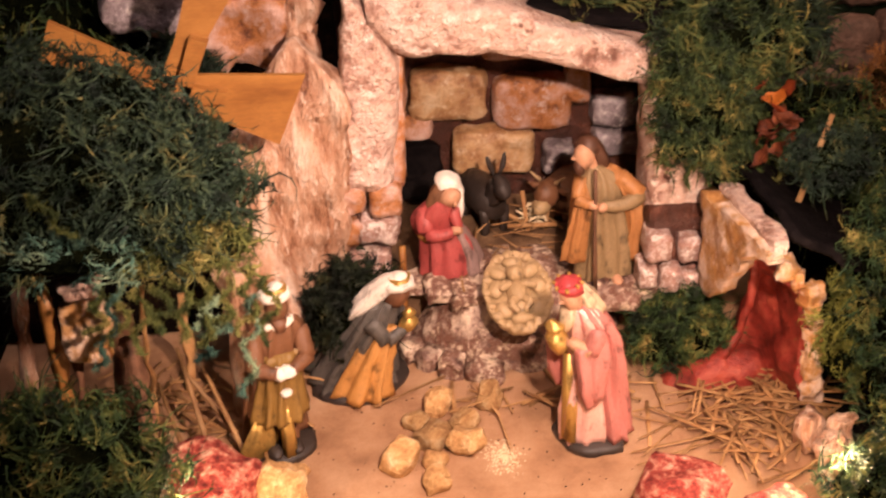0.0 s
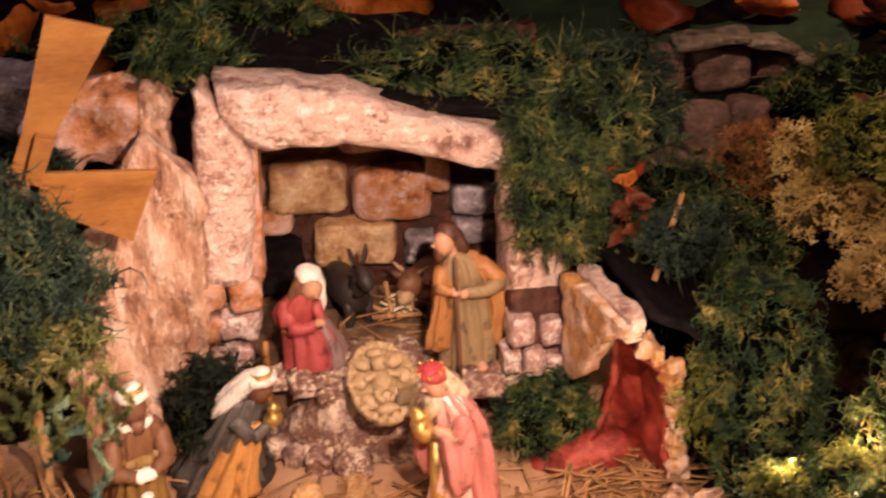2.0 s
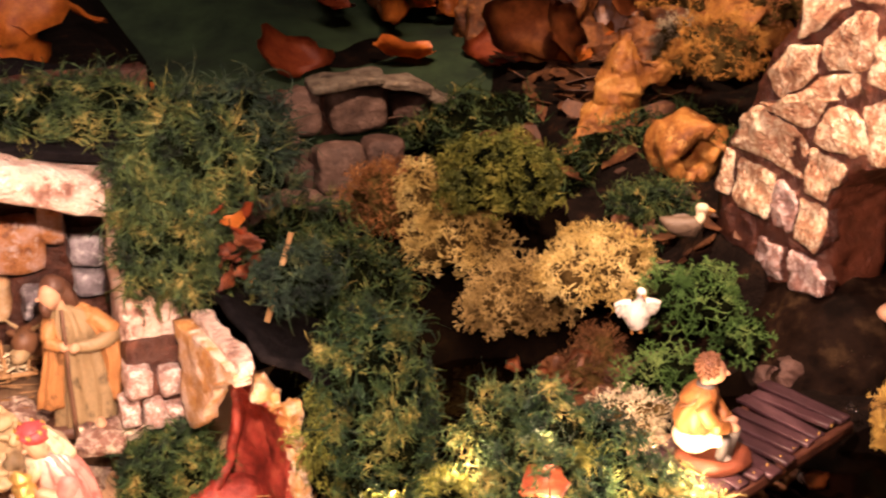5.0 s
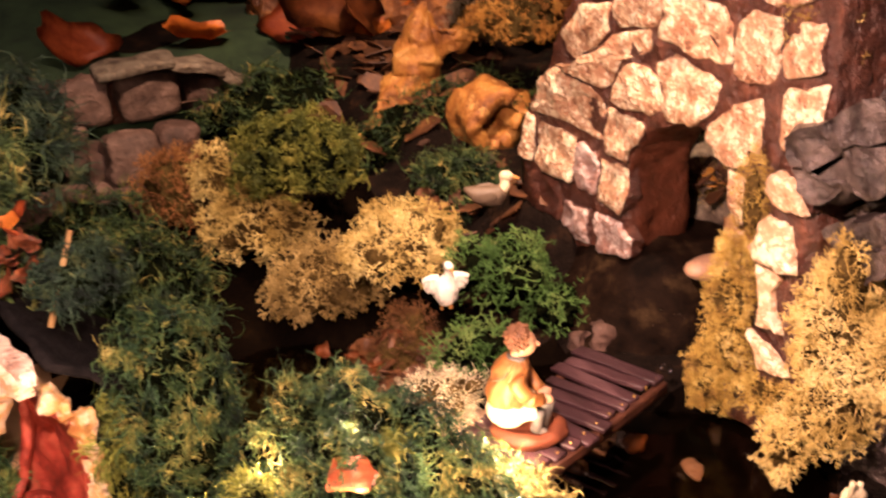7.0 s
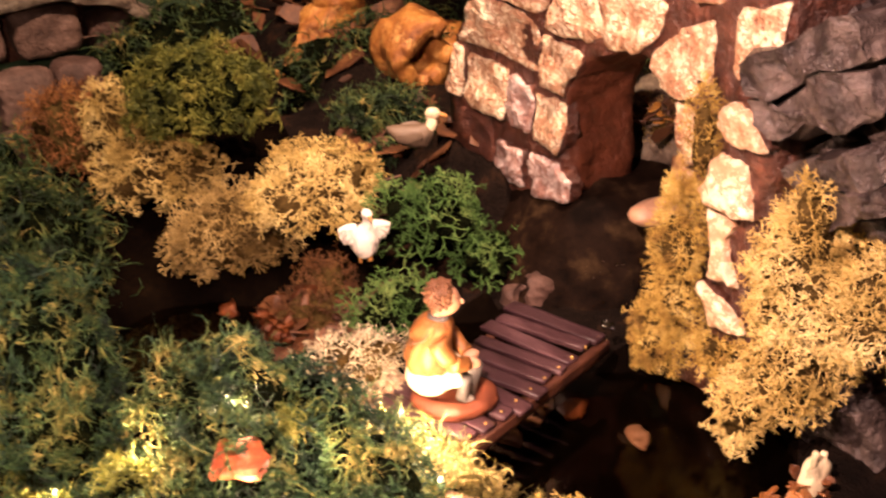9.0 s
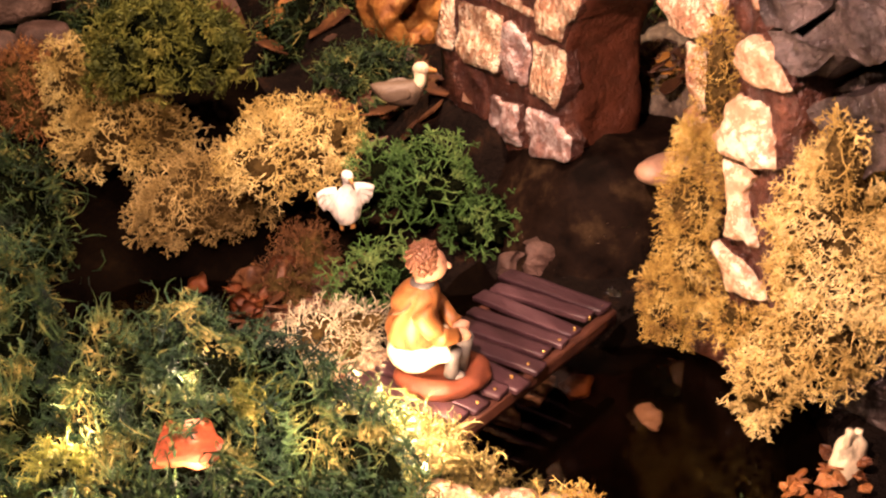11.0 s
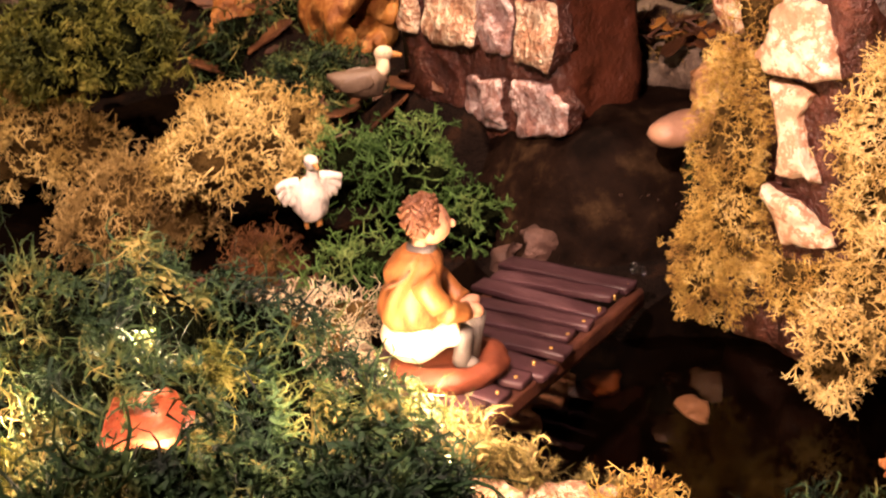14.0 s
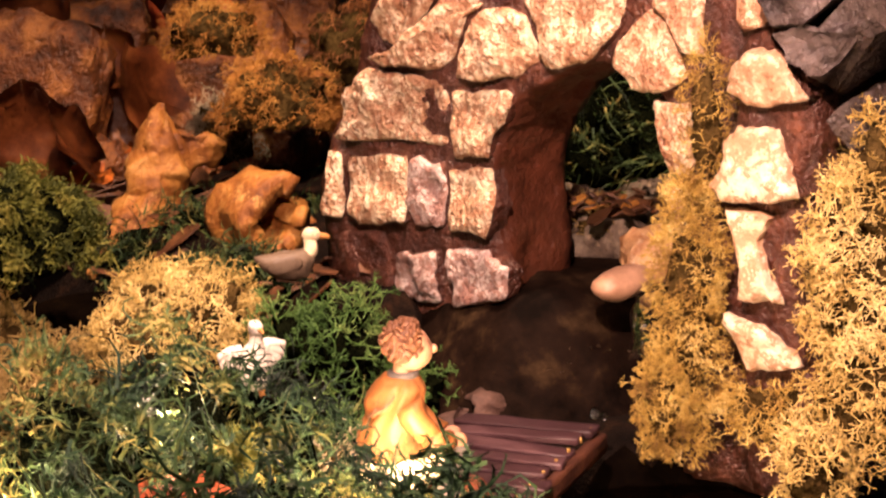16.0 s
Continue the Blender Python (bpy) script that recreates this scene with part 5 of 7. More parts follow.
def turban(bm, z, r, cx, cy, mat):
    """A rolled white band with a low gold crown inside it."""
    loft(bm, [(z - 0.0012, r * 0.92, r * 0.92, cx, cy), (z, r * 1.16, r * 1.18, cx, cy), (z + 0.0018, r * 1.24, r * 1.26, cx, cy), (z + 0.0036, r * 1.10, r * 1.12, cx, cy), (z + 0.0042, r * 0.80, r * 0.80, cx, cy)], 26, 7, 0.05, mat=mat, twist=0.1)
    loft(bm, [(z + 0.002, r * 0.84, r * 0.84, cx, cy), (z + 0.0058, r * 0.90, r * 0.90, cx, cy), (z + 0.0058, r * 0.72, r * 0.72, cx, cy)], 18, 6, 0.05, mat=5)
    ball(bm, (r * 0.72, r * 0.72, 0.0034), pose(cx, cy, z + 0.0046), mat, 10)


def king_standing(bm):
    """Mats: skirt, cape, skin, hair, crown, gold, base, crown cushion. Faces -y."""
    plinth(bm, 0.020, 0.017, 6)
    loft(bm, [(0.003, 0.0120, 0.0125, 0, -0.003), (0.02, 0.0110, 0.0120, 0, -0.003), (0.045, 0.0105, 0.0105, 0, -0.001), (0.066, 0.0115, 0.0095, 0, 0.000), (0.077, 0.011, 0.008, 0, 0.000), (0.082, 0.006, 0.0055, 0, -0.001)], 44, 9, 0.15, mat=0, twist=0.08)
    loft(bm, [(0.004, 0.0165, 0.0125, 0.001, 0.0085), (0.018, 0.0155, 0.0115, 0.001, 0.0075), (0.036, 0.0150, 0.0105, 0, 0.0060), (0.055, 0.0155, 0.0100, 0, 0.0045), (0.070, 0.0150, 0.0088, 0, 0.003), (0.079, 0.0110, 0.0070, 0, 0.0015), (0.084, 0.006, 0.005, 0, 0.001)], 66, 11, 0.17, 1.0, mat=1, twist=0.10)
    loft(bm, [(0.028, 0.0050, 0.0045, -0.0125, -0.0045), (0.040, 0.0062, 0.0060, -0.0130, -0.0050), (0.056, 0.0052, 0.0060, -0.0128, -0.0035), (0.070, 0.0040, 0.0050, -0.0110, -0.001)], 22, 5, 0.12, mat=1)
    loft(bm, [(0.034, 0.0048, 0.0045, 0.0125, -0.0055), (0.048, 0.0060, 0.0060, 0.0130, -0.0045), (0.062, 0.0048, 0.0055, 0.0125, -0.002), (0.071, 0.0036, 0.0045, 0.0105, -0.001)], 22, 5, 0.12, mat=1)
    ball(bm, (0.0060, 0.0070, 0.0085), pose(0, -0.0028, 0.0885, 12), 2)
    loft(bm, [(0.0765, 0.0080, 0.0040, 0, 0.0070), (0.0785, 0.0090, 0.0060, 0, 0.0060), (0.083, 0.0088, 0.0066, 0, 0.0045), (0.090, 0.0072, 0.0060, 0, 0.0030), (0.096, 0.0050, 0.0045, 0, 0.0010)], 30, 9, 0.10, mat=3, twist=0.05)
    loft(bm, [(0.068, 0.0018, 0.0014, 0, -0.0120), (0.075, 0.0042, 0.0030, 0, -0.0095), (0.083, 0.0048, 0.0036, 0, -0.0070)], 18, 6, 0.12, mat=3)
    ball(bm, (0.0013, 0.0017, 0.0013), pose(0, -0.0100, 0.0885), 2, 6)
    crown(bm, 0.0935, 0.0068, 0, -0.0015, 4, 7)
    for sx in (-1, 1):
        rod(bm, (sx * 0.0115, 0.000, 0.073), (sx * 0.0130, -0.007, 0.0600), 0.0048, 0.0044, 10, 1)
        rod(bm, (sx * 0.0130, -0.007, 0.0600), (sx * 0.0045, -0.0130, 0.0660), 0.0046, 0.0034, 10, 2)
        ball(bm, (0.0024, 0.0026, 0.0024), pose(sx * 0.0040, -0.0150, 0.0670), 2, 8)
    loft(bm, [(0.058, 0.0022, 0.0022, 0, -0.0165), (0.062, 0.0055, 0.0050, 0, -0.0165), (0.068, 0.0062, 0.0056, 0, -0.0165), (0.072, 0.0040, 0.0038, 0, -0.0165), (0.0745, 0.0050, 0.0046, 0, -0.0165), (0.079, 0.0012, 0.0012, 0, -0.0165)], 18, 6, 0.06, mat=5)
    loft(bm, [(0.0775, 0.0100, 0.0078, 0, 0.0020), (0.0800, 0.0098, 0.0076, 0, 0.0015), (0.0825, 0.0072, 0.0062, 0, 0.0005)], 26, 6, 0.08, mat=8)
    for sx in (-1, 1):
        loft(bm, [(0.0300, 0.0016, 0.0035, sx * 0.0125, -0.0085), (0.0400, 0.0034, 0.0066, sx * 0.0130, -0.0085), (0.0520, 0.0042, 0.0070, sx * 0.0125, -0.0080), (0.0640, 0.0044, 0.0056, sx * 0.0105, -0.0080)], 22, 5, 0.16, mat=1)
    loft(bm, [(0.006, 0.0056, 0.0026, 0.002, -0.0145), (0.028, 0.0040, 0.0026, 0.001, -0.0130), (0.055, 0.0026, 0.0022, 0, -0.0105)], 22, 5, 0.14, mat=5)


def king_stooping(bm):
    """The standing king with his upper body bent forward over the vessel."""
    king_standing(bm)
    for v in bm.verts:
        h = max(0, v.co.z - 0.045) / 0.055
        v.co.y -= 0.010 * h * h
        v.co.z -= 0.003 * h * h
        v.co.x += 0.0012 * math.sin(v.co.z * 130 + v.co.y * 240)


def king_kneeling(bm):
    plinth(bm, 0.027, 0.026, 6)
    loft(bm, [(0.003, 0.0225, 0.0240, 0, 0.004), (0.010, 0.0195, 0.0215, 0, 0.003), (0.022, 0.0165, 0.0170, 0, 0.000), (0.036, 0.0140, 0.0130, 0, -0.005), (0.047, 0.0120, 0.0100, 0, -0.0090), (0.055, 0.0075, 0.007, 0, -0.0120)], 66, 11, 0.15, mat=1, twist=0.08)
    loft(bm, [(0.003, 0.0135, 0.0165, -0.0125, -0.0080), (0.014, 0.0110, 0.0135, -0.0105, -0.0090), (0.028, 0.0085, 0.0100, -0.0075, -0.0120), (0.042, 0.0050, 0.006, -0.0040, -0.0150)], 60, 8, 0.22, mat=0, twist=0.12)
    ball(bm, (0.0062, 0.0068, 0.0080), pose(0, -0.0195, 0.0600, 20), 2)
    loft(bm, [(0.045, 0.0105, 0.0040, 0, 0.0020), (0.050, 0.0120, 0.0070, 0, -0.0010), (0.058, 0.0102, 0.0085, 0, -0.0070), (0.066, 0.0082, 0.0080, 0, -0.0140), (0.070, 0.0060, 0.0070, 0, -0.0180), (0.072, 0.003, 0.004, 0, -0.0190)], 36, 7, 0.08, mat=3)
    turban(bm, 0.0655, 0.0066, 0, -0.0200, 4)
    for sx in (-1, 1):
        rod(bm, (sx * 0.0110, -0.010, 0.047), (sx * 0.0095, -0.020, 0.036), 0.0046, 0.0042, 10, 1)
        rod(bm, (sx * 0.0095, -0.020, 0.036), (sx * 0.0025, -0.0265, 0.041), 0.0042, 0.0026, 10, 1)
    ball(bm, (0.0050, 0.0050, 0.0048), pose(0, -0.0270, 0.0435), 5)
    loft(bm, [(0.047, 0.002, 0.002, 0, -0.0270), (0.050, 0.0042, 0.0042, 0, -0.0270), (0.053, 0.0008, 0.0008, 0, -0.0270)], 12, mat=5)


def king_cloaked(bm):
    """Mats: tunic, cloak, skin, white, crown, gold, boots, cushion."""
    plinth(bm, 0.020, 0.017, 6)
    loft(bm, [(0.003, 0.0165, 0.0080, 0, 0.0085), (0.02, 0.0150, 0.0085, 0, 0.0070), (0.045, 0.0135, 0.0090, 0, 0.0040), (0.062, 0.0135, 0.0090, 0, 0.002), (0.073, 0.0130, 0.0082, 0, 0.001), (0.081, 0.006, 0.005, 0, 0)], 54, 9, 0.16, mat=1, twist=0.07)
    loft(bm, [(0.024, 0.0140, 0.0120, 0, -0.003), (0.034, 0.0125, 0.0110, 0, -0.003), (0.048, 0.0105, 0.0090, 0, -0.003), (0.062, 0.0100, 0.0080, 0, -0.002)], 60, 10, 0.19, mat=0, twist=0.07)
    for sx in (-1, 1):
        rod(bm, (sx * 0.0060, -0.003, 0.003), (sx * 0.0058, -0.002, 0.028), 0.0042, 0.0050, 12, 1)
        ball(bm, (0.0042, 0.0080, 0.0034), pose(sx * 0.0062, -0.0085, 0.0060), 6, 10)
        rod(bm, (sx * 0.0120, 0, 0.071), (sx * 0.0140, -0.007, 0.057), 0.0050, 0.0046, 10, 1)
        rod(bm, (sx * 0.0140, -0.007, 0.057), (sx * 0.0040, -0.0140, 0.056), 0.0046, 0.0030, 10, 1)
    loft(bm, [(0.0525, 0.0050, 0.0030, 0, -0.0135), (0.0545, 0.0070, 0.0038, 0, -0.0130), (0.0565, 0.0072, 0.0034, 0, -0.0125), (0.0582, 0.0054, 0.0024, 0, -0.0120)], 26, 5, 0.22, mat=3)
    ball(bm, (0.0034, 0.0022, 0.0022), pose(0, -0.0150, 0.0440), 3, 10)
    loft(bm, [(0.0768, 0.0092, 0.0074, 0, 0), (0.0785, 0.0094, 0.0076, 0, 0), (0.0800, 0.0070, 0.0060, 0, 0)], 24, 7, 0.07, mat=3)
    ball(bm, (0.0062, 0.0068, 0.0082), pose(0, -0.0015, 0.0870), 2)
    loft(bm, [(0.0760, 0.0020, 0.0016, 0, -0.0080), (0.0820, 0.0042, 0.0032, 0, -0.0060)], 14, 4, 0.1, mat=2)
    turban(bm, 0.0920, 0.0066, 0, 0.0, 4)
    loft(bm, [(0.003, 0.0105, 0.0034, -0.0150, -0.0060), (0.014, 0.0085, 0.0030, -0.0120, -0.0060), (0.030, 0.0030, 0.0018, -0.0095, -0.0050)], 30, 6, 0.22, mat=5)
    loft(bm, [(0.0040, 0.0040, 0.0030, 0.0020, -0.0125), (0.018, 0.0034, 0.0026, 0.001, -0.0125), (0.034, 0.0022, 0.0020, 0, -0.0110)], 20, 5, 0.2, mat=5)


def king_upright(bm):
    """The cloaked king, leaning a little to one side."""
    king_cloaked(bm)
    for v in bm.verts:
        v.co.x += 0.10 * v.co.z


def king_bowed(bm):
    """The kneeling king, bent towards the cradle."""
    king_kneeling(bm)
    for v in bm.verts:
        v.co.y -= 0.16 * v.co.z


def woman_kneeling(bm):
    """Mats: dress, white, skin, lilac cloak, belt, brown scarf. Kneels bowed, facing the cradle."""
    plinth(bm, 0.0180, 0.0130, 5)
    loft(bm, [(0.001, 0.0160, 0.0150, 0.000, 0), (0.010, 0.0158, 0.0145, 0.000, 0), (0.020, 0.0138, 0.0125, -0.001, 0), (0.028, 0.0112, 0.0105, -0.003, 0), (0.034, 0.0090, 0.0085, -0.004, 0)], 54, 8, 0.09, mat=0, twist=0.05)
    loft(bm, [(0.023, 0.0095, 0.0085, -0.005, 0.001), (0.030, 0.0118, 0.0098, -0.0068, 0.000), (0.038, 0.0115, 0.0098, -0.0058, -0.002), (0.045, 0.0085, 0.0080, -0.0025, -0.004), (0.050, 0.0045, 0.0045, 0.001, -0.006)], 44, 6, 0.07, 1.3, mat=0, twist=0.04)
    loft(bm, [(0.0228, 0.0118, 0.0104, -0.0042, 0), (0.0248, 0.0122, 0.0108, -0.0042, 0), (0.0268, 0.0112, 0.0098, -0.0042, 0)], 30, mat=4)
    loft(bm, [(0.001, 0.0078, 0.0130, 0.0105, 0.001), (0.010, 0.0072, 0.0120, 0.0100, 0.001), (0.020, 0.0055, 0.0098, 0.0075, 0.000), (0.030, 0.0035, 0.006, 0.0045, -0.001)], 40, 5, 0.10, 0.6, mat=3)
    rod(bm, (-0.0120, -0.003, 0.0410), (-0.0110, -0.0105, 0.0300), 0.0050, 0.0045, 14, 0, (0, -0.002, -0.001))
    rod(bm, (-0.0110, -0.0105, 0.0300), (0.0030, -0.0130, 0.0310), 0.0044, 0.0030, 14, 0, (0, -0.001, -0.0015))
    rod(bm, (0.0040, -0.007, 0.0420), (0.0060, -0.0120, 0.0330), 0.0038, 0.0028, 12, 0)
    for x in (0.0040, 0.0062):
        ball(bm, (0.0022, 0.0026, 0.0026), pose(x, -0.0135, 0.0322), 2, 8)
    ball(bm, (0.0056, 0.0058, 0.0070), pose(0.0030, -0.0085, 0.0500, 25, 15, 0), 2)
    ball(bm, (0.0012, 0.0016, 0.0014), pose(0.0055, -0.0145, 0.0485), 2, 6)
    loft(bm, [(0.0400, 0.0060, 0.0050, -0.0035, -0.006), (0.046, 0.0074, 0.0060, -0.0030, -0.005), (0.052, 0.0074, 0.0066, -0.001, -0.004), (0.058, 0.005, 0.005, 0.001, -0.004)], 24, 4, 0.06, mat=5)
    loft(bm, [(0.0545, 0.0070, 0.0070, 0.0020, -0.003), (0.0570, 0.0074, 0.0072, 0.0020, -0.003), (0.0596, 0.0060, 0.0060, 0.0015, -0.003), (0.0615, 0.0025, 0.003, 0.001, -0.003)], 28, 5, 0.04, mat=1)
    loft(bm, [(0.0350, 0.0014, 0.0024, 0.0072, -0.0040), (0.0410, 0.0022, 0.0040, 0.0080, -0.0035), (0.0480, 0.0022, 0.0050, 0.0084, -0.0020), (0.0560, 0.0020, 0.0046, 0.0072, -0.0015)], 22, 4, 0.12, mat=1)


def man_with_staff(bm):
    """Mats: robe, cloak, skin, hair, wood. Faces the viewer, head turned to the side, one elbow out."""
    plinth(bm, 0.0205, 0.0130, 3)
    loft(bm, [(0.003, 0.0160, 0.0105, 0.0015, 0), (0.014, 0.0150, 0.0100, 0.0020, 0), (0.030, 0.0128, 0.0092, 0.0020, 0), (0.048, 0.0112, 0.0085, 0.0010, 0), (0.060, 0.0118, 0.0085, 0.0005, 0), (0.067, 0.0085, 0.0065, -0.001, 0), (0.072, 0.0045, 0.0045, -0.003, -0.001)], 60, 8, 0.13, mat=0, twist=0.04)
    loft(bm, [(0.010, 0.0180, 0.0060, 0.001, 0.0075), (0.030, 0.0165, 0.0062, 0.001, 0.0068), (0.050, 0.0145, 0.0065, 0.001, 0.0050), (0.063, 0.0128, 0.0066, 0.0005, 0.0032), (0.070, 0.0075, 0.0052, -0.001, 0.0015)], 54, 9, 0.15, 2.0, mat=1, twist=0.05)
    # the cloak's two falls
    loft(bm, [(0.016, 0.0068, 0.0048, -0.0150, -0.0030), (0.022, 0.0066, 0.0052, -0.0145, -0.0040), (0.038, 0.0056, 0.0058, -0.0120, -0.0050), (0.052, 0.0046, 0.0056, -0.0098, -0.0045), (0.065, 0.0040, 0.0045, -0.0080, -0.0020)], 40, 6, 0.20, mat=1, twist=0.05)
    loft(bm, [(0.013, 0.0042, 0.0042, 0.0165, -0.0010), (0.024, 0.0050, 0.0050, 0.0170, -0.0010), (0.036, 0.0046, 0.0056, 0.0185, -0.0015), (0.048, 0.0050, 0.0056, 0.0180, -0.0015), (0.060, 0.0048, 0.0050, 0.0125, -0.0010), (0.067, 0.003, 0.003, 0.009, 0)], 40, 6, 0.18, 1.0, mat=1, twist=0.05)
    rod(bm, (0.0105, -0.001, 0.0640), (0.0215, -0.0055, 0.0545), 0.0052, 0.0046, 14, 1)
    rod(bm, (0.0215, -0.0055, 0.0545), (0.0010, -0.0135, 0.0535), 0.0046, 0.0030, 14, 0, (0, -0.001, -0.002))
    rod(bm, (-0.0090, -0.001, 0.0640), (-0.0125, -0.0085, 0.0560), 0.0046, 0.0040, 14, 1)
    rod(bm, (-0.0125, -0.0085, 0.0560), (-0.0060, -0.0140, 0.0545), 0.0040, 0.0028, 12, 1)
    for x, z in ((0.000, 0.0535), (-0.0050, 0.0550)):
        ball(bm, (0.0028, 0.0026, 0.0028), pose(x, -0.0145, z), 2, 8)
    rod(bm, (-0.0030, -0.001, 0.0690), (-0.0060, -0.003, 0.0770), 0.0036, 0.0032, 10, 2)
    ball(bm, (0.0056, 0.0054, 0.0074), pose(-0.0085, -0.0045, 0.0795, 0, -14, 0), 2)
    ball(bm, (0.0016, 0.0012, 0.0013), pose(-0.0140, -0.0055, 0.0790), 2, 6)
    ball(bm, (0.0070, 0.0066, 0.0068), pose(-0.0058, -0.0008, 0.0832, 0, -14, 0), 3)
    loft(bm, [(0.0690, 0.0030, 0.0036, 0.0020, 0.0020), (0.0740, 0.0046, 0.0050, 0.0005, 0.0015), (0.0800, 0.0054, 0.0058, -0.0020, 0.0010), (0.0850, 0.0050, 0.0050, -0.0045, 0.0005)], 22, 6, 0.12, mat=3)
    ball(bm, (0.0036, 0.0036, 0.0048), pose(-0.0112, -0.0058, 0.0738, 0, -12, 0), 3, 12)
    rod(bm, (-0.0050, -0.0175, 0.002), (-0.0040, -0.0150, 0.0765), 0.0011, 0.0010, 8, 4)
    ball(bm, (0.0032, 0.0052, 0.0026), pose(0.0080, -0.0115, 0.0058), 2, 8)


def cradle(bm):
    loft(bm, [(0.0, 0.0135, 0.0200, 0, 0), (0.004, 0.0165, 0.0238, 0, 0), (0.0075, 0.0170, 0.0245, 0, 0), (0.0082, 0.0150, 0.0220, 0, 0), (0.0060, 0.0130, 0.0195, 0, 0)], 54, 13, 0.035)
    for k in range(18):
        a = 2 * math.pi * k / 18
        ball(bm, (0.0026, 0.0024, 0.0016), pose(0.0150 * math.cos(a), 0.0220 * math.sin(a), 0.0078, 0, 0, math.degrees(a)), 0, 12)
    for x, y, rx, ry, tw in ((-0.0085, 0.0115, 0.0052, 0.0036, -50), (0.0085, 0.0115, 0.0052, 0.0036, 50), (-0.0105, 0.0020, 0.0040, 0.0052, -15), (0.0105, 0.0020, 0.0040, 0.0052, 15), (0, 0.0170, 0.0052, 0.0030, 0), (-0.0085, -0.0105, 0.0042, 0.0056, 30), (0.0085, -0.0105, 0.0042, 0.0056, -30), (0, -0.0165, 0.0060, 0.0030, 0), (0, -0.0020, 0.0060, 0.0130, 0)):
        ball(bm, (rx, ry, 0.0026), pose(x, y, 0.0078, 0, 0, tw), 0, 14)
    ball(bm, (0.0046, 0.0046, 0.0040), pose(0, 0.0080, 0.0112))
    ball(bm, (0.0044, 0.0068, 0.0030), pose(0, -0.0020, 0.0098))
    for sx in (-1, 1):
        rod(bm, (sx * 0.0030, 0.0025, 0.0108), (sx * 0.0090, -0.0005, 0.0108), 0.0020, 0.0014)
        rod(bm, (sx * 0.0022, -0.0070, 0.0105), (sx * 0.0052, -0.0105, 0.0120), 0.0025, 0.0021)
        rod(bm, (sx * 0.0052, -0.0105, 0.0120), (sx * 0.0014, -0.0145, 0.0105), 0.0021, 0.0013)


def donkey(bm):
    loft(bm, [(-0.020, 0.007, 0.009, 0, 0.018), (-0.010, 0.0105, 0.0115, 0, 0.018), (0.008, 0.0105, 0.0115, 0, 0.018), (0.018, 0.007, 0.009, 0, 0.019)], 18, m=pose(0, 0, 0, 90, 0, 0))
    rod(bm, (0, -0.014, 0.022), (0, -0.022, 0.036), 0.0058, 0.0046, 12)
    ball(bm, (0.0046, 0.0085, 0.0052), pose(0, -0.0270, 0.0355, 35))
    for sx in (-1, 1):
        ball(bm, (0.0016, 0.0014, 0.0072), pose(sx * 0.0036, -0.0215, 0.0465, 0, sx * 16), 0, 8)
        for sy in (-0.014, 0.014):
            rod(bm, (sx * 0.006, sy, -0.001), (sx * 0.006, sy, 0.016), 0.0024, 0.0034)


def ox(bm):
    loft(bm, [(-0.018, 0.008, 0.010, 0, 0.014), (-0.008, 0.0125, 0.0125, 0, 0.014), (0.010, 0.0125, 0.0125, 0, 0.014), (0.018, 0.008, 0.010, 0, 0.015)], 18, m=pose(0, 0, 0, 90, 0, 0))
    ball(bm, (0.0075, 0.010, 0.0085), pose(0, -0.022, 0.022))
    ball(bm, (0.0052, 0.0062, 0.0048), pose(0, -0.030, 0.0175), 1)
    for sx in (-1, 1):
        rod(bm, (sx * 0.005, -0.021, 0.029), (sx * 0.0115, -0.0225, 0.0345), 0.0014, 0.0005, 6, 1)
        ball(bm, (0.0042, 0.0016, 0.0022), pose(sx * 0.0095, -0.020, 0.0245), 0, 8)
        for sy in (-0.012, 0.012):
            rod(bm, (sx * 0.007, sy, -0.001), (sx * 0.007, sy, 0.012), 0.0030, 0.0040)


figurine("standing king in rose cape with a red crown, gold vessel", king_stooping, (0.0665, 0.549, 0.0), 300, 0.985, (P_ROSE, P_PINK, SKIN, P_HAIR, P_RED, P_GOLD, P_BLACK, P_RED, P_WHITE))
figurine("kneeling king in grey cloak and orange drape, white headscarf", king_bowed, (-0.051, 0.614, 0.0), 62, 1.0, (P_ORANGE, P_GREY, SKIN_DARK, P_WHITE, P_WHITE, P_GOLD, P_BLACK, P_WHITE))
figurine("dark-skinned king in olive gold robe with a white crown", king_upright, (-0.0905, 0.557, 0.0), 22, 0.96, (P_OLIVE, P_BROWN, SKIN_DARK, P_WHITE, P_WHITE, P_GOLD, P_BLACK, P_WHITE))
figurine("kneeling woman in a red dress with white headscarf", woman_kneeling, (0.003, 0.654, 0.040), 0, 1.0, (P_CRIMSON, P_WHITE, SKIN, P_LILAC, P_ORANGE, P_BROWN))
figurine("bearded man in khaki robe and ochre cloak with a staff", man_with_staff, (0.0840, 0.634, 0.039), 0, 0.97, (P_KHAKI, P_UMBER, SKIN, P_HAIR_DARK, WOOD_DARK))
cr = figurine("clay-coloured infant in an ornate oval cradle", cradle, (0, 0, 0), 0, 1.06, (P_TAN,))
cr.matrix_world = pose(0.037, 0.612, 0.044, 24, 0, 4)
figurine("dark brown donkey lying behind the woman", donkey, (0.026, 0.706, 0.040), 20, 1.0, (P_BLACK,))
figurine("brown ox behind the man", ox, (0.075, 0.712, 0.040), -35, 1.0, (P_BROWN, P_TAN))


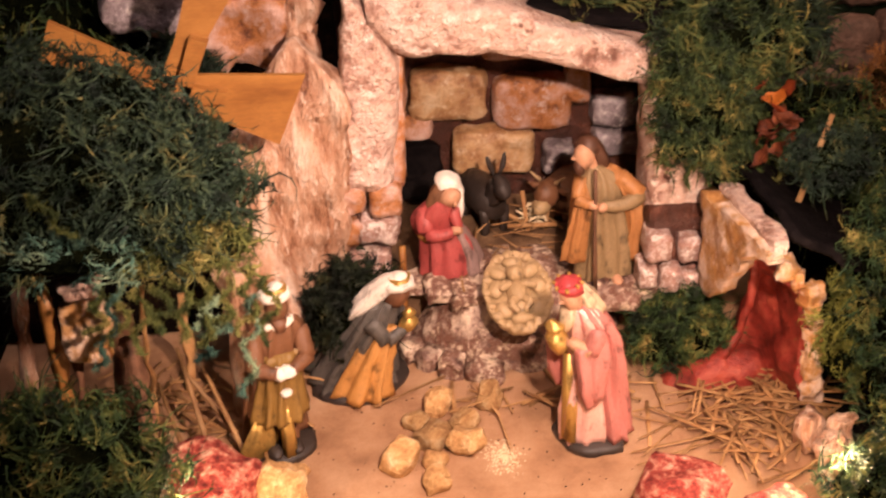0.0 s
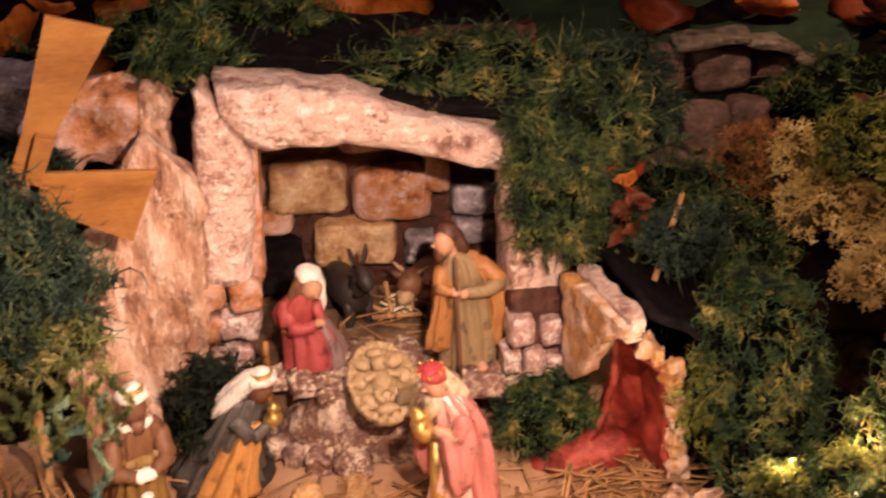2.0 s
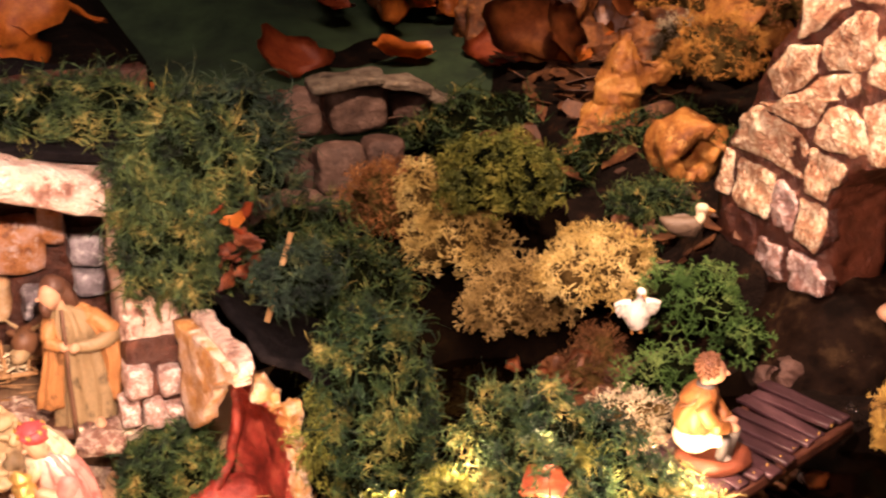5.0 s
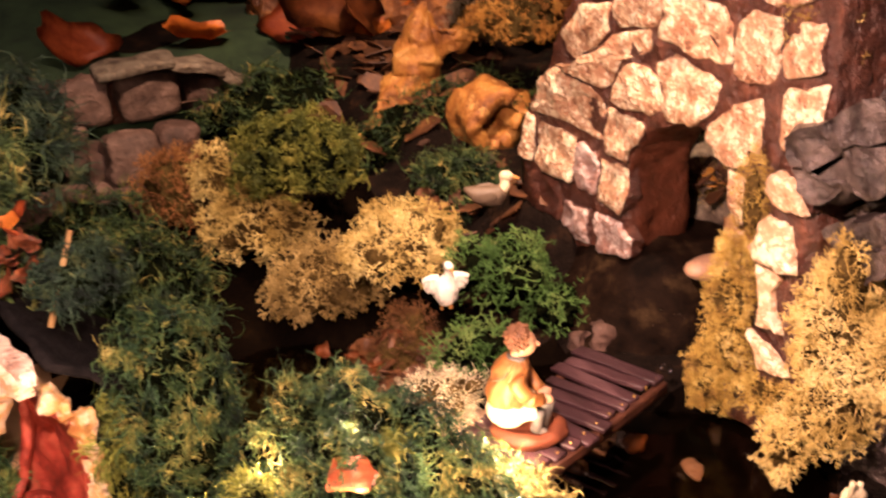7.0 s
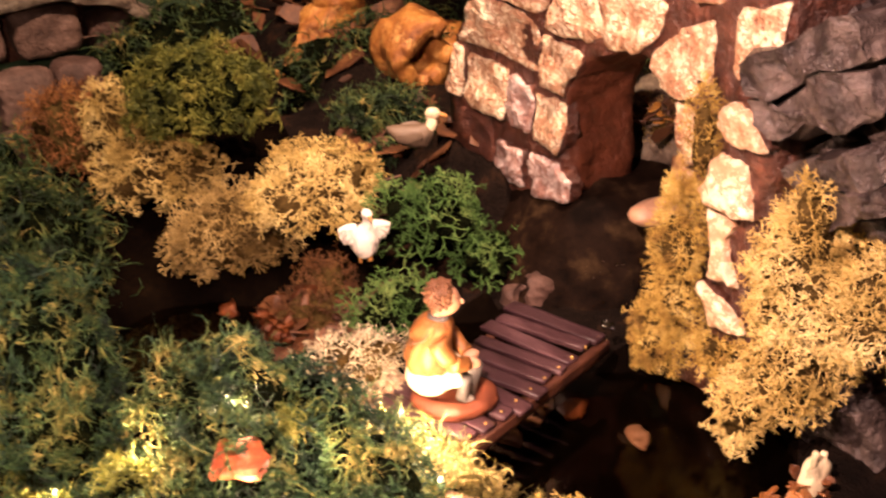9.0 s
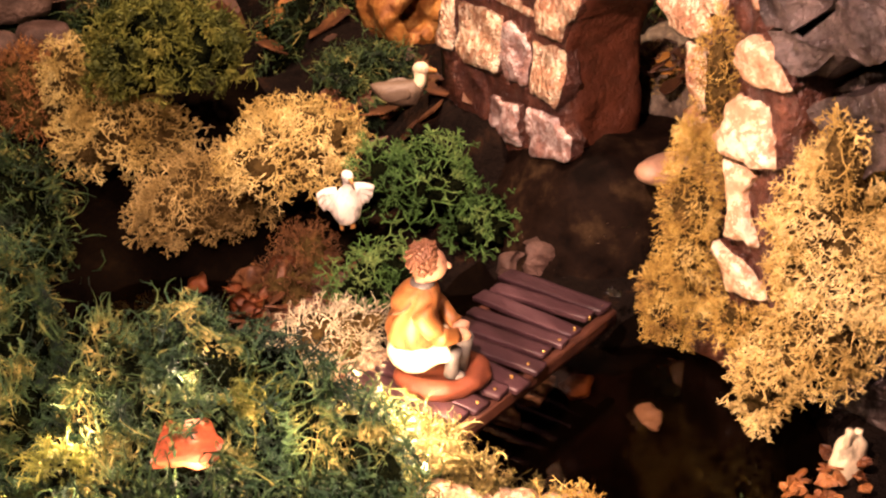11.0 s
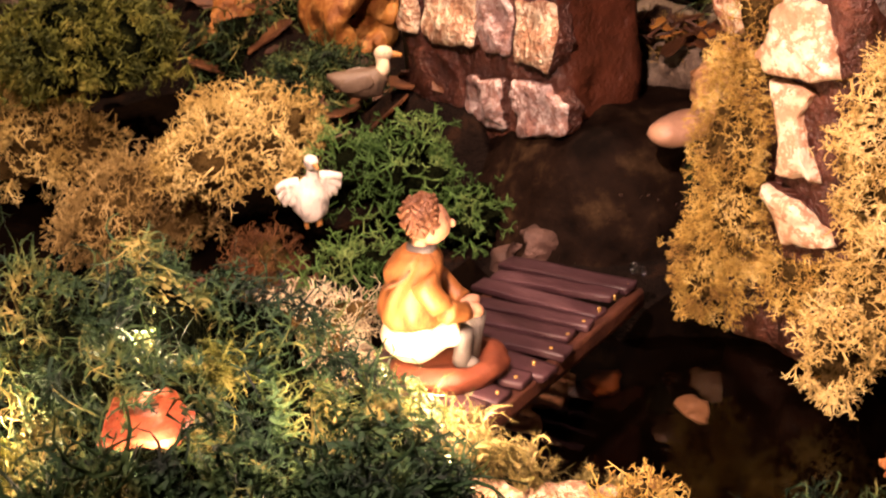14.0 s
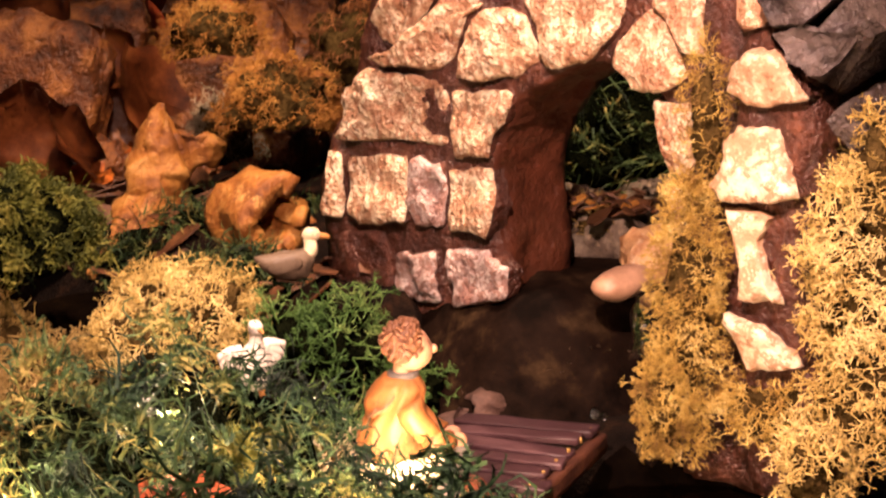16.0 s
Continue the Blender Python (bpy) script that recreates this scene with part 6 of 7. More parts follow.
def boy(bm):
    """Mats: shirt, trousers, skin, hair, grey pail, clay. Sits hunched, facing +x, hands on a pail between the knees."""
    ball(bm, (0.0116, 0.0118, 0.0088), pose(-0.0085, 0, 0.0150), 1, 20)
    loft(bm, [(0.0205, 0.0100, 0.0104, -0.0090, 0), (0.0220, 0.0106, 0.0111, -0.0094, 0), (0.0250, 0.0103, 0.0110, -0.0095, 0), (0.0300, 0.0095, 0.0108, -0.0088, 0), (0.0365, 0.0078, 0.0100, -0.0068, 0), (0.0410, 0.0062, 0.0086, -0.0050, 0), (0.0445, 0.0032, 0.0038, -0.0044, 0)], 54, 7, 0.055, mat=0, twist=0.10)
    # hood lying on the back, with its dark seam
    loft(bm, [(0.0330, 0.0034, 0.0070, -0.0140, 0), (0.0375, 0.0050, 0.0092, -0.0115, 0), (0.0415, 0.0050, 0.0080, -0.0085, 0), (0.0440, 0.0036, 0.0052, -0.0065, 0)], 26, 4, 0.05, mat=0)
    rod(bm, (-0.0175, -0.0060, 0.0340), (-0.0090, -0.0105, 0.0400), 0.0007, 0.0005, 6, 3, (0.0004, -0.0020, 0.0))
    loft(bm, [(0.0428, 0.0046, 0.0050, -0.0048, 0), (0.0440, 0.0048, 0.0052, -0.0046, 0), (0.0452, 0.0040, 0.0044, -0.0044, 0)], 20, mat=4)
    rod(bm, (-0.005, 0, 0.043), (-0.0040, 0, 0.0478), 0.0032, 0.0030, 10, 2)
    ball(bm, (0.0060, 0.0056, 0.0066), pose(-0.0015, 0, 0.0510), 2)
    ball(bm, (0.0064, 0.0066, 0.0064), pose(-0.0040, 0, 0.0534), 3)
    for k in range(110):
        a, b = 2.4 * k, 0.12 + 2.05 * k / 110
        x, y, z = math.cos(a) * math.sin(b), math.sin(a) * math.sin(b), math.cos(b)
        if x < 0.70:
            ball(bm, (0.0008, 0.0008, 0.0016), pose(-0.0038 + 0.0064 * x, 0.0065 * y, 0.0534 + 0.0064 * z, 50 * math.sin(k), 50 * math.cos(3 * k)), 3, 5)
    ball(bm, (0.0012, 0.0010, 0.0012), pose(0.0046, 0, 0.0505), 2, 6)
    for sy in (-1, 1):
        rod(bm, (-0.0055, sy * 0.0098, 0.0370), (0.0000, sy * 0.0116, 0.0275), 0.0044, 0.0040, 14, 0, (-0.0008, sy * 0.0008, 0))
        rod(bm, (0.0000, sy * 0.0116, 0.0275), (0.0072, sy * 0.0052, 0.0228), 0.0040, 0.0028, 14, 0, (0, 0, -0.0008))
        ball(bm, (0.0032, 0.0024, 0.0026), pose(0.0090, sy * 0.0036, 0.0222), 2, 10)
        rod(bm, (-0.0060, sy * 0.0064, 0.0150), (0.0045, sy * 0.0074, 0.0180), 0.0048, 0.0036, 12, 1)
        rod(bm, (0.0055, sy * 0.0078, 0.0180), (0.0045, sy * 0.0066, 0.0060), 0.0032, 0.0026, 12, 4)
        ball(bm, (0.0044, 0.0024, 0.0020), pose(0.0062, sy * 0.0064, 0.0064), 4, 8)
    loft(bm, [(0.0050, 0.0032, 0.0036, 0.0080, 0), (0.0120, 0.0038, 0.0044, 0.0084, 0), (0.0205, 0.0046, 0.0054, 0.0088, 0), (0.0207, 0.0036, 0.0044, 0.0088, 0), (0.0170, 0.0030, 0.0036, 0.0086, 0)], 20, mat=4)
    # clay base: a thick uneven ring round a shallow hollow
    loft(bm, [(-0.0005, 0.0160, 0.0144, 0.001, 0), (0.0014, 0.0182, 0.0160, 0.001, 0), (0.0040, 0.0186, 0.0164, 0.001, 0), (0.0062, 0.0166, 0.0146, 0.001, 0), (0.0066, 0.0132, 0.0114, 0.001, 0), (0.0050, 0.0100, 0.0086, 0.001, 0), (0.0044, 0.003, 0.003, 0.001, 0)], 44, 3, 0.03, mat=5)


figurine("seated boy in a yellow shirt on a clay base", boy, (0.3562, 0.4680, 0.0530), -30, 0.94, (P_SHIRT, P_CREAM, SKIN, P_BROWN, P_GREY, CLAY))


def goose(bm):
    """Stands upright with wings held out, facing the viewer. Mats: white, orange."""
    loft(bm, [(0.0015, 0.0052, 0.0056, 0, 0.001), (0.0050, 0.0072, 0.0078, 0, 0.001), (0.0110, 0.0068, 0.0072, 0, 0), (0.0160, 0.0048, 0.0050, 0, -0.001), (0.0195, 0.0030, 0.0032, 0.0003, -0.002)], 26, 5, 0.05)
    rod(bm, (0.0003, -0.002, 0.0180), (0.0012, -0.0035, 0.0250), 0.0030, 0.0024, 12, 0, (0.0008, 0.0006, 0))
    ball(bm, (0.0029, 0.0036, 0.0030), pose(0.0012, -0.0045, 0.0262))
    rod(bm, (0.0022, -0.0070, 0.0258), (0.0034, -0.0102, 0.0248), 0.0013, 0.0005, 8, 1)
    for sx, up in ((-1, 0.0), (1, 0.0012)):
        for k in range(4):
            a = math.radians(12 + 24 * k)
            tip = Vector((sx * (0.0052 + 0.0085 * math.cos(a * 0.8)), 0.001, 0.0165 + up - 0.0085 * math.sin(a)))
            rod(bm, (sx * 0.0038, 0.001, 0.0162 + up - 0.0012 * k), tip, 0.0030, 0.0017, 8, 0, (0, 0, 0.0012))
        rod(bm, (sx * 0.0025, -0.002, -0.002), (sx * 0.0025, -0.001, 0.003), 0.0012, 0.0012, 6, 1)
    ball(bm, (0.0040, 0.0040, 0.0016), pose(0, 0.0075, 0.0045, 30))


def duck(bm):
    """Mats: grey-tan body, white head, orange bill."""
    loft(bm, [(-0.0165, 0.0010, 0.0012, 0, 0.0115), (-0.0125, 0.0042, 0.0036, 0, 0.0098), (-0.0060, 0.0070, 0.0062, 0, 0.0078), (0.0010, 0.0078, 0.0074, 0, 0.0070), (0.0075, 0.0068, 0.0070, 0, 0.0076), (0.0115, 0.0036, 0.0042, 0, 0.0090), (0.0128, 0.001, 0.001, 0, 0.0096)], 26, m=pose(0, 0, 0, 90, 0, 0))
    for sx in (-1, 1):
        ball(bm, (0.0016, 0.0088, 0.0044), pose(sx * 0.0068, 0.0030, 0.0088, -8, 0, sx * 6))
    rod(bm, (0, -0.0090, 0.0105), (0, -0.0108, 0.0195), 0.0040, 0.0030, 14, 1, (0, -0.0012, 0))
    ball(bm, (0.0038, 0.0044, 0.0040), pose(0, -0.0118, 0.0208), 1)
    rod(bm, (0, -0.0150, 0.0202), (0, -0.0198, 0.0186), 0.0018, 0.0010, 8, 2)


figurine("small white goose with spread wings", goose, (0.3785, 0.5880, 0.0600), -20, 0.92, (P_WHITE, P_ORANGE), "bird figurine")
figurine("small grey duck with a white head", duck, (0.439, 0.648, 0.081), 62, 0.88, (P_DUCK, P_CREAM, P_ORANGE), "bird figurine")


# ---- small things on the sand ----
def lumps():
    rng = random.Random(4)
    for i, (x, y, w) in enumerate(((0.018, 0.581, 0.014), (-0.008, 0.580, 0.014), (-0.020, 0.565, 0.012), (-0.012, 0.551, 0.016), (0.004, 0.563, 0.013), (0.004, 0.545, 0.016), (-0.029, 0.535, 0.017), (-0.011, 0.533, 0.012), (-0.011, 0.517, 0.013))):
        ob = stone("bread_lump", (w * 1.08, w * 0.85, w * 0.72), pose(x, y, w * 0.33, rng.uniform(-20, 20), rng.uniform(-20, 20), rng.uniform(0, 180)), BREAD, None, 200 + i, 4, 0.0022, 110, 0.7)
        tagged(ob, "crumbly yellow lump like bread lying on the sand", "bread", "lumps on the sand")


lumps()


def straw(label, place, spread, count, lift, seed, long=0.03, thick=0.0009):
    rng = random.Random(seed)
    top = holder("straw_heap", label, "straw")
    for i in range(count):
        x, y = place[0] + rng.gauss(0, spread[0]), place[1] + rng.gauss(0, spread[1])
        l, a = long * rng.uniform(0.4, 1.3), rng.uniform(0, math.pi)
        z = max(0, height(x, y)) + place[2] + rng.uniform(0.0006, lift)
        dz = rng.uniform(-0.3, 0.3) * lift
        bm = bmesh.new()
        d = Vector((math.cos(a) * l / 2, math.sin(a) * l / 2, dz))
        c = Vector((x, y, z + abs(dz)))
        block(bm, (2 * d.length, thick * rng.uniform(0.8, 2.4), thick * 0.5), Matrix.Translation(c) @ d.to_track_quat("X", "Z").to_matrix().to_4x4(), 2, 0.0003, 60, i, 0.0)
        part("stalk", bm, STRAW, top)
    return top


straw("scattered straw before the red cave", (0.146, 0.556, 0), (0.020, 0.022), 120, 0.007, 1, 0.04)
straw("straw stalks along the stable step", (0.045, 0.578, 0), (0.040, 0.006), 26, 0.005, 2, 0.035)
straw("straw beside the hut", (-0.140, 0.590, 0), (0.028, 0.028), 60, 0.008, 3, 0.03)
straw("straw behind the kneeling king", (-0.065, 0.640, 0.01), (0.020, 0.012), 26, 0.008, 4, 0.025)
straw("straw strewn inside the stable", (0.045, 0.685, 0.041), (0.035, 0.02), 34, 0.004, 5, 0.02, 0.0006)


def hay_crib():
    top = holder("hay_crib", "little stick crib holding pale straw", "crib")
    for a, b in (((0.050, 0.690, 0.041), (0.048, 0.700, 0.062)), ((0.038, 0.688, 0.046), (0.066, 0.684, 0.047)), ((0.034, 0.700, 0.050), (0.052, 0.690, 0.044)), ((0.060, 0.690, 0.041), (0.064, 0.700, 0.060))):
        bm = bmesh.new()
        rod(bm, a, b, 0.0014)
        part("stick", bm, STRAW, top)
    rng = random.Random(9)
    for i in range(26):
        bm = bmesh.new()
        c = Vector((0.057 + rng.gauss(0, 0.004), 0.694 + rng.gauss(0, 0.004), 0.052 + rng.gauss(0, 0.003)))
        d = Vector((rng.gauss(0, 1), rng.gauss(0, 1), rng.gauss(0, 0.6))).normalized() * 0.005
        rod(bm, c - d, c + d, 0.0007, None, 5)
        part("straw_stalk", bm, P_CREAM, top)


hay_crib()


def stake(label, a, b, r, mat=WOOD):
    bm = bmesh.new()
    rod(bm, a, b, r, r * 0.85, 8)
    return tagged(part("stake", bm, mat), label, "stick")


stake("orange wooden peg by the stable door", (-0.024, 0.640, 0.02), (-0.022, 0.646, 0.062), 0.0022)
stake("split twig leaning over the black roof", (0.172, 0.575, 0.11), (0.190, 0.590, 0.148), 0.0016, STRAW)


# ---- gabled shed and red cave ----
def shed():
    top = holder("gabled_shed", "orange bark shed wall with a pale rafter and black roof", "shed")
    # a wall of bark that runs from the stable post towards the viewer
    bm = bmesh.new()
    a, b = Vector((0.1400, 0.608, 0)), Vector((0.1535, 0.530, 0))
    n, m_ = 24, 20
    rows = []
    for j in range(m_ + 1):
        t = j / m_
        row = []
        for k in range(n + 1):
            u = k / n
            low = 0.044 + 0.060 * smooth(0.0, 0.95, u)
            p = a.lerp(b, u)
            p.z = low + (0.1035 + 0.010 * u - low) * t
            row.append(bm.verts.new(p + wobble(p, 0.0016, 90, 6) + wobble(p, 0.0010, 260, 6)))
        rows.append(row)
    for p, q in zip(rows, rows[1:]):
        for k in range(n):
            bm.faces.new((p[k], p[k + 1], q[k + 1], q[k]))
    bmesh.ops.recalc_face_normals(bm, faces=bm.faces)
    bmesh.ops.solidify(bm, geom=bm.faces[:], thickness=0.008)
    part("gable", bm, BARK_PALE, top)
    mid = Vector((0.1485, 0.567, 0.1080))
    way = Vector((0.0080, -0.080, 0.010))
    stone("rafter", (way.length * 1.0, 0.009, 0.008), Matrix.Translation(mid) @ way.to_track_quat("X", "Z").to_matrix().to_4x4(), STONE_PINK, top, 8, 8, 0.0024, 100, 0.3)
    stone("roof", (0.070, 0.090, 0.006), pose(0.187, 0.588, 0.092, 0, 32, 6), ROOF_BLACK, top, 9, 6, 0.003, 70, 0.2)


shed()


def cave():
    """A red scoop: narrow at the peak, spreading to the floor, with a pale rim down its outer edge."""
    top = holder("red_cave", "red-painted plaster cave with a pale bark rim", "cave")

    def edge(table, s):
        return float(np.interp(s, [t[0] for t in table], [t[1] for t in table]))

    left = ((0, 0.120), (0.15, 0.136), (0.35, 0.1475), (0.6, 0.152), (1, 0.1585))
    right = ((0, 0.180), (0.25, 0.1765), (0.6, 0.1765), (0.85, 0.1740), (1, 0.1610))
    n, m_ = 40, 36
    bm = bmesh.new()
    rows = []
    for j in range(m_ + 1):
        s = j / m_
        row = []
        for k in range(n + 1):
            u = k / n
            x = edge(left, s) * (1 - u) + edge(right, s) * u
            y = 0.586 * (1 - u) + 0.556 * u + (0.036 * (1 - s ** 3) + 0.003) * math.sin(math.pi * u) ** 0.8
            p = Vector((x, y, 0.084 * s - 0.001))
            row.append(bm.verts.new(p + wobble(p, 0.0035, 60, 2) + wobble(p, 0.0012, 190, 2)))
        rows.append(row)
    for a, b in zip(rows, rows[1:]):
        for k in range(n):
            bm.faces.new((a[k], a[k + 1], b[k + 1], b[k]))
    bmesh.ops.recalc_face_normals(bm, faces=bm.faces)
    bmesh.ops.solidify(bm, geom=bm.faces[:], thickness=0.004)
    part("lining", bm, RED_PAINT, top)
    rng = random.Random(44)
    for i in range(11):
        s = 1.02 - i / 11
        stone("rim_piece", (rng.uniform(0.005, 0.009), 0.009, rng.uniform(0.008, 0.014)), pose(edge(right, min(1, s)) + 0.0015, 0.555, max(0.005, 0.084 * s), rng.uniform(-25, 25), rng.uniform(-18, 18), rng.uniform(-40, 40)), BARK_PALE, top, 300 + i, 5, 0.0030, 120, 0.35)
    bm = bmesh.new()
    loft(bm, [(-0.002, 0.030, 0.014, 0, 0), (0.006, 0.027, 0.012, 0.002, 0), (0.012, 0.018, 0.008, 0.008, 0.002), (0.016, 0.006, 0.003, 0.012, 0.003)], 32, 5, 0.08, m=pose(0.139, 0.590, 0))
    for v in bm.verts:
        v.co += wobble(v.co, 0.003, 70, 4)
    part("sill", bm, RED_PAINT, top)


cave()


def rocks(name, label, category, mat, items, seed, group=""):
    for i, (x, y, z, w, d, h) in enumerate(items):
        rng = random.Random(seed + i)
        ob = stone(name, (w, d, h), pose(x, y, z, rng.uniform(-15, 15), rng.uniform(-15, 15), rng.uniform(0, 180)), mat, None, seed + i, 5 if max(w, d, h) < 0.05 else 11, 0.0045 if max(w, d, h) < 0.05 else 0.20 * min(w, d, h), 80 if max(w, d, h) < 0.05 else 3.4 / max(w, d, h), 0.55)
        tagged(ob, label, category, group)


rocks("red_rock", "lumpy red-painted rock at the edge of the sand", "rock", RED_CRUMB, ((-0.120, 0.513, 0.013, 0.046, 0.036, 0.036), (0.101, 0.485, 0.011, 0.038, 0.028, 0.026), (0.142, 0.462, 0.010, 0.03, 0.026, 0.026)), 400)
rocks("pale_rock", "pale bark-like rock at the edge of the straw", "rock", BARK, ((0.172, 0.526, 0.010, 0.013, 0.012, 0.024), (0.176, 0.508, 0.009, 0.014, 0.012, 0.022), (0.184, 0.518, 0.016, 0.011, 0.010, 0.020)), 430)
rocks("yellow_rock", "lumpy yellow ochre rock at the edge of the sand", "rock", BREAD, ((-0.085, 0.511, 0.010, 0.022, 0.022, 0.022),), 410)
rocks("bank_rock", "pinkish rock edging the pool", "rock", STONE, ((0.322, 0.398, 0.042, 0.028, 0.022, 0.032), (0.338, 0.394, 0.038, 0.026, 0.018, 0.030), (0.356, 0.390, 0.034, 0.024, 0.018, 0.026), (0.380, 0.372, 0.026, 0.034, 0.02, 0.020), (0.345, 0.500, 0.035, 0.03, 0.02, 0.03)), 420)
rocks("pebble", "smooth pale ochre pebble under the shallow water", "pebble", CLAY_PALE, ((0.390, 0.480, 0.014, 0.019, 0.012, 0.011), (0.407, 0.488, 0.013, 0.017, 0.013, 0.012), (0.438, 0.450, 0.006, 0.012, 0.008, 0.006)), 440, "pebbles in the pool")
rocks("wet_stone", "wet rust-brown stone at the waterside", "stone", STONE_DARK, ((0.4485, 0.545, 0.042, 0.018, 0.015, 0.016), (0.441, 0.551, 0.036, 0.014, 0.012, 0.012)), 455)
rocks("stream_stone", "wet brown stone in the stream bed", "stone", STONE_TAN, ((0.53, 0.525, 0.09, 0.03, 0.02, 0.016), (0.54, 0.50, 0.092, 0.02, 0.02, 0.016)), 460, "stones in the stream")
bm = bmesh.new()
ball(bm, (0.013, 0.008, 0.006), pose(0.489, 0.508, 0.088, 0, 0, -15), 0, 26)
for v in bm.verts:
    v.co += wobble(v.co, 0.0018, 70, 2)
tagged(part("smooth_stone", bm, CLAY_PALE), "smooth pinkish tan stone at the edge of the stream", "stone")
def slates():
    rng = random.Random(12)
    for i, (x, y, z, w, d, h) in enumerate(((0.485, 0.394, 0.196, 0.070, 0.076, 0.034), (0.500, 0.378, 0.164, 0.070, 0.060, 0.022), (0.508, 0.366, 0.140, 0.070, 0.060, 0.022), (0.505, 0.345, 0.186, 0.070, 0.070, 0.026), (0.508, 0.424, 0.168, 0.060, 0.036, 0.012), (0.515, 0.412, 0.154, 0.060, 0.034, 0.012), (0.520, 0.430, 0.206, 0.070, 0.036, 0.016), (0.528, 0.404, 0.192, 0.070, 0.040, 0.014), (0.530, 0.396, 0.172, 0.060, 0.036, 0.013), (0.535, 0.388, 0.146, 0.066, 0.042, 0.018), (0.525, 0.398, 0.124, 0.07, 0.045, 0.018), (0.525, 0.395, 0.095, 0.07, 0.06, 0.05), (0.52, 0.40, 0.05, 0.08, 0.08, 0.06), (0.545, 0.375, 0.215, 0.08, 0.05, 0.018))):
        m = pose(x, y, z, rng.uniform(-36, -26), rng.uniform(-14, 2), rng.uniform(-12, 12))
        n = rng.randint(5, 7)
        outline = []
        for k in range(n):
            a = 2 * math.pi * (k + rng.uniform(-0.25, 0.25)) / n
            outline.append((w / 2 * 1.1 * math.copysign(abs(math.cos(a)) ** 0.6, math.cos(a)), d / 2 * 1.1 * math.copysign(abs(math.sin(a)) ** 0.6, math.sin(a))))
        bm = bmesh.new()
        layers = 2
        for j in range(layers):
            lo, hi = -h / 2 + h * j / layers, -h / 2 + h * (j + 0.93) / layers
            sx, sy = rng.uniform(-0.003, 0.003), rng.uniform(-0.003, 0.003)
            g = rng.uniform(0.90, 1.03)
            slab(bm, [(px * g + sx, py * g + sy) for px, py in outline], hi - lo, pose(0, 0, (lo + hi) / 2) @ Matrix.Rotation(radians(90), 4, "X"))
        bmesh.ops.subdivide_edges(bm, edges=[e for e in bm.edges if e.calc_length() > 0.008], cuts=9, use_grid_fill=True)
        bmesh.ops.triangulate(bm, faces=bm.faces[:])
        for v in bm.verts:
            v.co = m @ (v.co + wobble(v.co, 0.006, 42, i) + wobble(v.co, 0.0035, 110, i) + wobble(v.co, 0.001, 300, i))
        bmesh.ops.recalc_face_normals(bm, faces=bm.faces)
        tagged(part("slate_rock", bm, SLATE, smooth=False), "flat grey layered slate stacked beside the bridge", "rock", "stacked slates")


slates()


def droplets():
    """Beads of clear resin, added to give the stream its glints."""
    m = bpy.data.materials.new("clear_resin")
    m.use_nodes = True
    b = m.node_tree.nodes["Principled BSDF"]
    b.inputs["Base Color"].default_value = rgb((0.95, 0.95, 0.95))
    b.inputs["Roughness"].default_value = 0.04
    b.inputs["IOR"].default_value = 1.5
    b.inputs["Transmission Weight"].default_value = 1.0
    rng = random.Random(77)
    for i in range(14):
        x = rng.uniform(0.438, 0.470)
        y = 0.545 - 1.6 * (x - 0.438) + rng.uniform(-0.022, 0.012)
        z = 0.010 + 0.074 * smooth(0.405, 0.485, x)
        r = rng.uniform(0.0003, 0.0008)
        bm = bmesh.new()
        ball(bm, (r, r, r * 0.8), pose(x, y, z + r * 0.4), 0, 8)
        tagged(part("resin_bead", bm, m), "bead of clear resin added for a glint on the stream", "droplet", "resin beads on the stream")
    for i in range(5):
        bm = bmesh.new()
        ball(bm, (0.0016, 0.0012, 0.0010), pose(0.444 + 0.002 * math.sin(9 * i), 0.482 + 0.0016 * math.cos(7 * i), 0.054 + 0.0012 * (i % 3), 20 * i, 33 * i, 50 * i), 0, 7)
        tagged(part("resin_bead", bm, m), "clear resin flake at the end of the jetty", "droplet", "resin beads on the stream")
    # a clear film that runs off the smooth stone into the stream
    bm = bmesh.new()
    rows = []
    for j in range(13):
        t = j / 12
        row = []
        for k in range(9):
            u = k / 8
            p = Vector((0.476 - 0.006 * t, 0.482 + 0.010 * u, 0.090 - 0.022 * t))
            row.append(bm.verts.new(p + wobble(p, 0.003, 120, 6)))
        rows.append(row)
    for a, b in zip(rows, rows[1:]):
        for k in range(8):
            bm.faces.new((a[k], a[k + 1], b[k + 1], b[k]))
    bmesh.ops.solidify(bm, geom=bm.faces[:], thickness=0.0008)
    tagged(part("resin_film", bm, m), "clear resin film running off the smooth stone", "water")


droplets()
rocks("orange_rock", "rust orange scrap of bark on the slope", "bark", SCRAP, ((0.335, 0.602, 0.034, 0.014, 0.010, 0.018), (0.348, 0.592, 0.034, 0.010, 0.008, 0.016), (0.360, 0.575, 0.034, 0.010, 0.008, 0.014), (0.500, 0.745, 0.055, 0.024, 0.020, 0.016), (0.48, 0.80, 0.05, 0.03, 0.02, 0.02)), 500)


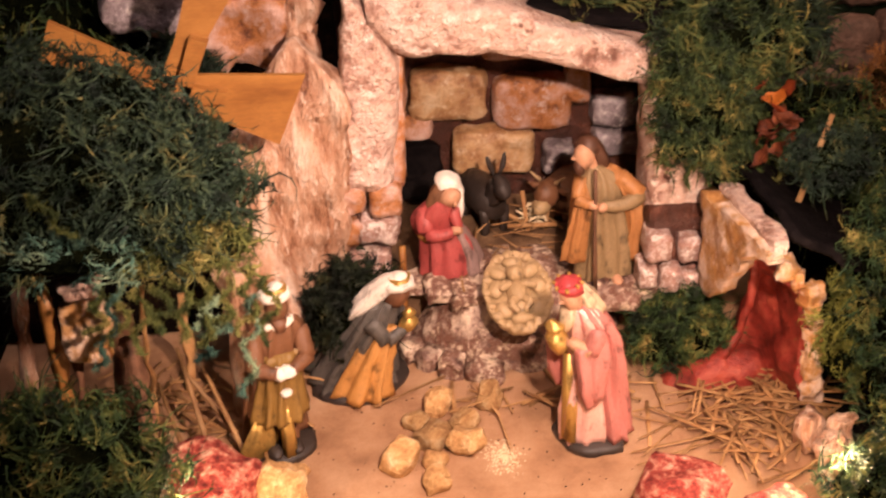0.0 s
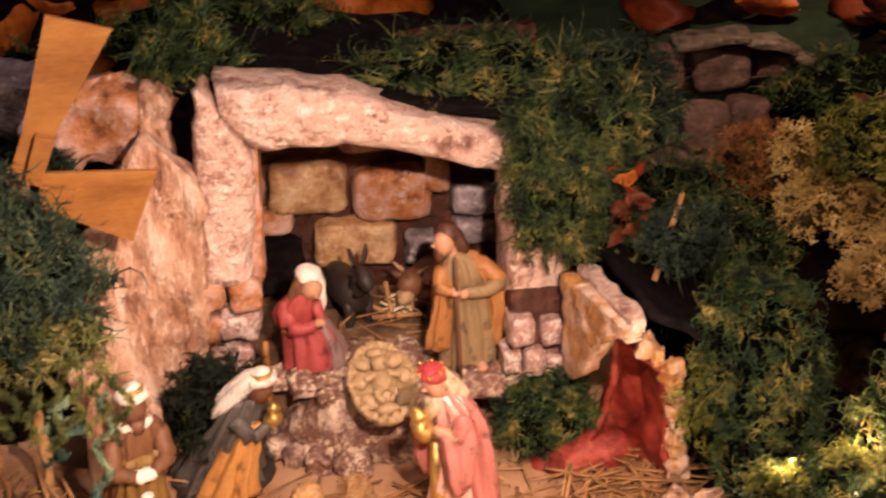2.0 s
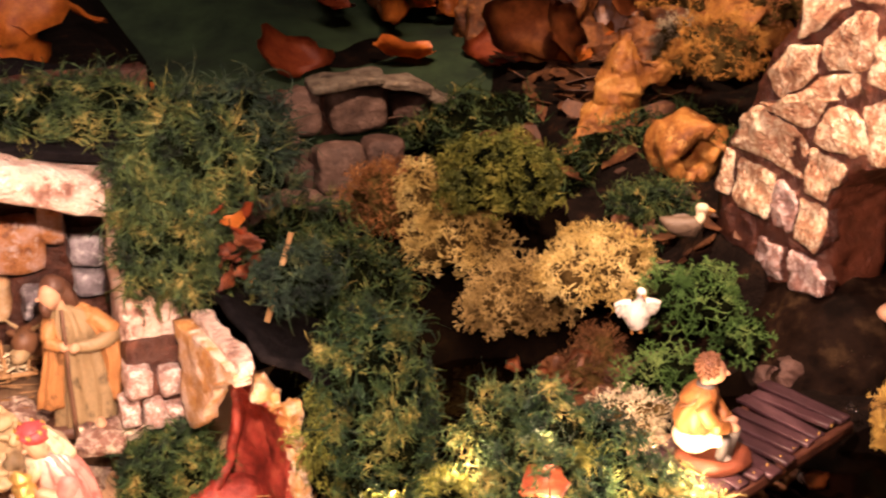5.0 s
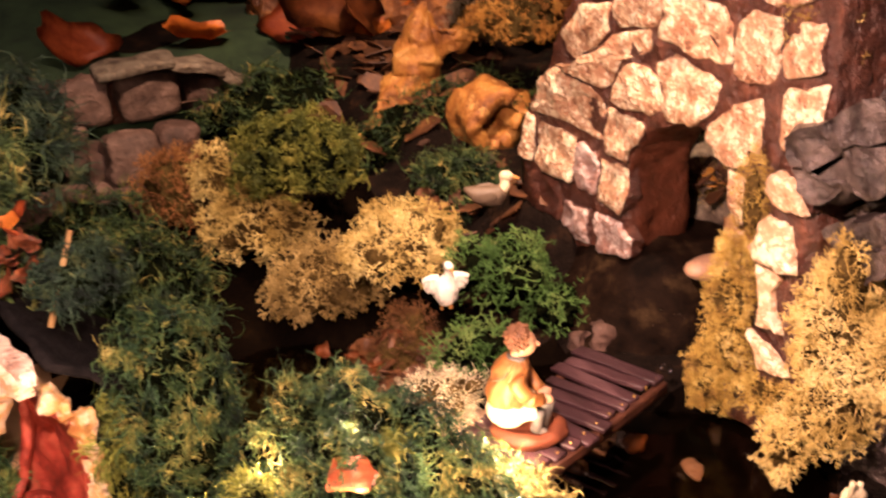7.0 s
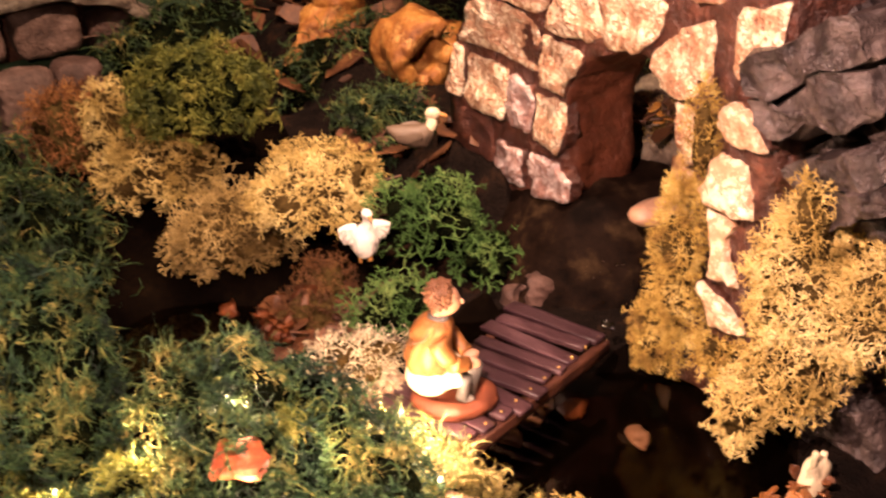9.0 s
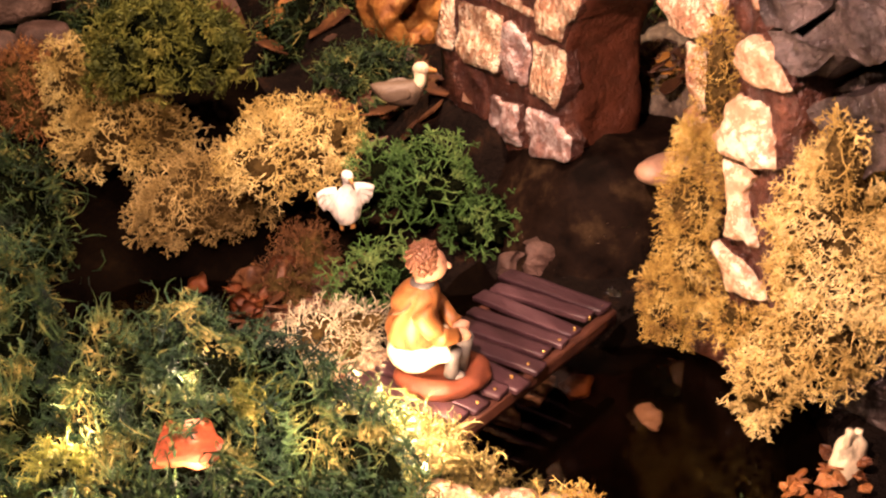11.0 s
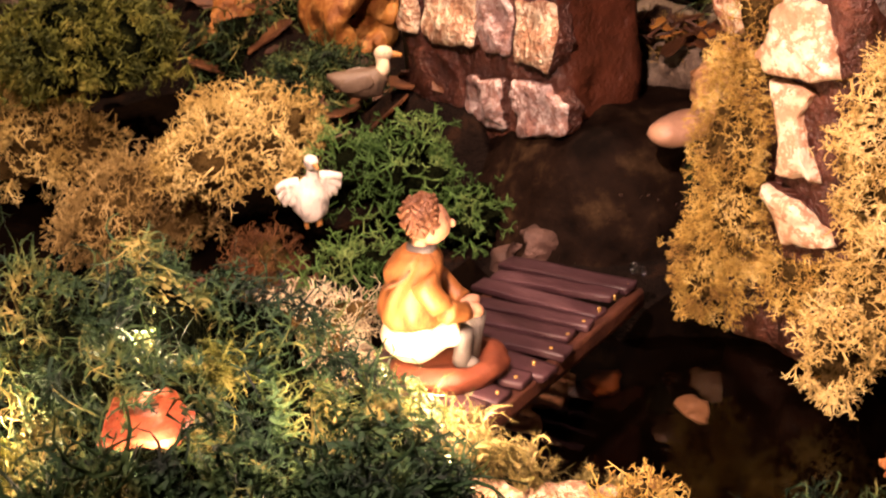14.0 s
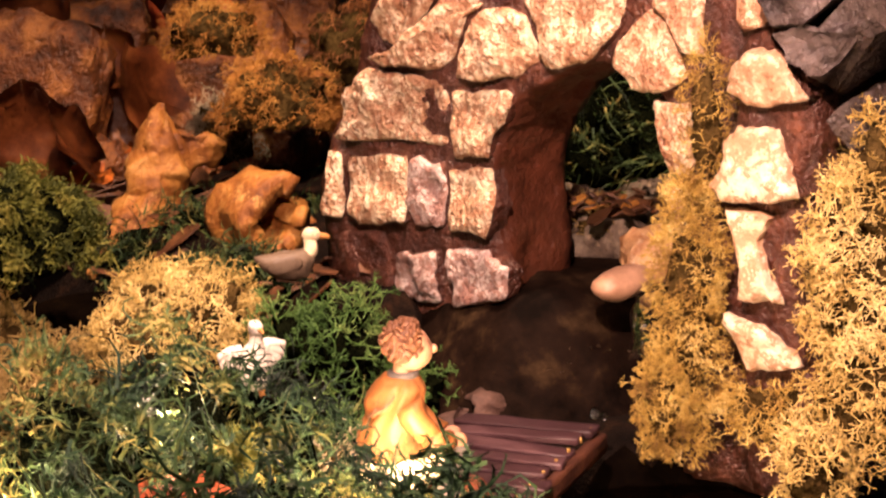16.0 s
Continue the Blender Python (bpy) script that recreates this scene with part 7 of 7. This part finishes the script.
def bark_curl(label, place, radius, long, turn, mat, seed, sweep=300, thick=0.004):
    """A strip of bark rolled up on itself."""
    bm = bmesh.new()
    n, m_ = 30, 12
    rows = []
    for j in range(m_ + 1):
        row = []
        for k in range(n + 1):
            a = math.radians(sweep) * k / n
            r = radius * (1 - 0.45 * k / n)
            row.append(bm.verts.new((r * math.cos(a), (j / m_ - 0.5) * long * (1 + 0.12 * math.sin(3 * a + seed)), r * math.sin(a))))
        rows.append(row)
    for a, b in zip(rows, rows[1:]):
        for k in range(n):
            bm.faces.new((a[k], a[k + 1], b[k + 1], b[k]))
    m = pose(*place, *turn)
    for v in bm.verts:
        v.co = m @ (v.co + wobble(v.co, 0.004, 60, seed) + wobble(v.co, 0.0015, 200, seed))
    bmesh.ops.recalc_face_normals(bm, faces=bm.faces)
    bmesh.ops.solidify(bm, geom=bm.faces[:], thickness=thick)
    return tagged(part("bark_curl", bm, mat), label, "bark")


bark_curl("rolled curl of rust orange bark behind the duck", (0.508, 0.768, 0.083), 0.028, 0.034, (8, -60, -8), BARK_ORANGE, 2, 345, 0.011)
bark_curl("small roll of orange bark on the back slope", (0.545, 0.800, 0.070), 0.018, 0.03, (20, 30, -10), BARK_ORANGE, 4)
bark_curl("broad curl of orange bark at the back", (0.62, 0.90, 0.125), 0.034, 0.06, (10, 30, 15), BARK_ORANGE, 6, 220)
lichen("orange ochre lichen bush beside the bark stump", (0.548, 0.808, 0.136), (0.033, 0.028, 0.026), 110, LICHEN_ORANGE, 57, 0.8)
lichen("orange lichen tuft above the bark stump", (0.540, 0.850, 0.175), (0.030, 0.026, 0.022), 80, LICHEN_ORANGE, 75, 0.8)
lichen("orange brown lichen on the back slope", (0.66, 0.88, 0.15), (0.04, 0.03, 0.035), 70, LICHEN_RUST, 58)
rocks("brown_rock", "dark red-brown glossy rock at the back", "rock", RUST_DARK, ((0.55, 1.03, 0.075, 0.06, 0.05, 0.05), (0.60, 1.00, 0.085, 0.05, 0.04, 0.04), (0.50, 1.10, 0.09, 0.07, 0.05, 0.06), (0.66, 0.97, 0.09, 0.06, 0.06, 0.08)), 520)
rocks("rust_rock", "rough rust-coloured rock on the back slope", "rock", STONE_RUST, ((0.62, 1.08, 0.11, 0.07, 0.05, 0.08), (0.70, 1.05, 0.12, 0.08, 0.06, 0.1), (0.56, 1.14, 0.11, 0.06, 0.05, 0.06)), 540)


def limb(name, label, category, arms, mat, seed, seg=26):
    """A knotty branching lump: each arm a list of (x, y, z, radius), rounded off at both ends."""
    bm = bmesh.new()
    for arm in arms:
        p = np.array(arm, float)
        s = np.linspace(0, len(p) - 1, 7 * (len(p) - 1) + 1)
        way = np.stack([np.interp(s, np.arange(len(p)), p[:, k]) for k in range(4)], 1)
        for _ in range(3):
            way[1:-1] = (way[:-2] + 2 * way[1:-1] + way[2:]) / 4
        rows = []
        for k, (x, y, z, r) in enumerate(way):
            d = Vector(way[min(k + 1, len(way) - 1)][:3] - way[max(k - 1, 0)][:3]).normalized()
            e = d.cross(Vector((0, 1, 0.1))).normalized()
            f = d.cross(e)
            end = min(1.0, math.sqrt((min(k, len(way) - 1 - k) + 0.35) / 3.5))
            rows.append([bm.verts.new(Vector((x, y, z)) + (e * math.cos(t) + f * math.sin(t) * 0.8) * r * end * (1 + 0.10 * math.sin(3 * t + 0.4 * k + seed) + 0.05 * math.sin(7 * t + seed))) for t in (2 * math.pi * q / seg for q in range(seg))])
        for a, b in zip(rows, rows[1:]):
            for k in range(seg):
                bm.faces.new((a[k], a[(k + 1) % seg], b[(k + 1) % seg], b[k]))
        bm.faces.new(rows[0][::-1])
        bm.faces.new(rows[-1])
    bmesh.ops.recalc_face_normals(bm, faces=bm.faces)
    for v in bm.verts:
        v.co += wobble(v.co, 0.006, 55, seed) + wobble(v.co, 0.003, 140, seed) + wobble(v.co, 0.001, 320, seed)
    return tagged(part(name, bm, mat), label, category)


limb("bark_stump", "twisted orange bark stump with a stubby side arm", "bark",
     [[(0.512, 0.866, 0.142, 0.008), (0.506, 0.863, 0.122, 0.013), (0.502, 0.860, 0.104, 0.018), (0.496, 0.858, 0.086, 0.020), (0.474, 0.852, 0.066, 0.013), (0.446, 0.846, 0.058, 0.006)],
      [(0.506, 0.860, 0.112, 0.013), (0.526, 0.858, 0.112, 0.012), (0.546, 0.856, 0.111, 0.008)],
      [(0.462, 0.848, 0.058, 0.009), (0.478, 0.838, 0.044, 0.012), (0.494, 0.832, 0.026, 0.012), (0.505, 0.830, 0.008, 0.010)]], BARK_ORANGE, 5.2)


def back_wall():
    top = holder("dry_stone_wall", "low dark dry-stone wall with a thin cap sloping down", "wall")
    stone("rubble_core", (0.17, 0.03, 0.10), pose(0.315, 0.995, 0.035, 0, 0, 0), MORTAR, top, 2, 6, 0.004, 50, 0.3)
    for x, z, w, ry in ((0.322, 0.1010, 0.060, 0), (0.366, 0.0940, 0.044, 14), (0.399, 0.0780, 0.040, 30)):
        stone("cap_stone", (w, 0.034, 0.007), pose(x, 0.962, z, 0, ry, 0), STONE_GREY, top, x * 100, 6, 0.003, 60, 0.4)
    for i, (x, y, z, w, h, mat) in enumerate(((0.243, 0.970, 0.082, 0.036, 0.036, STONE_DARK), (0.285, 0.968, 0.079, 0.034, 0.034, STONE_BROWN), (0.331, 0.966, 0.076, 0.046, 0.034, STONE_BROWN), (0.376, 0.970, 0.068, 0.032, 0.028, STONE_DARK),
                                              (0.253, 0.903, 0.069, 0.030, 0.034, STONE_BROWN), (0.296, 0.895, 0.058, 0.036, 0.036, STONE_BROWN), (0.332, 0.905, 0.058, 0.030, 0.030, STONE_DARK), (0.218, 0.91, 0.068, 0.032, 0.036, STONE_DARK),
                                              (0.243, 0.806, 0.070, 0.030, 0.020, STONE_BROWN), (0.270, 0.800, 0.066, 0.020, 0.018, STONE_DARK), (0.210, 0.81, 0.074, 0.030, 0.026, STONE_DARK))):
        stone("stone", (w, 0.030, h), pose(x, y, z, -8, (i * 37 % 9) - 4, (i * 53 % 13) - 6), mat, top, 600 + i, 7, 0.0028, 70, 0.5)
    # footing courses under the two lower terraces
    for i in range(8):
        stone("stone", (0.040, 0.040, 0.050), pose(0.215 + 0.018 * (i % 4) * 2, 0.915 if i < 4 else 0.825, 0.028 + 0.01 * (i < 4), 0, i * 7 % 12 - 6, i * 31 % 20 - 10), STONE_DARK, top, 640 + i, 5, 0.004, 70, 0.5)


back_wall()


def cloth():
    nx, ny = 50, 30
    v = []
    for j in range(ny):
        for i in range(nx):
            x, y = 0.10 + 0.62 * i / (nx - 1), 0.945 + 0.55 * j / (ny - 1)
            v.append((x, y, 0.052 + 0.10 * (j / (ny - 1)) + 0.018 * noise.noise(Vector((x * 9, y * 9, 1)))))
    t = []
    for j in range(ny - 1):
        for i in range(nx - 1):
            a = j * nx + i
            t += [(a, a + 1, a + nx + 1), (a, a + nx + 1, a + nx)]
    ob = put("felt_sheet", v, t, CLOTH_GREEN)
    so = ob.modifiers.new("thickness", "SOLIDIFY")
    so.thickness = 0.003
    tagged(ob, "dark green felt sheet as a far meadow", "cloth")


cloth()


def leaf(label, place, size, turn, mat, seed):
    """A dry lobed leaf, curled, with a midrib."""
    bm = bmesh.new()
    n = 22
    rim = []
    for k in range(n):
        a = 2 * math.pi * k / n
        r = 0.5 * (0.86 + 0.11 * math.cos(5 * a + seed) + 0.05 * math.sin(3 * a + seed)) * (1 if a else 1.15)
        rim.append((r * math.cos(a), 0.75 * r * math.sin(a)))
    mid = bm.verts.new((0, 0, 0.0))
    ring1 = [bm.verts.new((x * 0.55, y * 0.55, 0.02 * math.sin(0.857 * k + seed))) for k, (x, y) in enumerate(rim)]
    ring2 = [bm.verts.new((x, y, 0.16 * (x * x + y * y) * 4 + 0.05 * math.sin(0.571 * k + seed))) for k, (x, y) in enumerate(rim)]
    for k in range(n):
        j = (k + 1) % n
        bm.faces.new((mid, ring1[k], ring1[j]))
        bm.faces.new((ring1[k], ring2[k], ring2[j], ring1[j]))
    m = pose(*place, *turn) @ Matrix.Scale(size, 4)
    for v in bm.verts:
        v.co = m @ v.co
    bmesh.ops.solidify(bm, geom=bm.faces[:], thickness=0.0005)
    return tagged(part("dry_leaf", bm, mat), label, "leaf")


rng = random.Random(21)
for i, (x, y, z, size, mat) in enumerate(((0.158, 0.600, 0.161, 0.012, LEAF_RED), (0.173, 0.602, 0.158, 0.013, LEAF_RED), (0.165, 0.600, 0.154, 0.014, LEAF_ORANGE), (0.166, 0.602, 0.147, 0.017, LEAF_RED), (0.171, 0.595, 0.124, 0.008, LEAF_ORANGE))):
    leaf("curled red dry leaf caught in the moss", (x, y, z), size, (58 + rng.uniform(-25, 25), rng.uniform(-30, 30), rng.uniform(0, 360)), mat, i)
for i in range(12):
    leaf("small dull rust-red leaf in a dry tuft", (0.165 + rng.uniform(-0.009, 0.009), 0.599 + rng.uniform(-0.004, 0.004), 0.135 + rng.uniform(-0.010, 0.010)), rng.uniform(0.009, 0.016), (60 + rng.uniform(-50, 50), rng.uniform(-50, 50), rng.uniform(0, 360)), LEAF_RUST, i)
for i in range(26):
    x, y = rng.uniform(-0.22, 0.16), rng.uniform(0.90, 1.06)
    leaf("orange dry leaf heaped behind the stable", (x, y, height(x, y) + 0.008 + rng.uniform(0, 0.008)), rng.uniform(0.035, 0.07), (40 + rng.uniform(-25, 25), rng.uniform(-30, 30), rng.uniform(0, 360)), LEAF_ORANGE, i)
for i in range(16):
    x, y = rng.uniform(-0.03, 0.10), rng.uniform(0.92, 1.0)
    leaf("large bright orange leaf standing behind the stable", (x, y, 0.15 + rng.uniform(0.0, 0.06)), rng.uniform(0.05, 0.085), (75 + rng.uniform(-25, 25), rng.uniform(-40, 40), rng.uniform(-60, 60)), LEAF_ORANGE, i)
for i in range(22):
    x, y = rng.uniform(0.30, 0.75), rng.uniform(1.0, 1.25)
    leaf("rust orange dry leaf at the back of the crib", (x, y, 0.062 + 0.18 * (y - 0.945) + rng.uniform(0.004, 0.012)), rng.uniform(0.04, 0.08), (45 + rng.uniform(-25, 25), rng.uniform(-30, 30), rng.uniform(0, 360)), LEAF_ORANGE if i % 3 else LEAF_RED, i)
for i, (x, y, z, size, mat) in enumerate(((0.542, 1.080, 0.179, 0.10, LEAF_BROWN), (0.571, 1.060, 0.157, 0.08, LEAF_BROWN), (0.485, 1.000, 0.122, 0.09, LEAF_BROWN), (0.508, 0.980, 0.114, 0.07, LEAF_BROWN), (0.646, 1.100, 0.179, 0.09, LEAF_RED), (0.582, 1.020, 0.141, 0.09, LEAF_BROWN), (0.636, 1.000, 0.171, 0.06, LEAF_ORANGE), (0.559, 1.150, 0.195, 0.10, LEAF_RED))):
    leaf("large curled red-brown leaf leaning at the back of the crib", (x, y, z), size, (70 + 9 * (i % 3), -20 + 17 * (i % 4), -60 + 31 * i), mat, 40 + i)
leaf("yellow leaf lying under the water by the jetty", (0.423, 0.477, 0.014), 0.020, (8, -6, 40), LEAF_BROWN, 60)
for i in range(14):
    x, y = rng.uniform(0.31, 0.36), rng.uniform(0.57, 0.61)
    leaf("small brown leaf scrap on the pool bank", (x, y, max(height(x, y), 0.026) + 0.012), rng.uniform(0.010, 0.018), (rng.uniform(-35, 35), rng.uniform(-30, 30), rng.uniform(0, 360)), LEAF_BROWN, i)


def litter(label, place, spread, count, seed, size=0.010, mat=None):
    """Scraps of dry leaf and bark lying in a drift."""
    rng = random.Random(seed)
    top = holder("leaf_litter", label, "leaf litter")
    for i in range(count):
        x, y = place[0] + rng.gauss(0, spread[0]), place[1] + rng.gauss(0, spread[1])
        w = size * rng.uniform(0.5, 1.5)
        bm = bmesh.new()
        n = rng.randint(5, 8)
        slab(bm, [(w * rng.uniform(0.35, 0.6) * math.cos(2 * math.pi * k / n), w * rng.uniform(0.25, 0.5) * math.sin(2 * math.pi * k / n)) for k in range(n)], 0.0008, pose(x, y, max(height(x, y), place[2]) + rng.uniform(0.001, 0.006), 90 + rng.uniform(-40, 40), rng.uniform(-35, 35), rng.uniform(0, 360)))
        part("scrap", bm, mat or SCRAP, top, smooth=False)
    return top


litter("brown leaf scraps on the pool bank", (0.352, 0.580, 0.030), (0.012, 0.012), 50, 1, 0.012)
litter("leaf scraps below the white goose", (0.365, 0.570, 0.036), (0.014, 0.014), 40, 2, 0.010)
litter("dry leaf scraps behind the duck", (0.455, 0.700, 0.06), (0.03, 0.03), 60, 3, 0.014)
litter("brown leaf litter on the far slope", (0.50, 0.93, 0.06), (0.06, 0.05), 90, 4, 0.022)
litter("rusty leaf scraps before the pool", (0.445, 0.362, 0.034), (0.009, 0.007), 30, 5, 0.006, RUST_DARK)
rocks("arch_rock", "grey mossy rock in the passage behind the arch", "rock", STONE_GREY, ((0.552, 0.588, 0.084, 0.034, 0.036, 0.036), (0.548, 0.560, 0.086, 0.026, 0.030, 0.030), (0.572, 0.606, 0.084, 0.036, 0.036, 0.036), (0.585, 0.570, 0.090, 0.034, 0.034, 0.034), (0.534, 0.572, 0.080, 0.022, 0.026, 0.018)), 570)
litter("yellow and brown leaf scraps behind the bridge arch", (0.545, 0.566, 0.100), (0.009, 0.015), 60, 6, 0.010)
lichen("grey-green lichen over the rocks behind the arch", (0.546, 0.574, 0.094), (0.013, 0.022, 0.011), 46, LICHEN_DRAB, 76, 0.6)
litter("ochre leaf scraps behind the bridge arch", (0.540, 0.560, 0.101), (0.004, 0.008), 6, 16, 0.007, LICHEN_ORANGE)
rocks("rust_boulder", "tall rust-brown painted rock at the back of the crib", "rock", RUST_DARK, ((0.52, 1.06, 0.13, 0.10, 0.06, 0.12), (0.44, 1.20, 0.17, 0.12, 0.08, 0.14), (0.66, 1.02, 0.12, 0.09, 0.06, 0.12), (0.76, 1.10, 0.16, 0.12, 0.08, 0.16), (0.58, 1.24, 0.20, 0.16, 0.08, 0.16), (0.74, 1.30, 0.24, 0.16, 0.1, 0.2)), 560)
rocks("shadowed_rock", "dark red-brown glossy rock among the leaves", "rock", RUST_DARK, ((0.60, 1.12, 0.15, 0.08, 0.06, 0.10), (0.70, 1.18, 0.20, 0.10, 0.06, 0.12)), 580)


# ---- fairy lights in the moss ----
def glow():
    m = bpy.data.materials.new("lit_bulb")
    m.use_nodes = True
    b = m.node_tree.nodes["Principled BSDF"]
    b.inputs["Base Color"].default_value = rgb((0.9, 0.8, 0.6))
    b.inputs["Emission Color"].default_value = rgb((1.0, 0.72, 0.38))
    b.inputs["Emission Strength"].default_value = 12
    return m


GLOW = glow()
for x, y, z, w in ((0.187, 0.434, 0.094, 0.10), (0.217, 0.432, 0.104, 0.11), (0.2380, 0.390, 0.104, 0.07), (0.163, 0.448, 0.050, 0.40), (0.206, 0.402, 0.094, 0.10), (0.313, 0.446, 0.080, 0.16), (0.331, 0.442, 0.066, 0.18), (0.322, 0.440, 0.074, 0.16), (0.276, 0.398, 0.098, 0.08), (0.150, 0.470, 0.030, 0.15), (0.320, 0.414, 0.076, 0.17), (0.314, 0.384, 0.074, 0.07), (0.2500, 0.420, 0.116, 0.07), (-0.120, 0.462, 0.040, 0.40), (0.115, 0.430, 0.030, 0.25)):
    top = holder("fairy_light", "tiny warm fairy light bulb nestling in the moss", "light bulb", "string of fairy lights")
    drop = 0.026 if w < 0.13 else 0.013
    bm = bmesh.new()
    ball(bm, (0.0010, 0.0010, 0.0016), pose(x, y, z - drop))
    part("bulb", bm, GLOW, top)
    bm = bmesh.new()
    rod(bm, (x, y, z - drop - 0.008), (x, y, z - drop - 0.001), 0.0018)
    part("socket", bm, CLOTH_GREEN, top)
    lamp("POINT", (x, y, z + 0.004), (x, y, 0), w * 1.2, (1.0, 0.62, 0.40), 0.0007)

bm = bmesh.new()
slab(bm, [(-0.0090, -0.0085), (0.0070, -0.0100), (0.0095, -0.0010), (0.0036, 0.0090), (-0.0072, 0.0080)], 0.0026, pose(0.2430, 0.4050, 0.1090, -84, 0, -28))
bmesh.ops.bevel(bm, geom=bm.edges[:], offset=0.0003, segments=1, affect="EDGES")
bmesh.ops.triangulate(bm, faces=bm.faces[:])
bmesh.ops.subdivide_edges(bm, edges=[e for e in bm.edges if e.calc_length() > 0.003], cuts=3)
for v in bm.verts:
    v.co += wobble(v.co, 0.0010, 260, 3) + wobble(v.co, 0.0005, 600, 5)
tagged(part("clay_shard", bm, TERRACOTTA), "red clay shard stuck in the moss above a light", "shard")


def plaster_piece(bm):
    """The stub of a pale cast with two blunt prongs."""
    loft(bm, [(-0.002, 0.009, 0.007, 0, 0), (0.006, 0.0085, 0.0065, 0, 0), (0.012, 0.007, 0.0055, 0.001, 0), (0.016, 0.004, 0.003, 0.001, 0)], 24, 4, 0.06)
    rod(bm, (-0.003, 0, 0.010), (-0.0035, -0.001, 0.022), 0.0026, 0.0018, 10)
    rod(bm, (0.004, 0, 0.009), (0.0065, 0, 0.017), 0.0024, 0.0016, 10)


figurine("pale cream plaster stub standing at the water edge", plaster_piece, (0.459, 0.366, 0.036), 15, 0.8, (P_CREAM,))
figurine("small pale plaster prong among the leaf scraps", plaster_piece, (0.4235, 0.352, 0.024), 80, 0.7, (P_CREAM,))


def crumbs():
    rng = random.Random(31)
    bm = bmesh.new()
    for i in range(240):
        x, y = rng.uniform(-0.15, 0.17), rng.uniform(0.50, 0.60)
        r = rng.uniform(0.0002, 0.0006)
        ball(bm, (r, r * rng.uniform(0.7, 1.2), r * 0.7), pose(x, y, height(x, y) + r * 0.4, 0, 0, rng.uniform(0, 90)), 0, 5)
    tagged(part("grit", bm, SOIL), "scattered dark grit on the sand", "grit", kind="stuff")
    bm = bmesh.new()
    for i in range(420):
        x, y = 0.022 + rng.gauss(0, 0.0042), 0.537 + rng.gauss(0, 0.0060)
        r = rng.uniform(0.0002, 0.0006)
        ball(bm, (r, r, r * 0.6), pose(x, y, height(x, y) + r * 0.4), 0, 5)
    tagged(part("white_crumb_spill", bm, P_CREAM), "little spill of pale crumbs on the sand", "crumbs", kind="stuff")


crumbs()
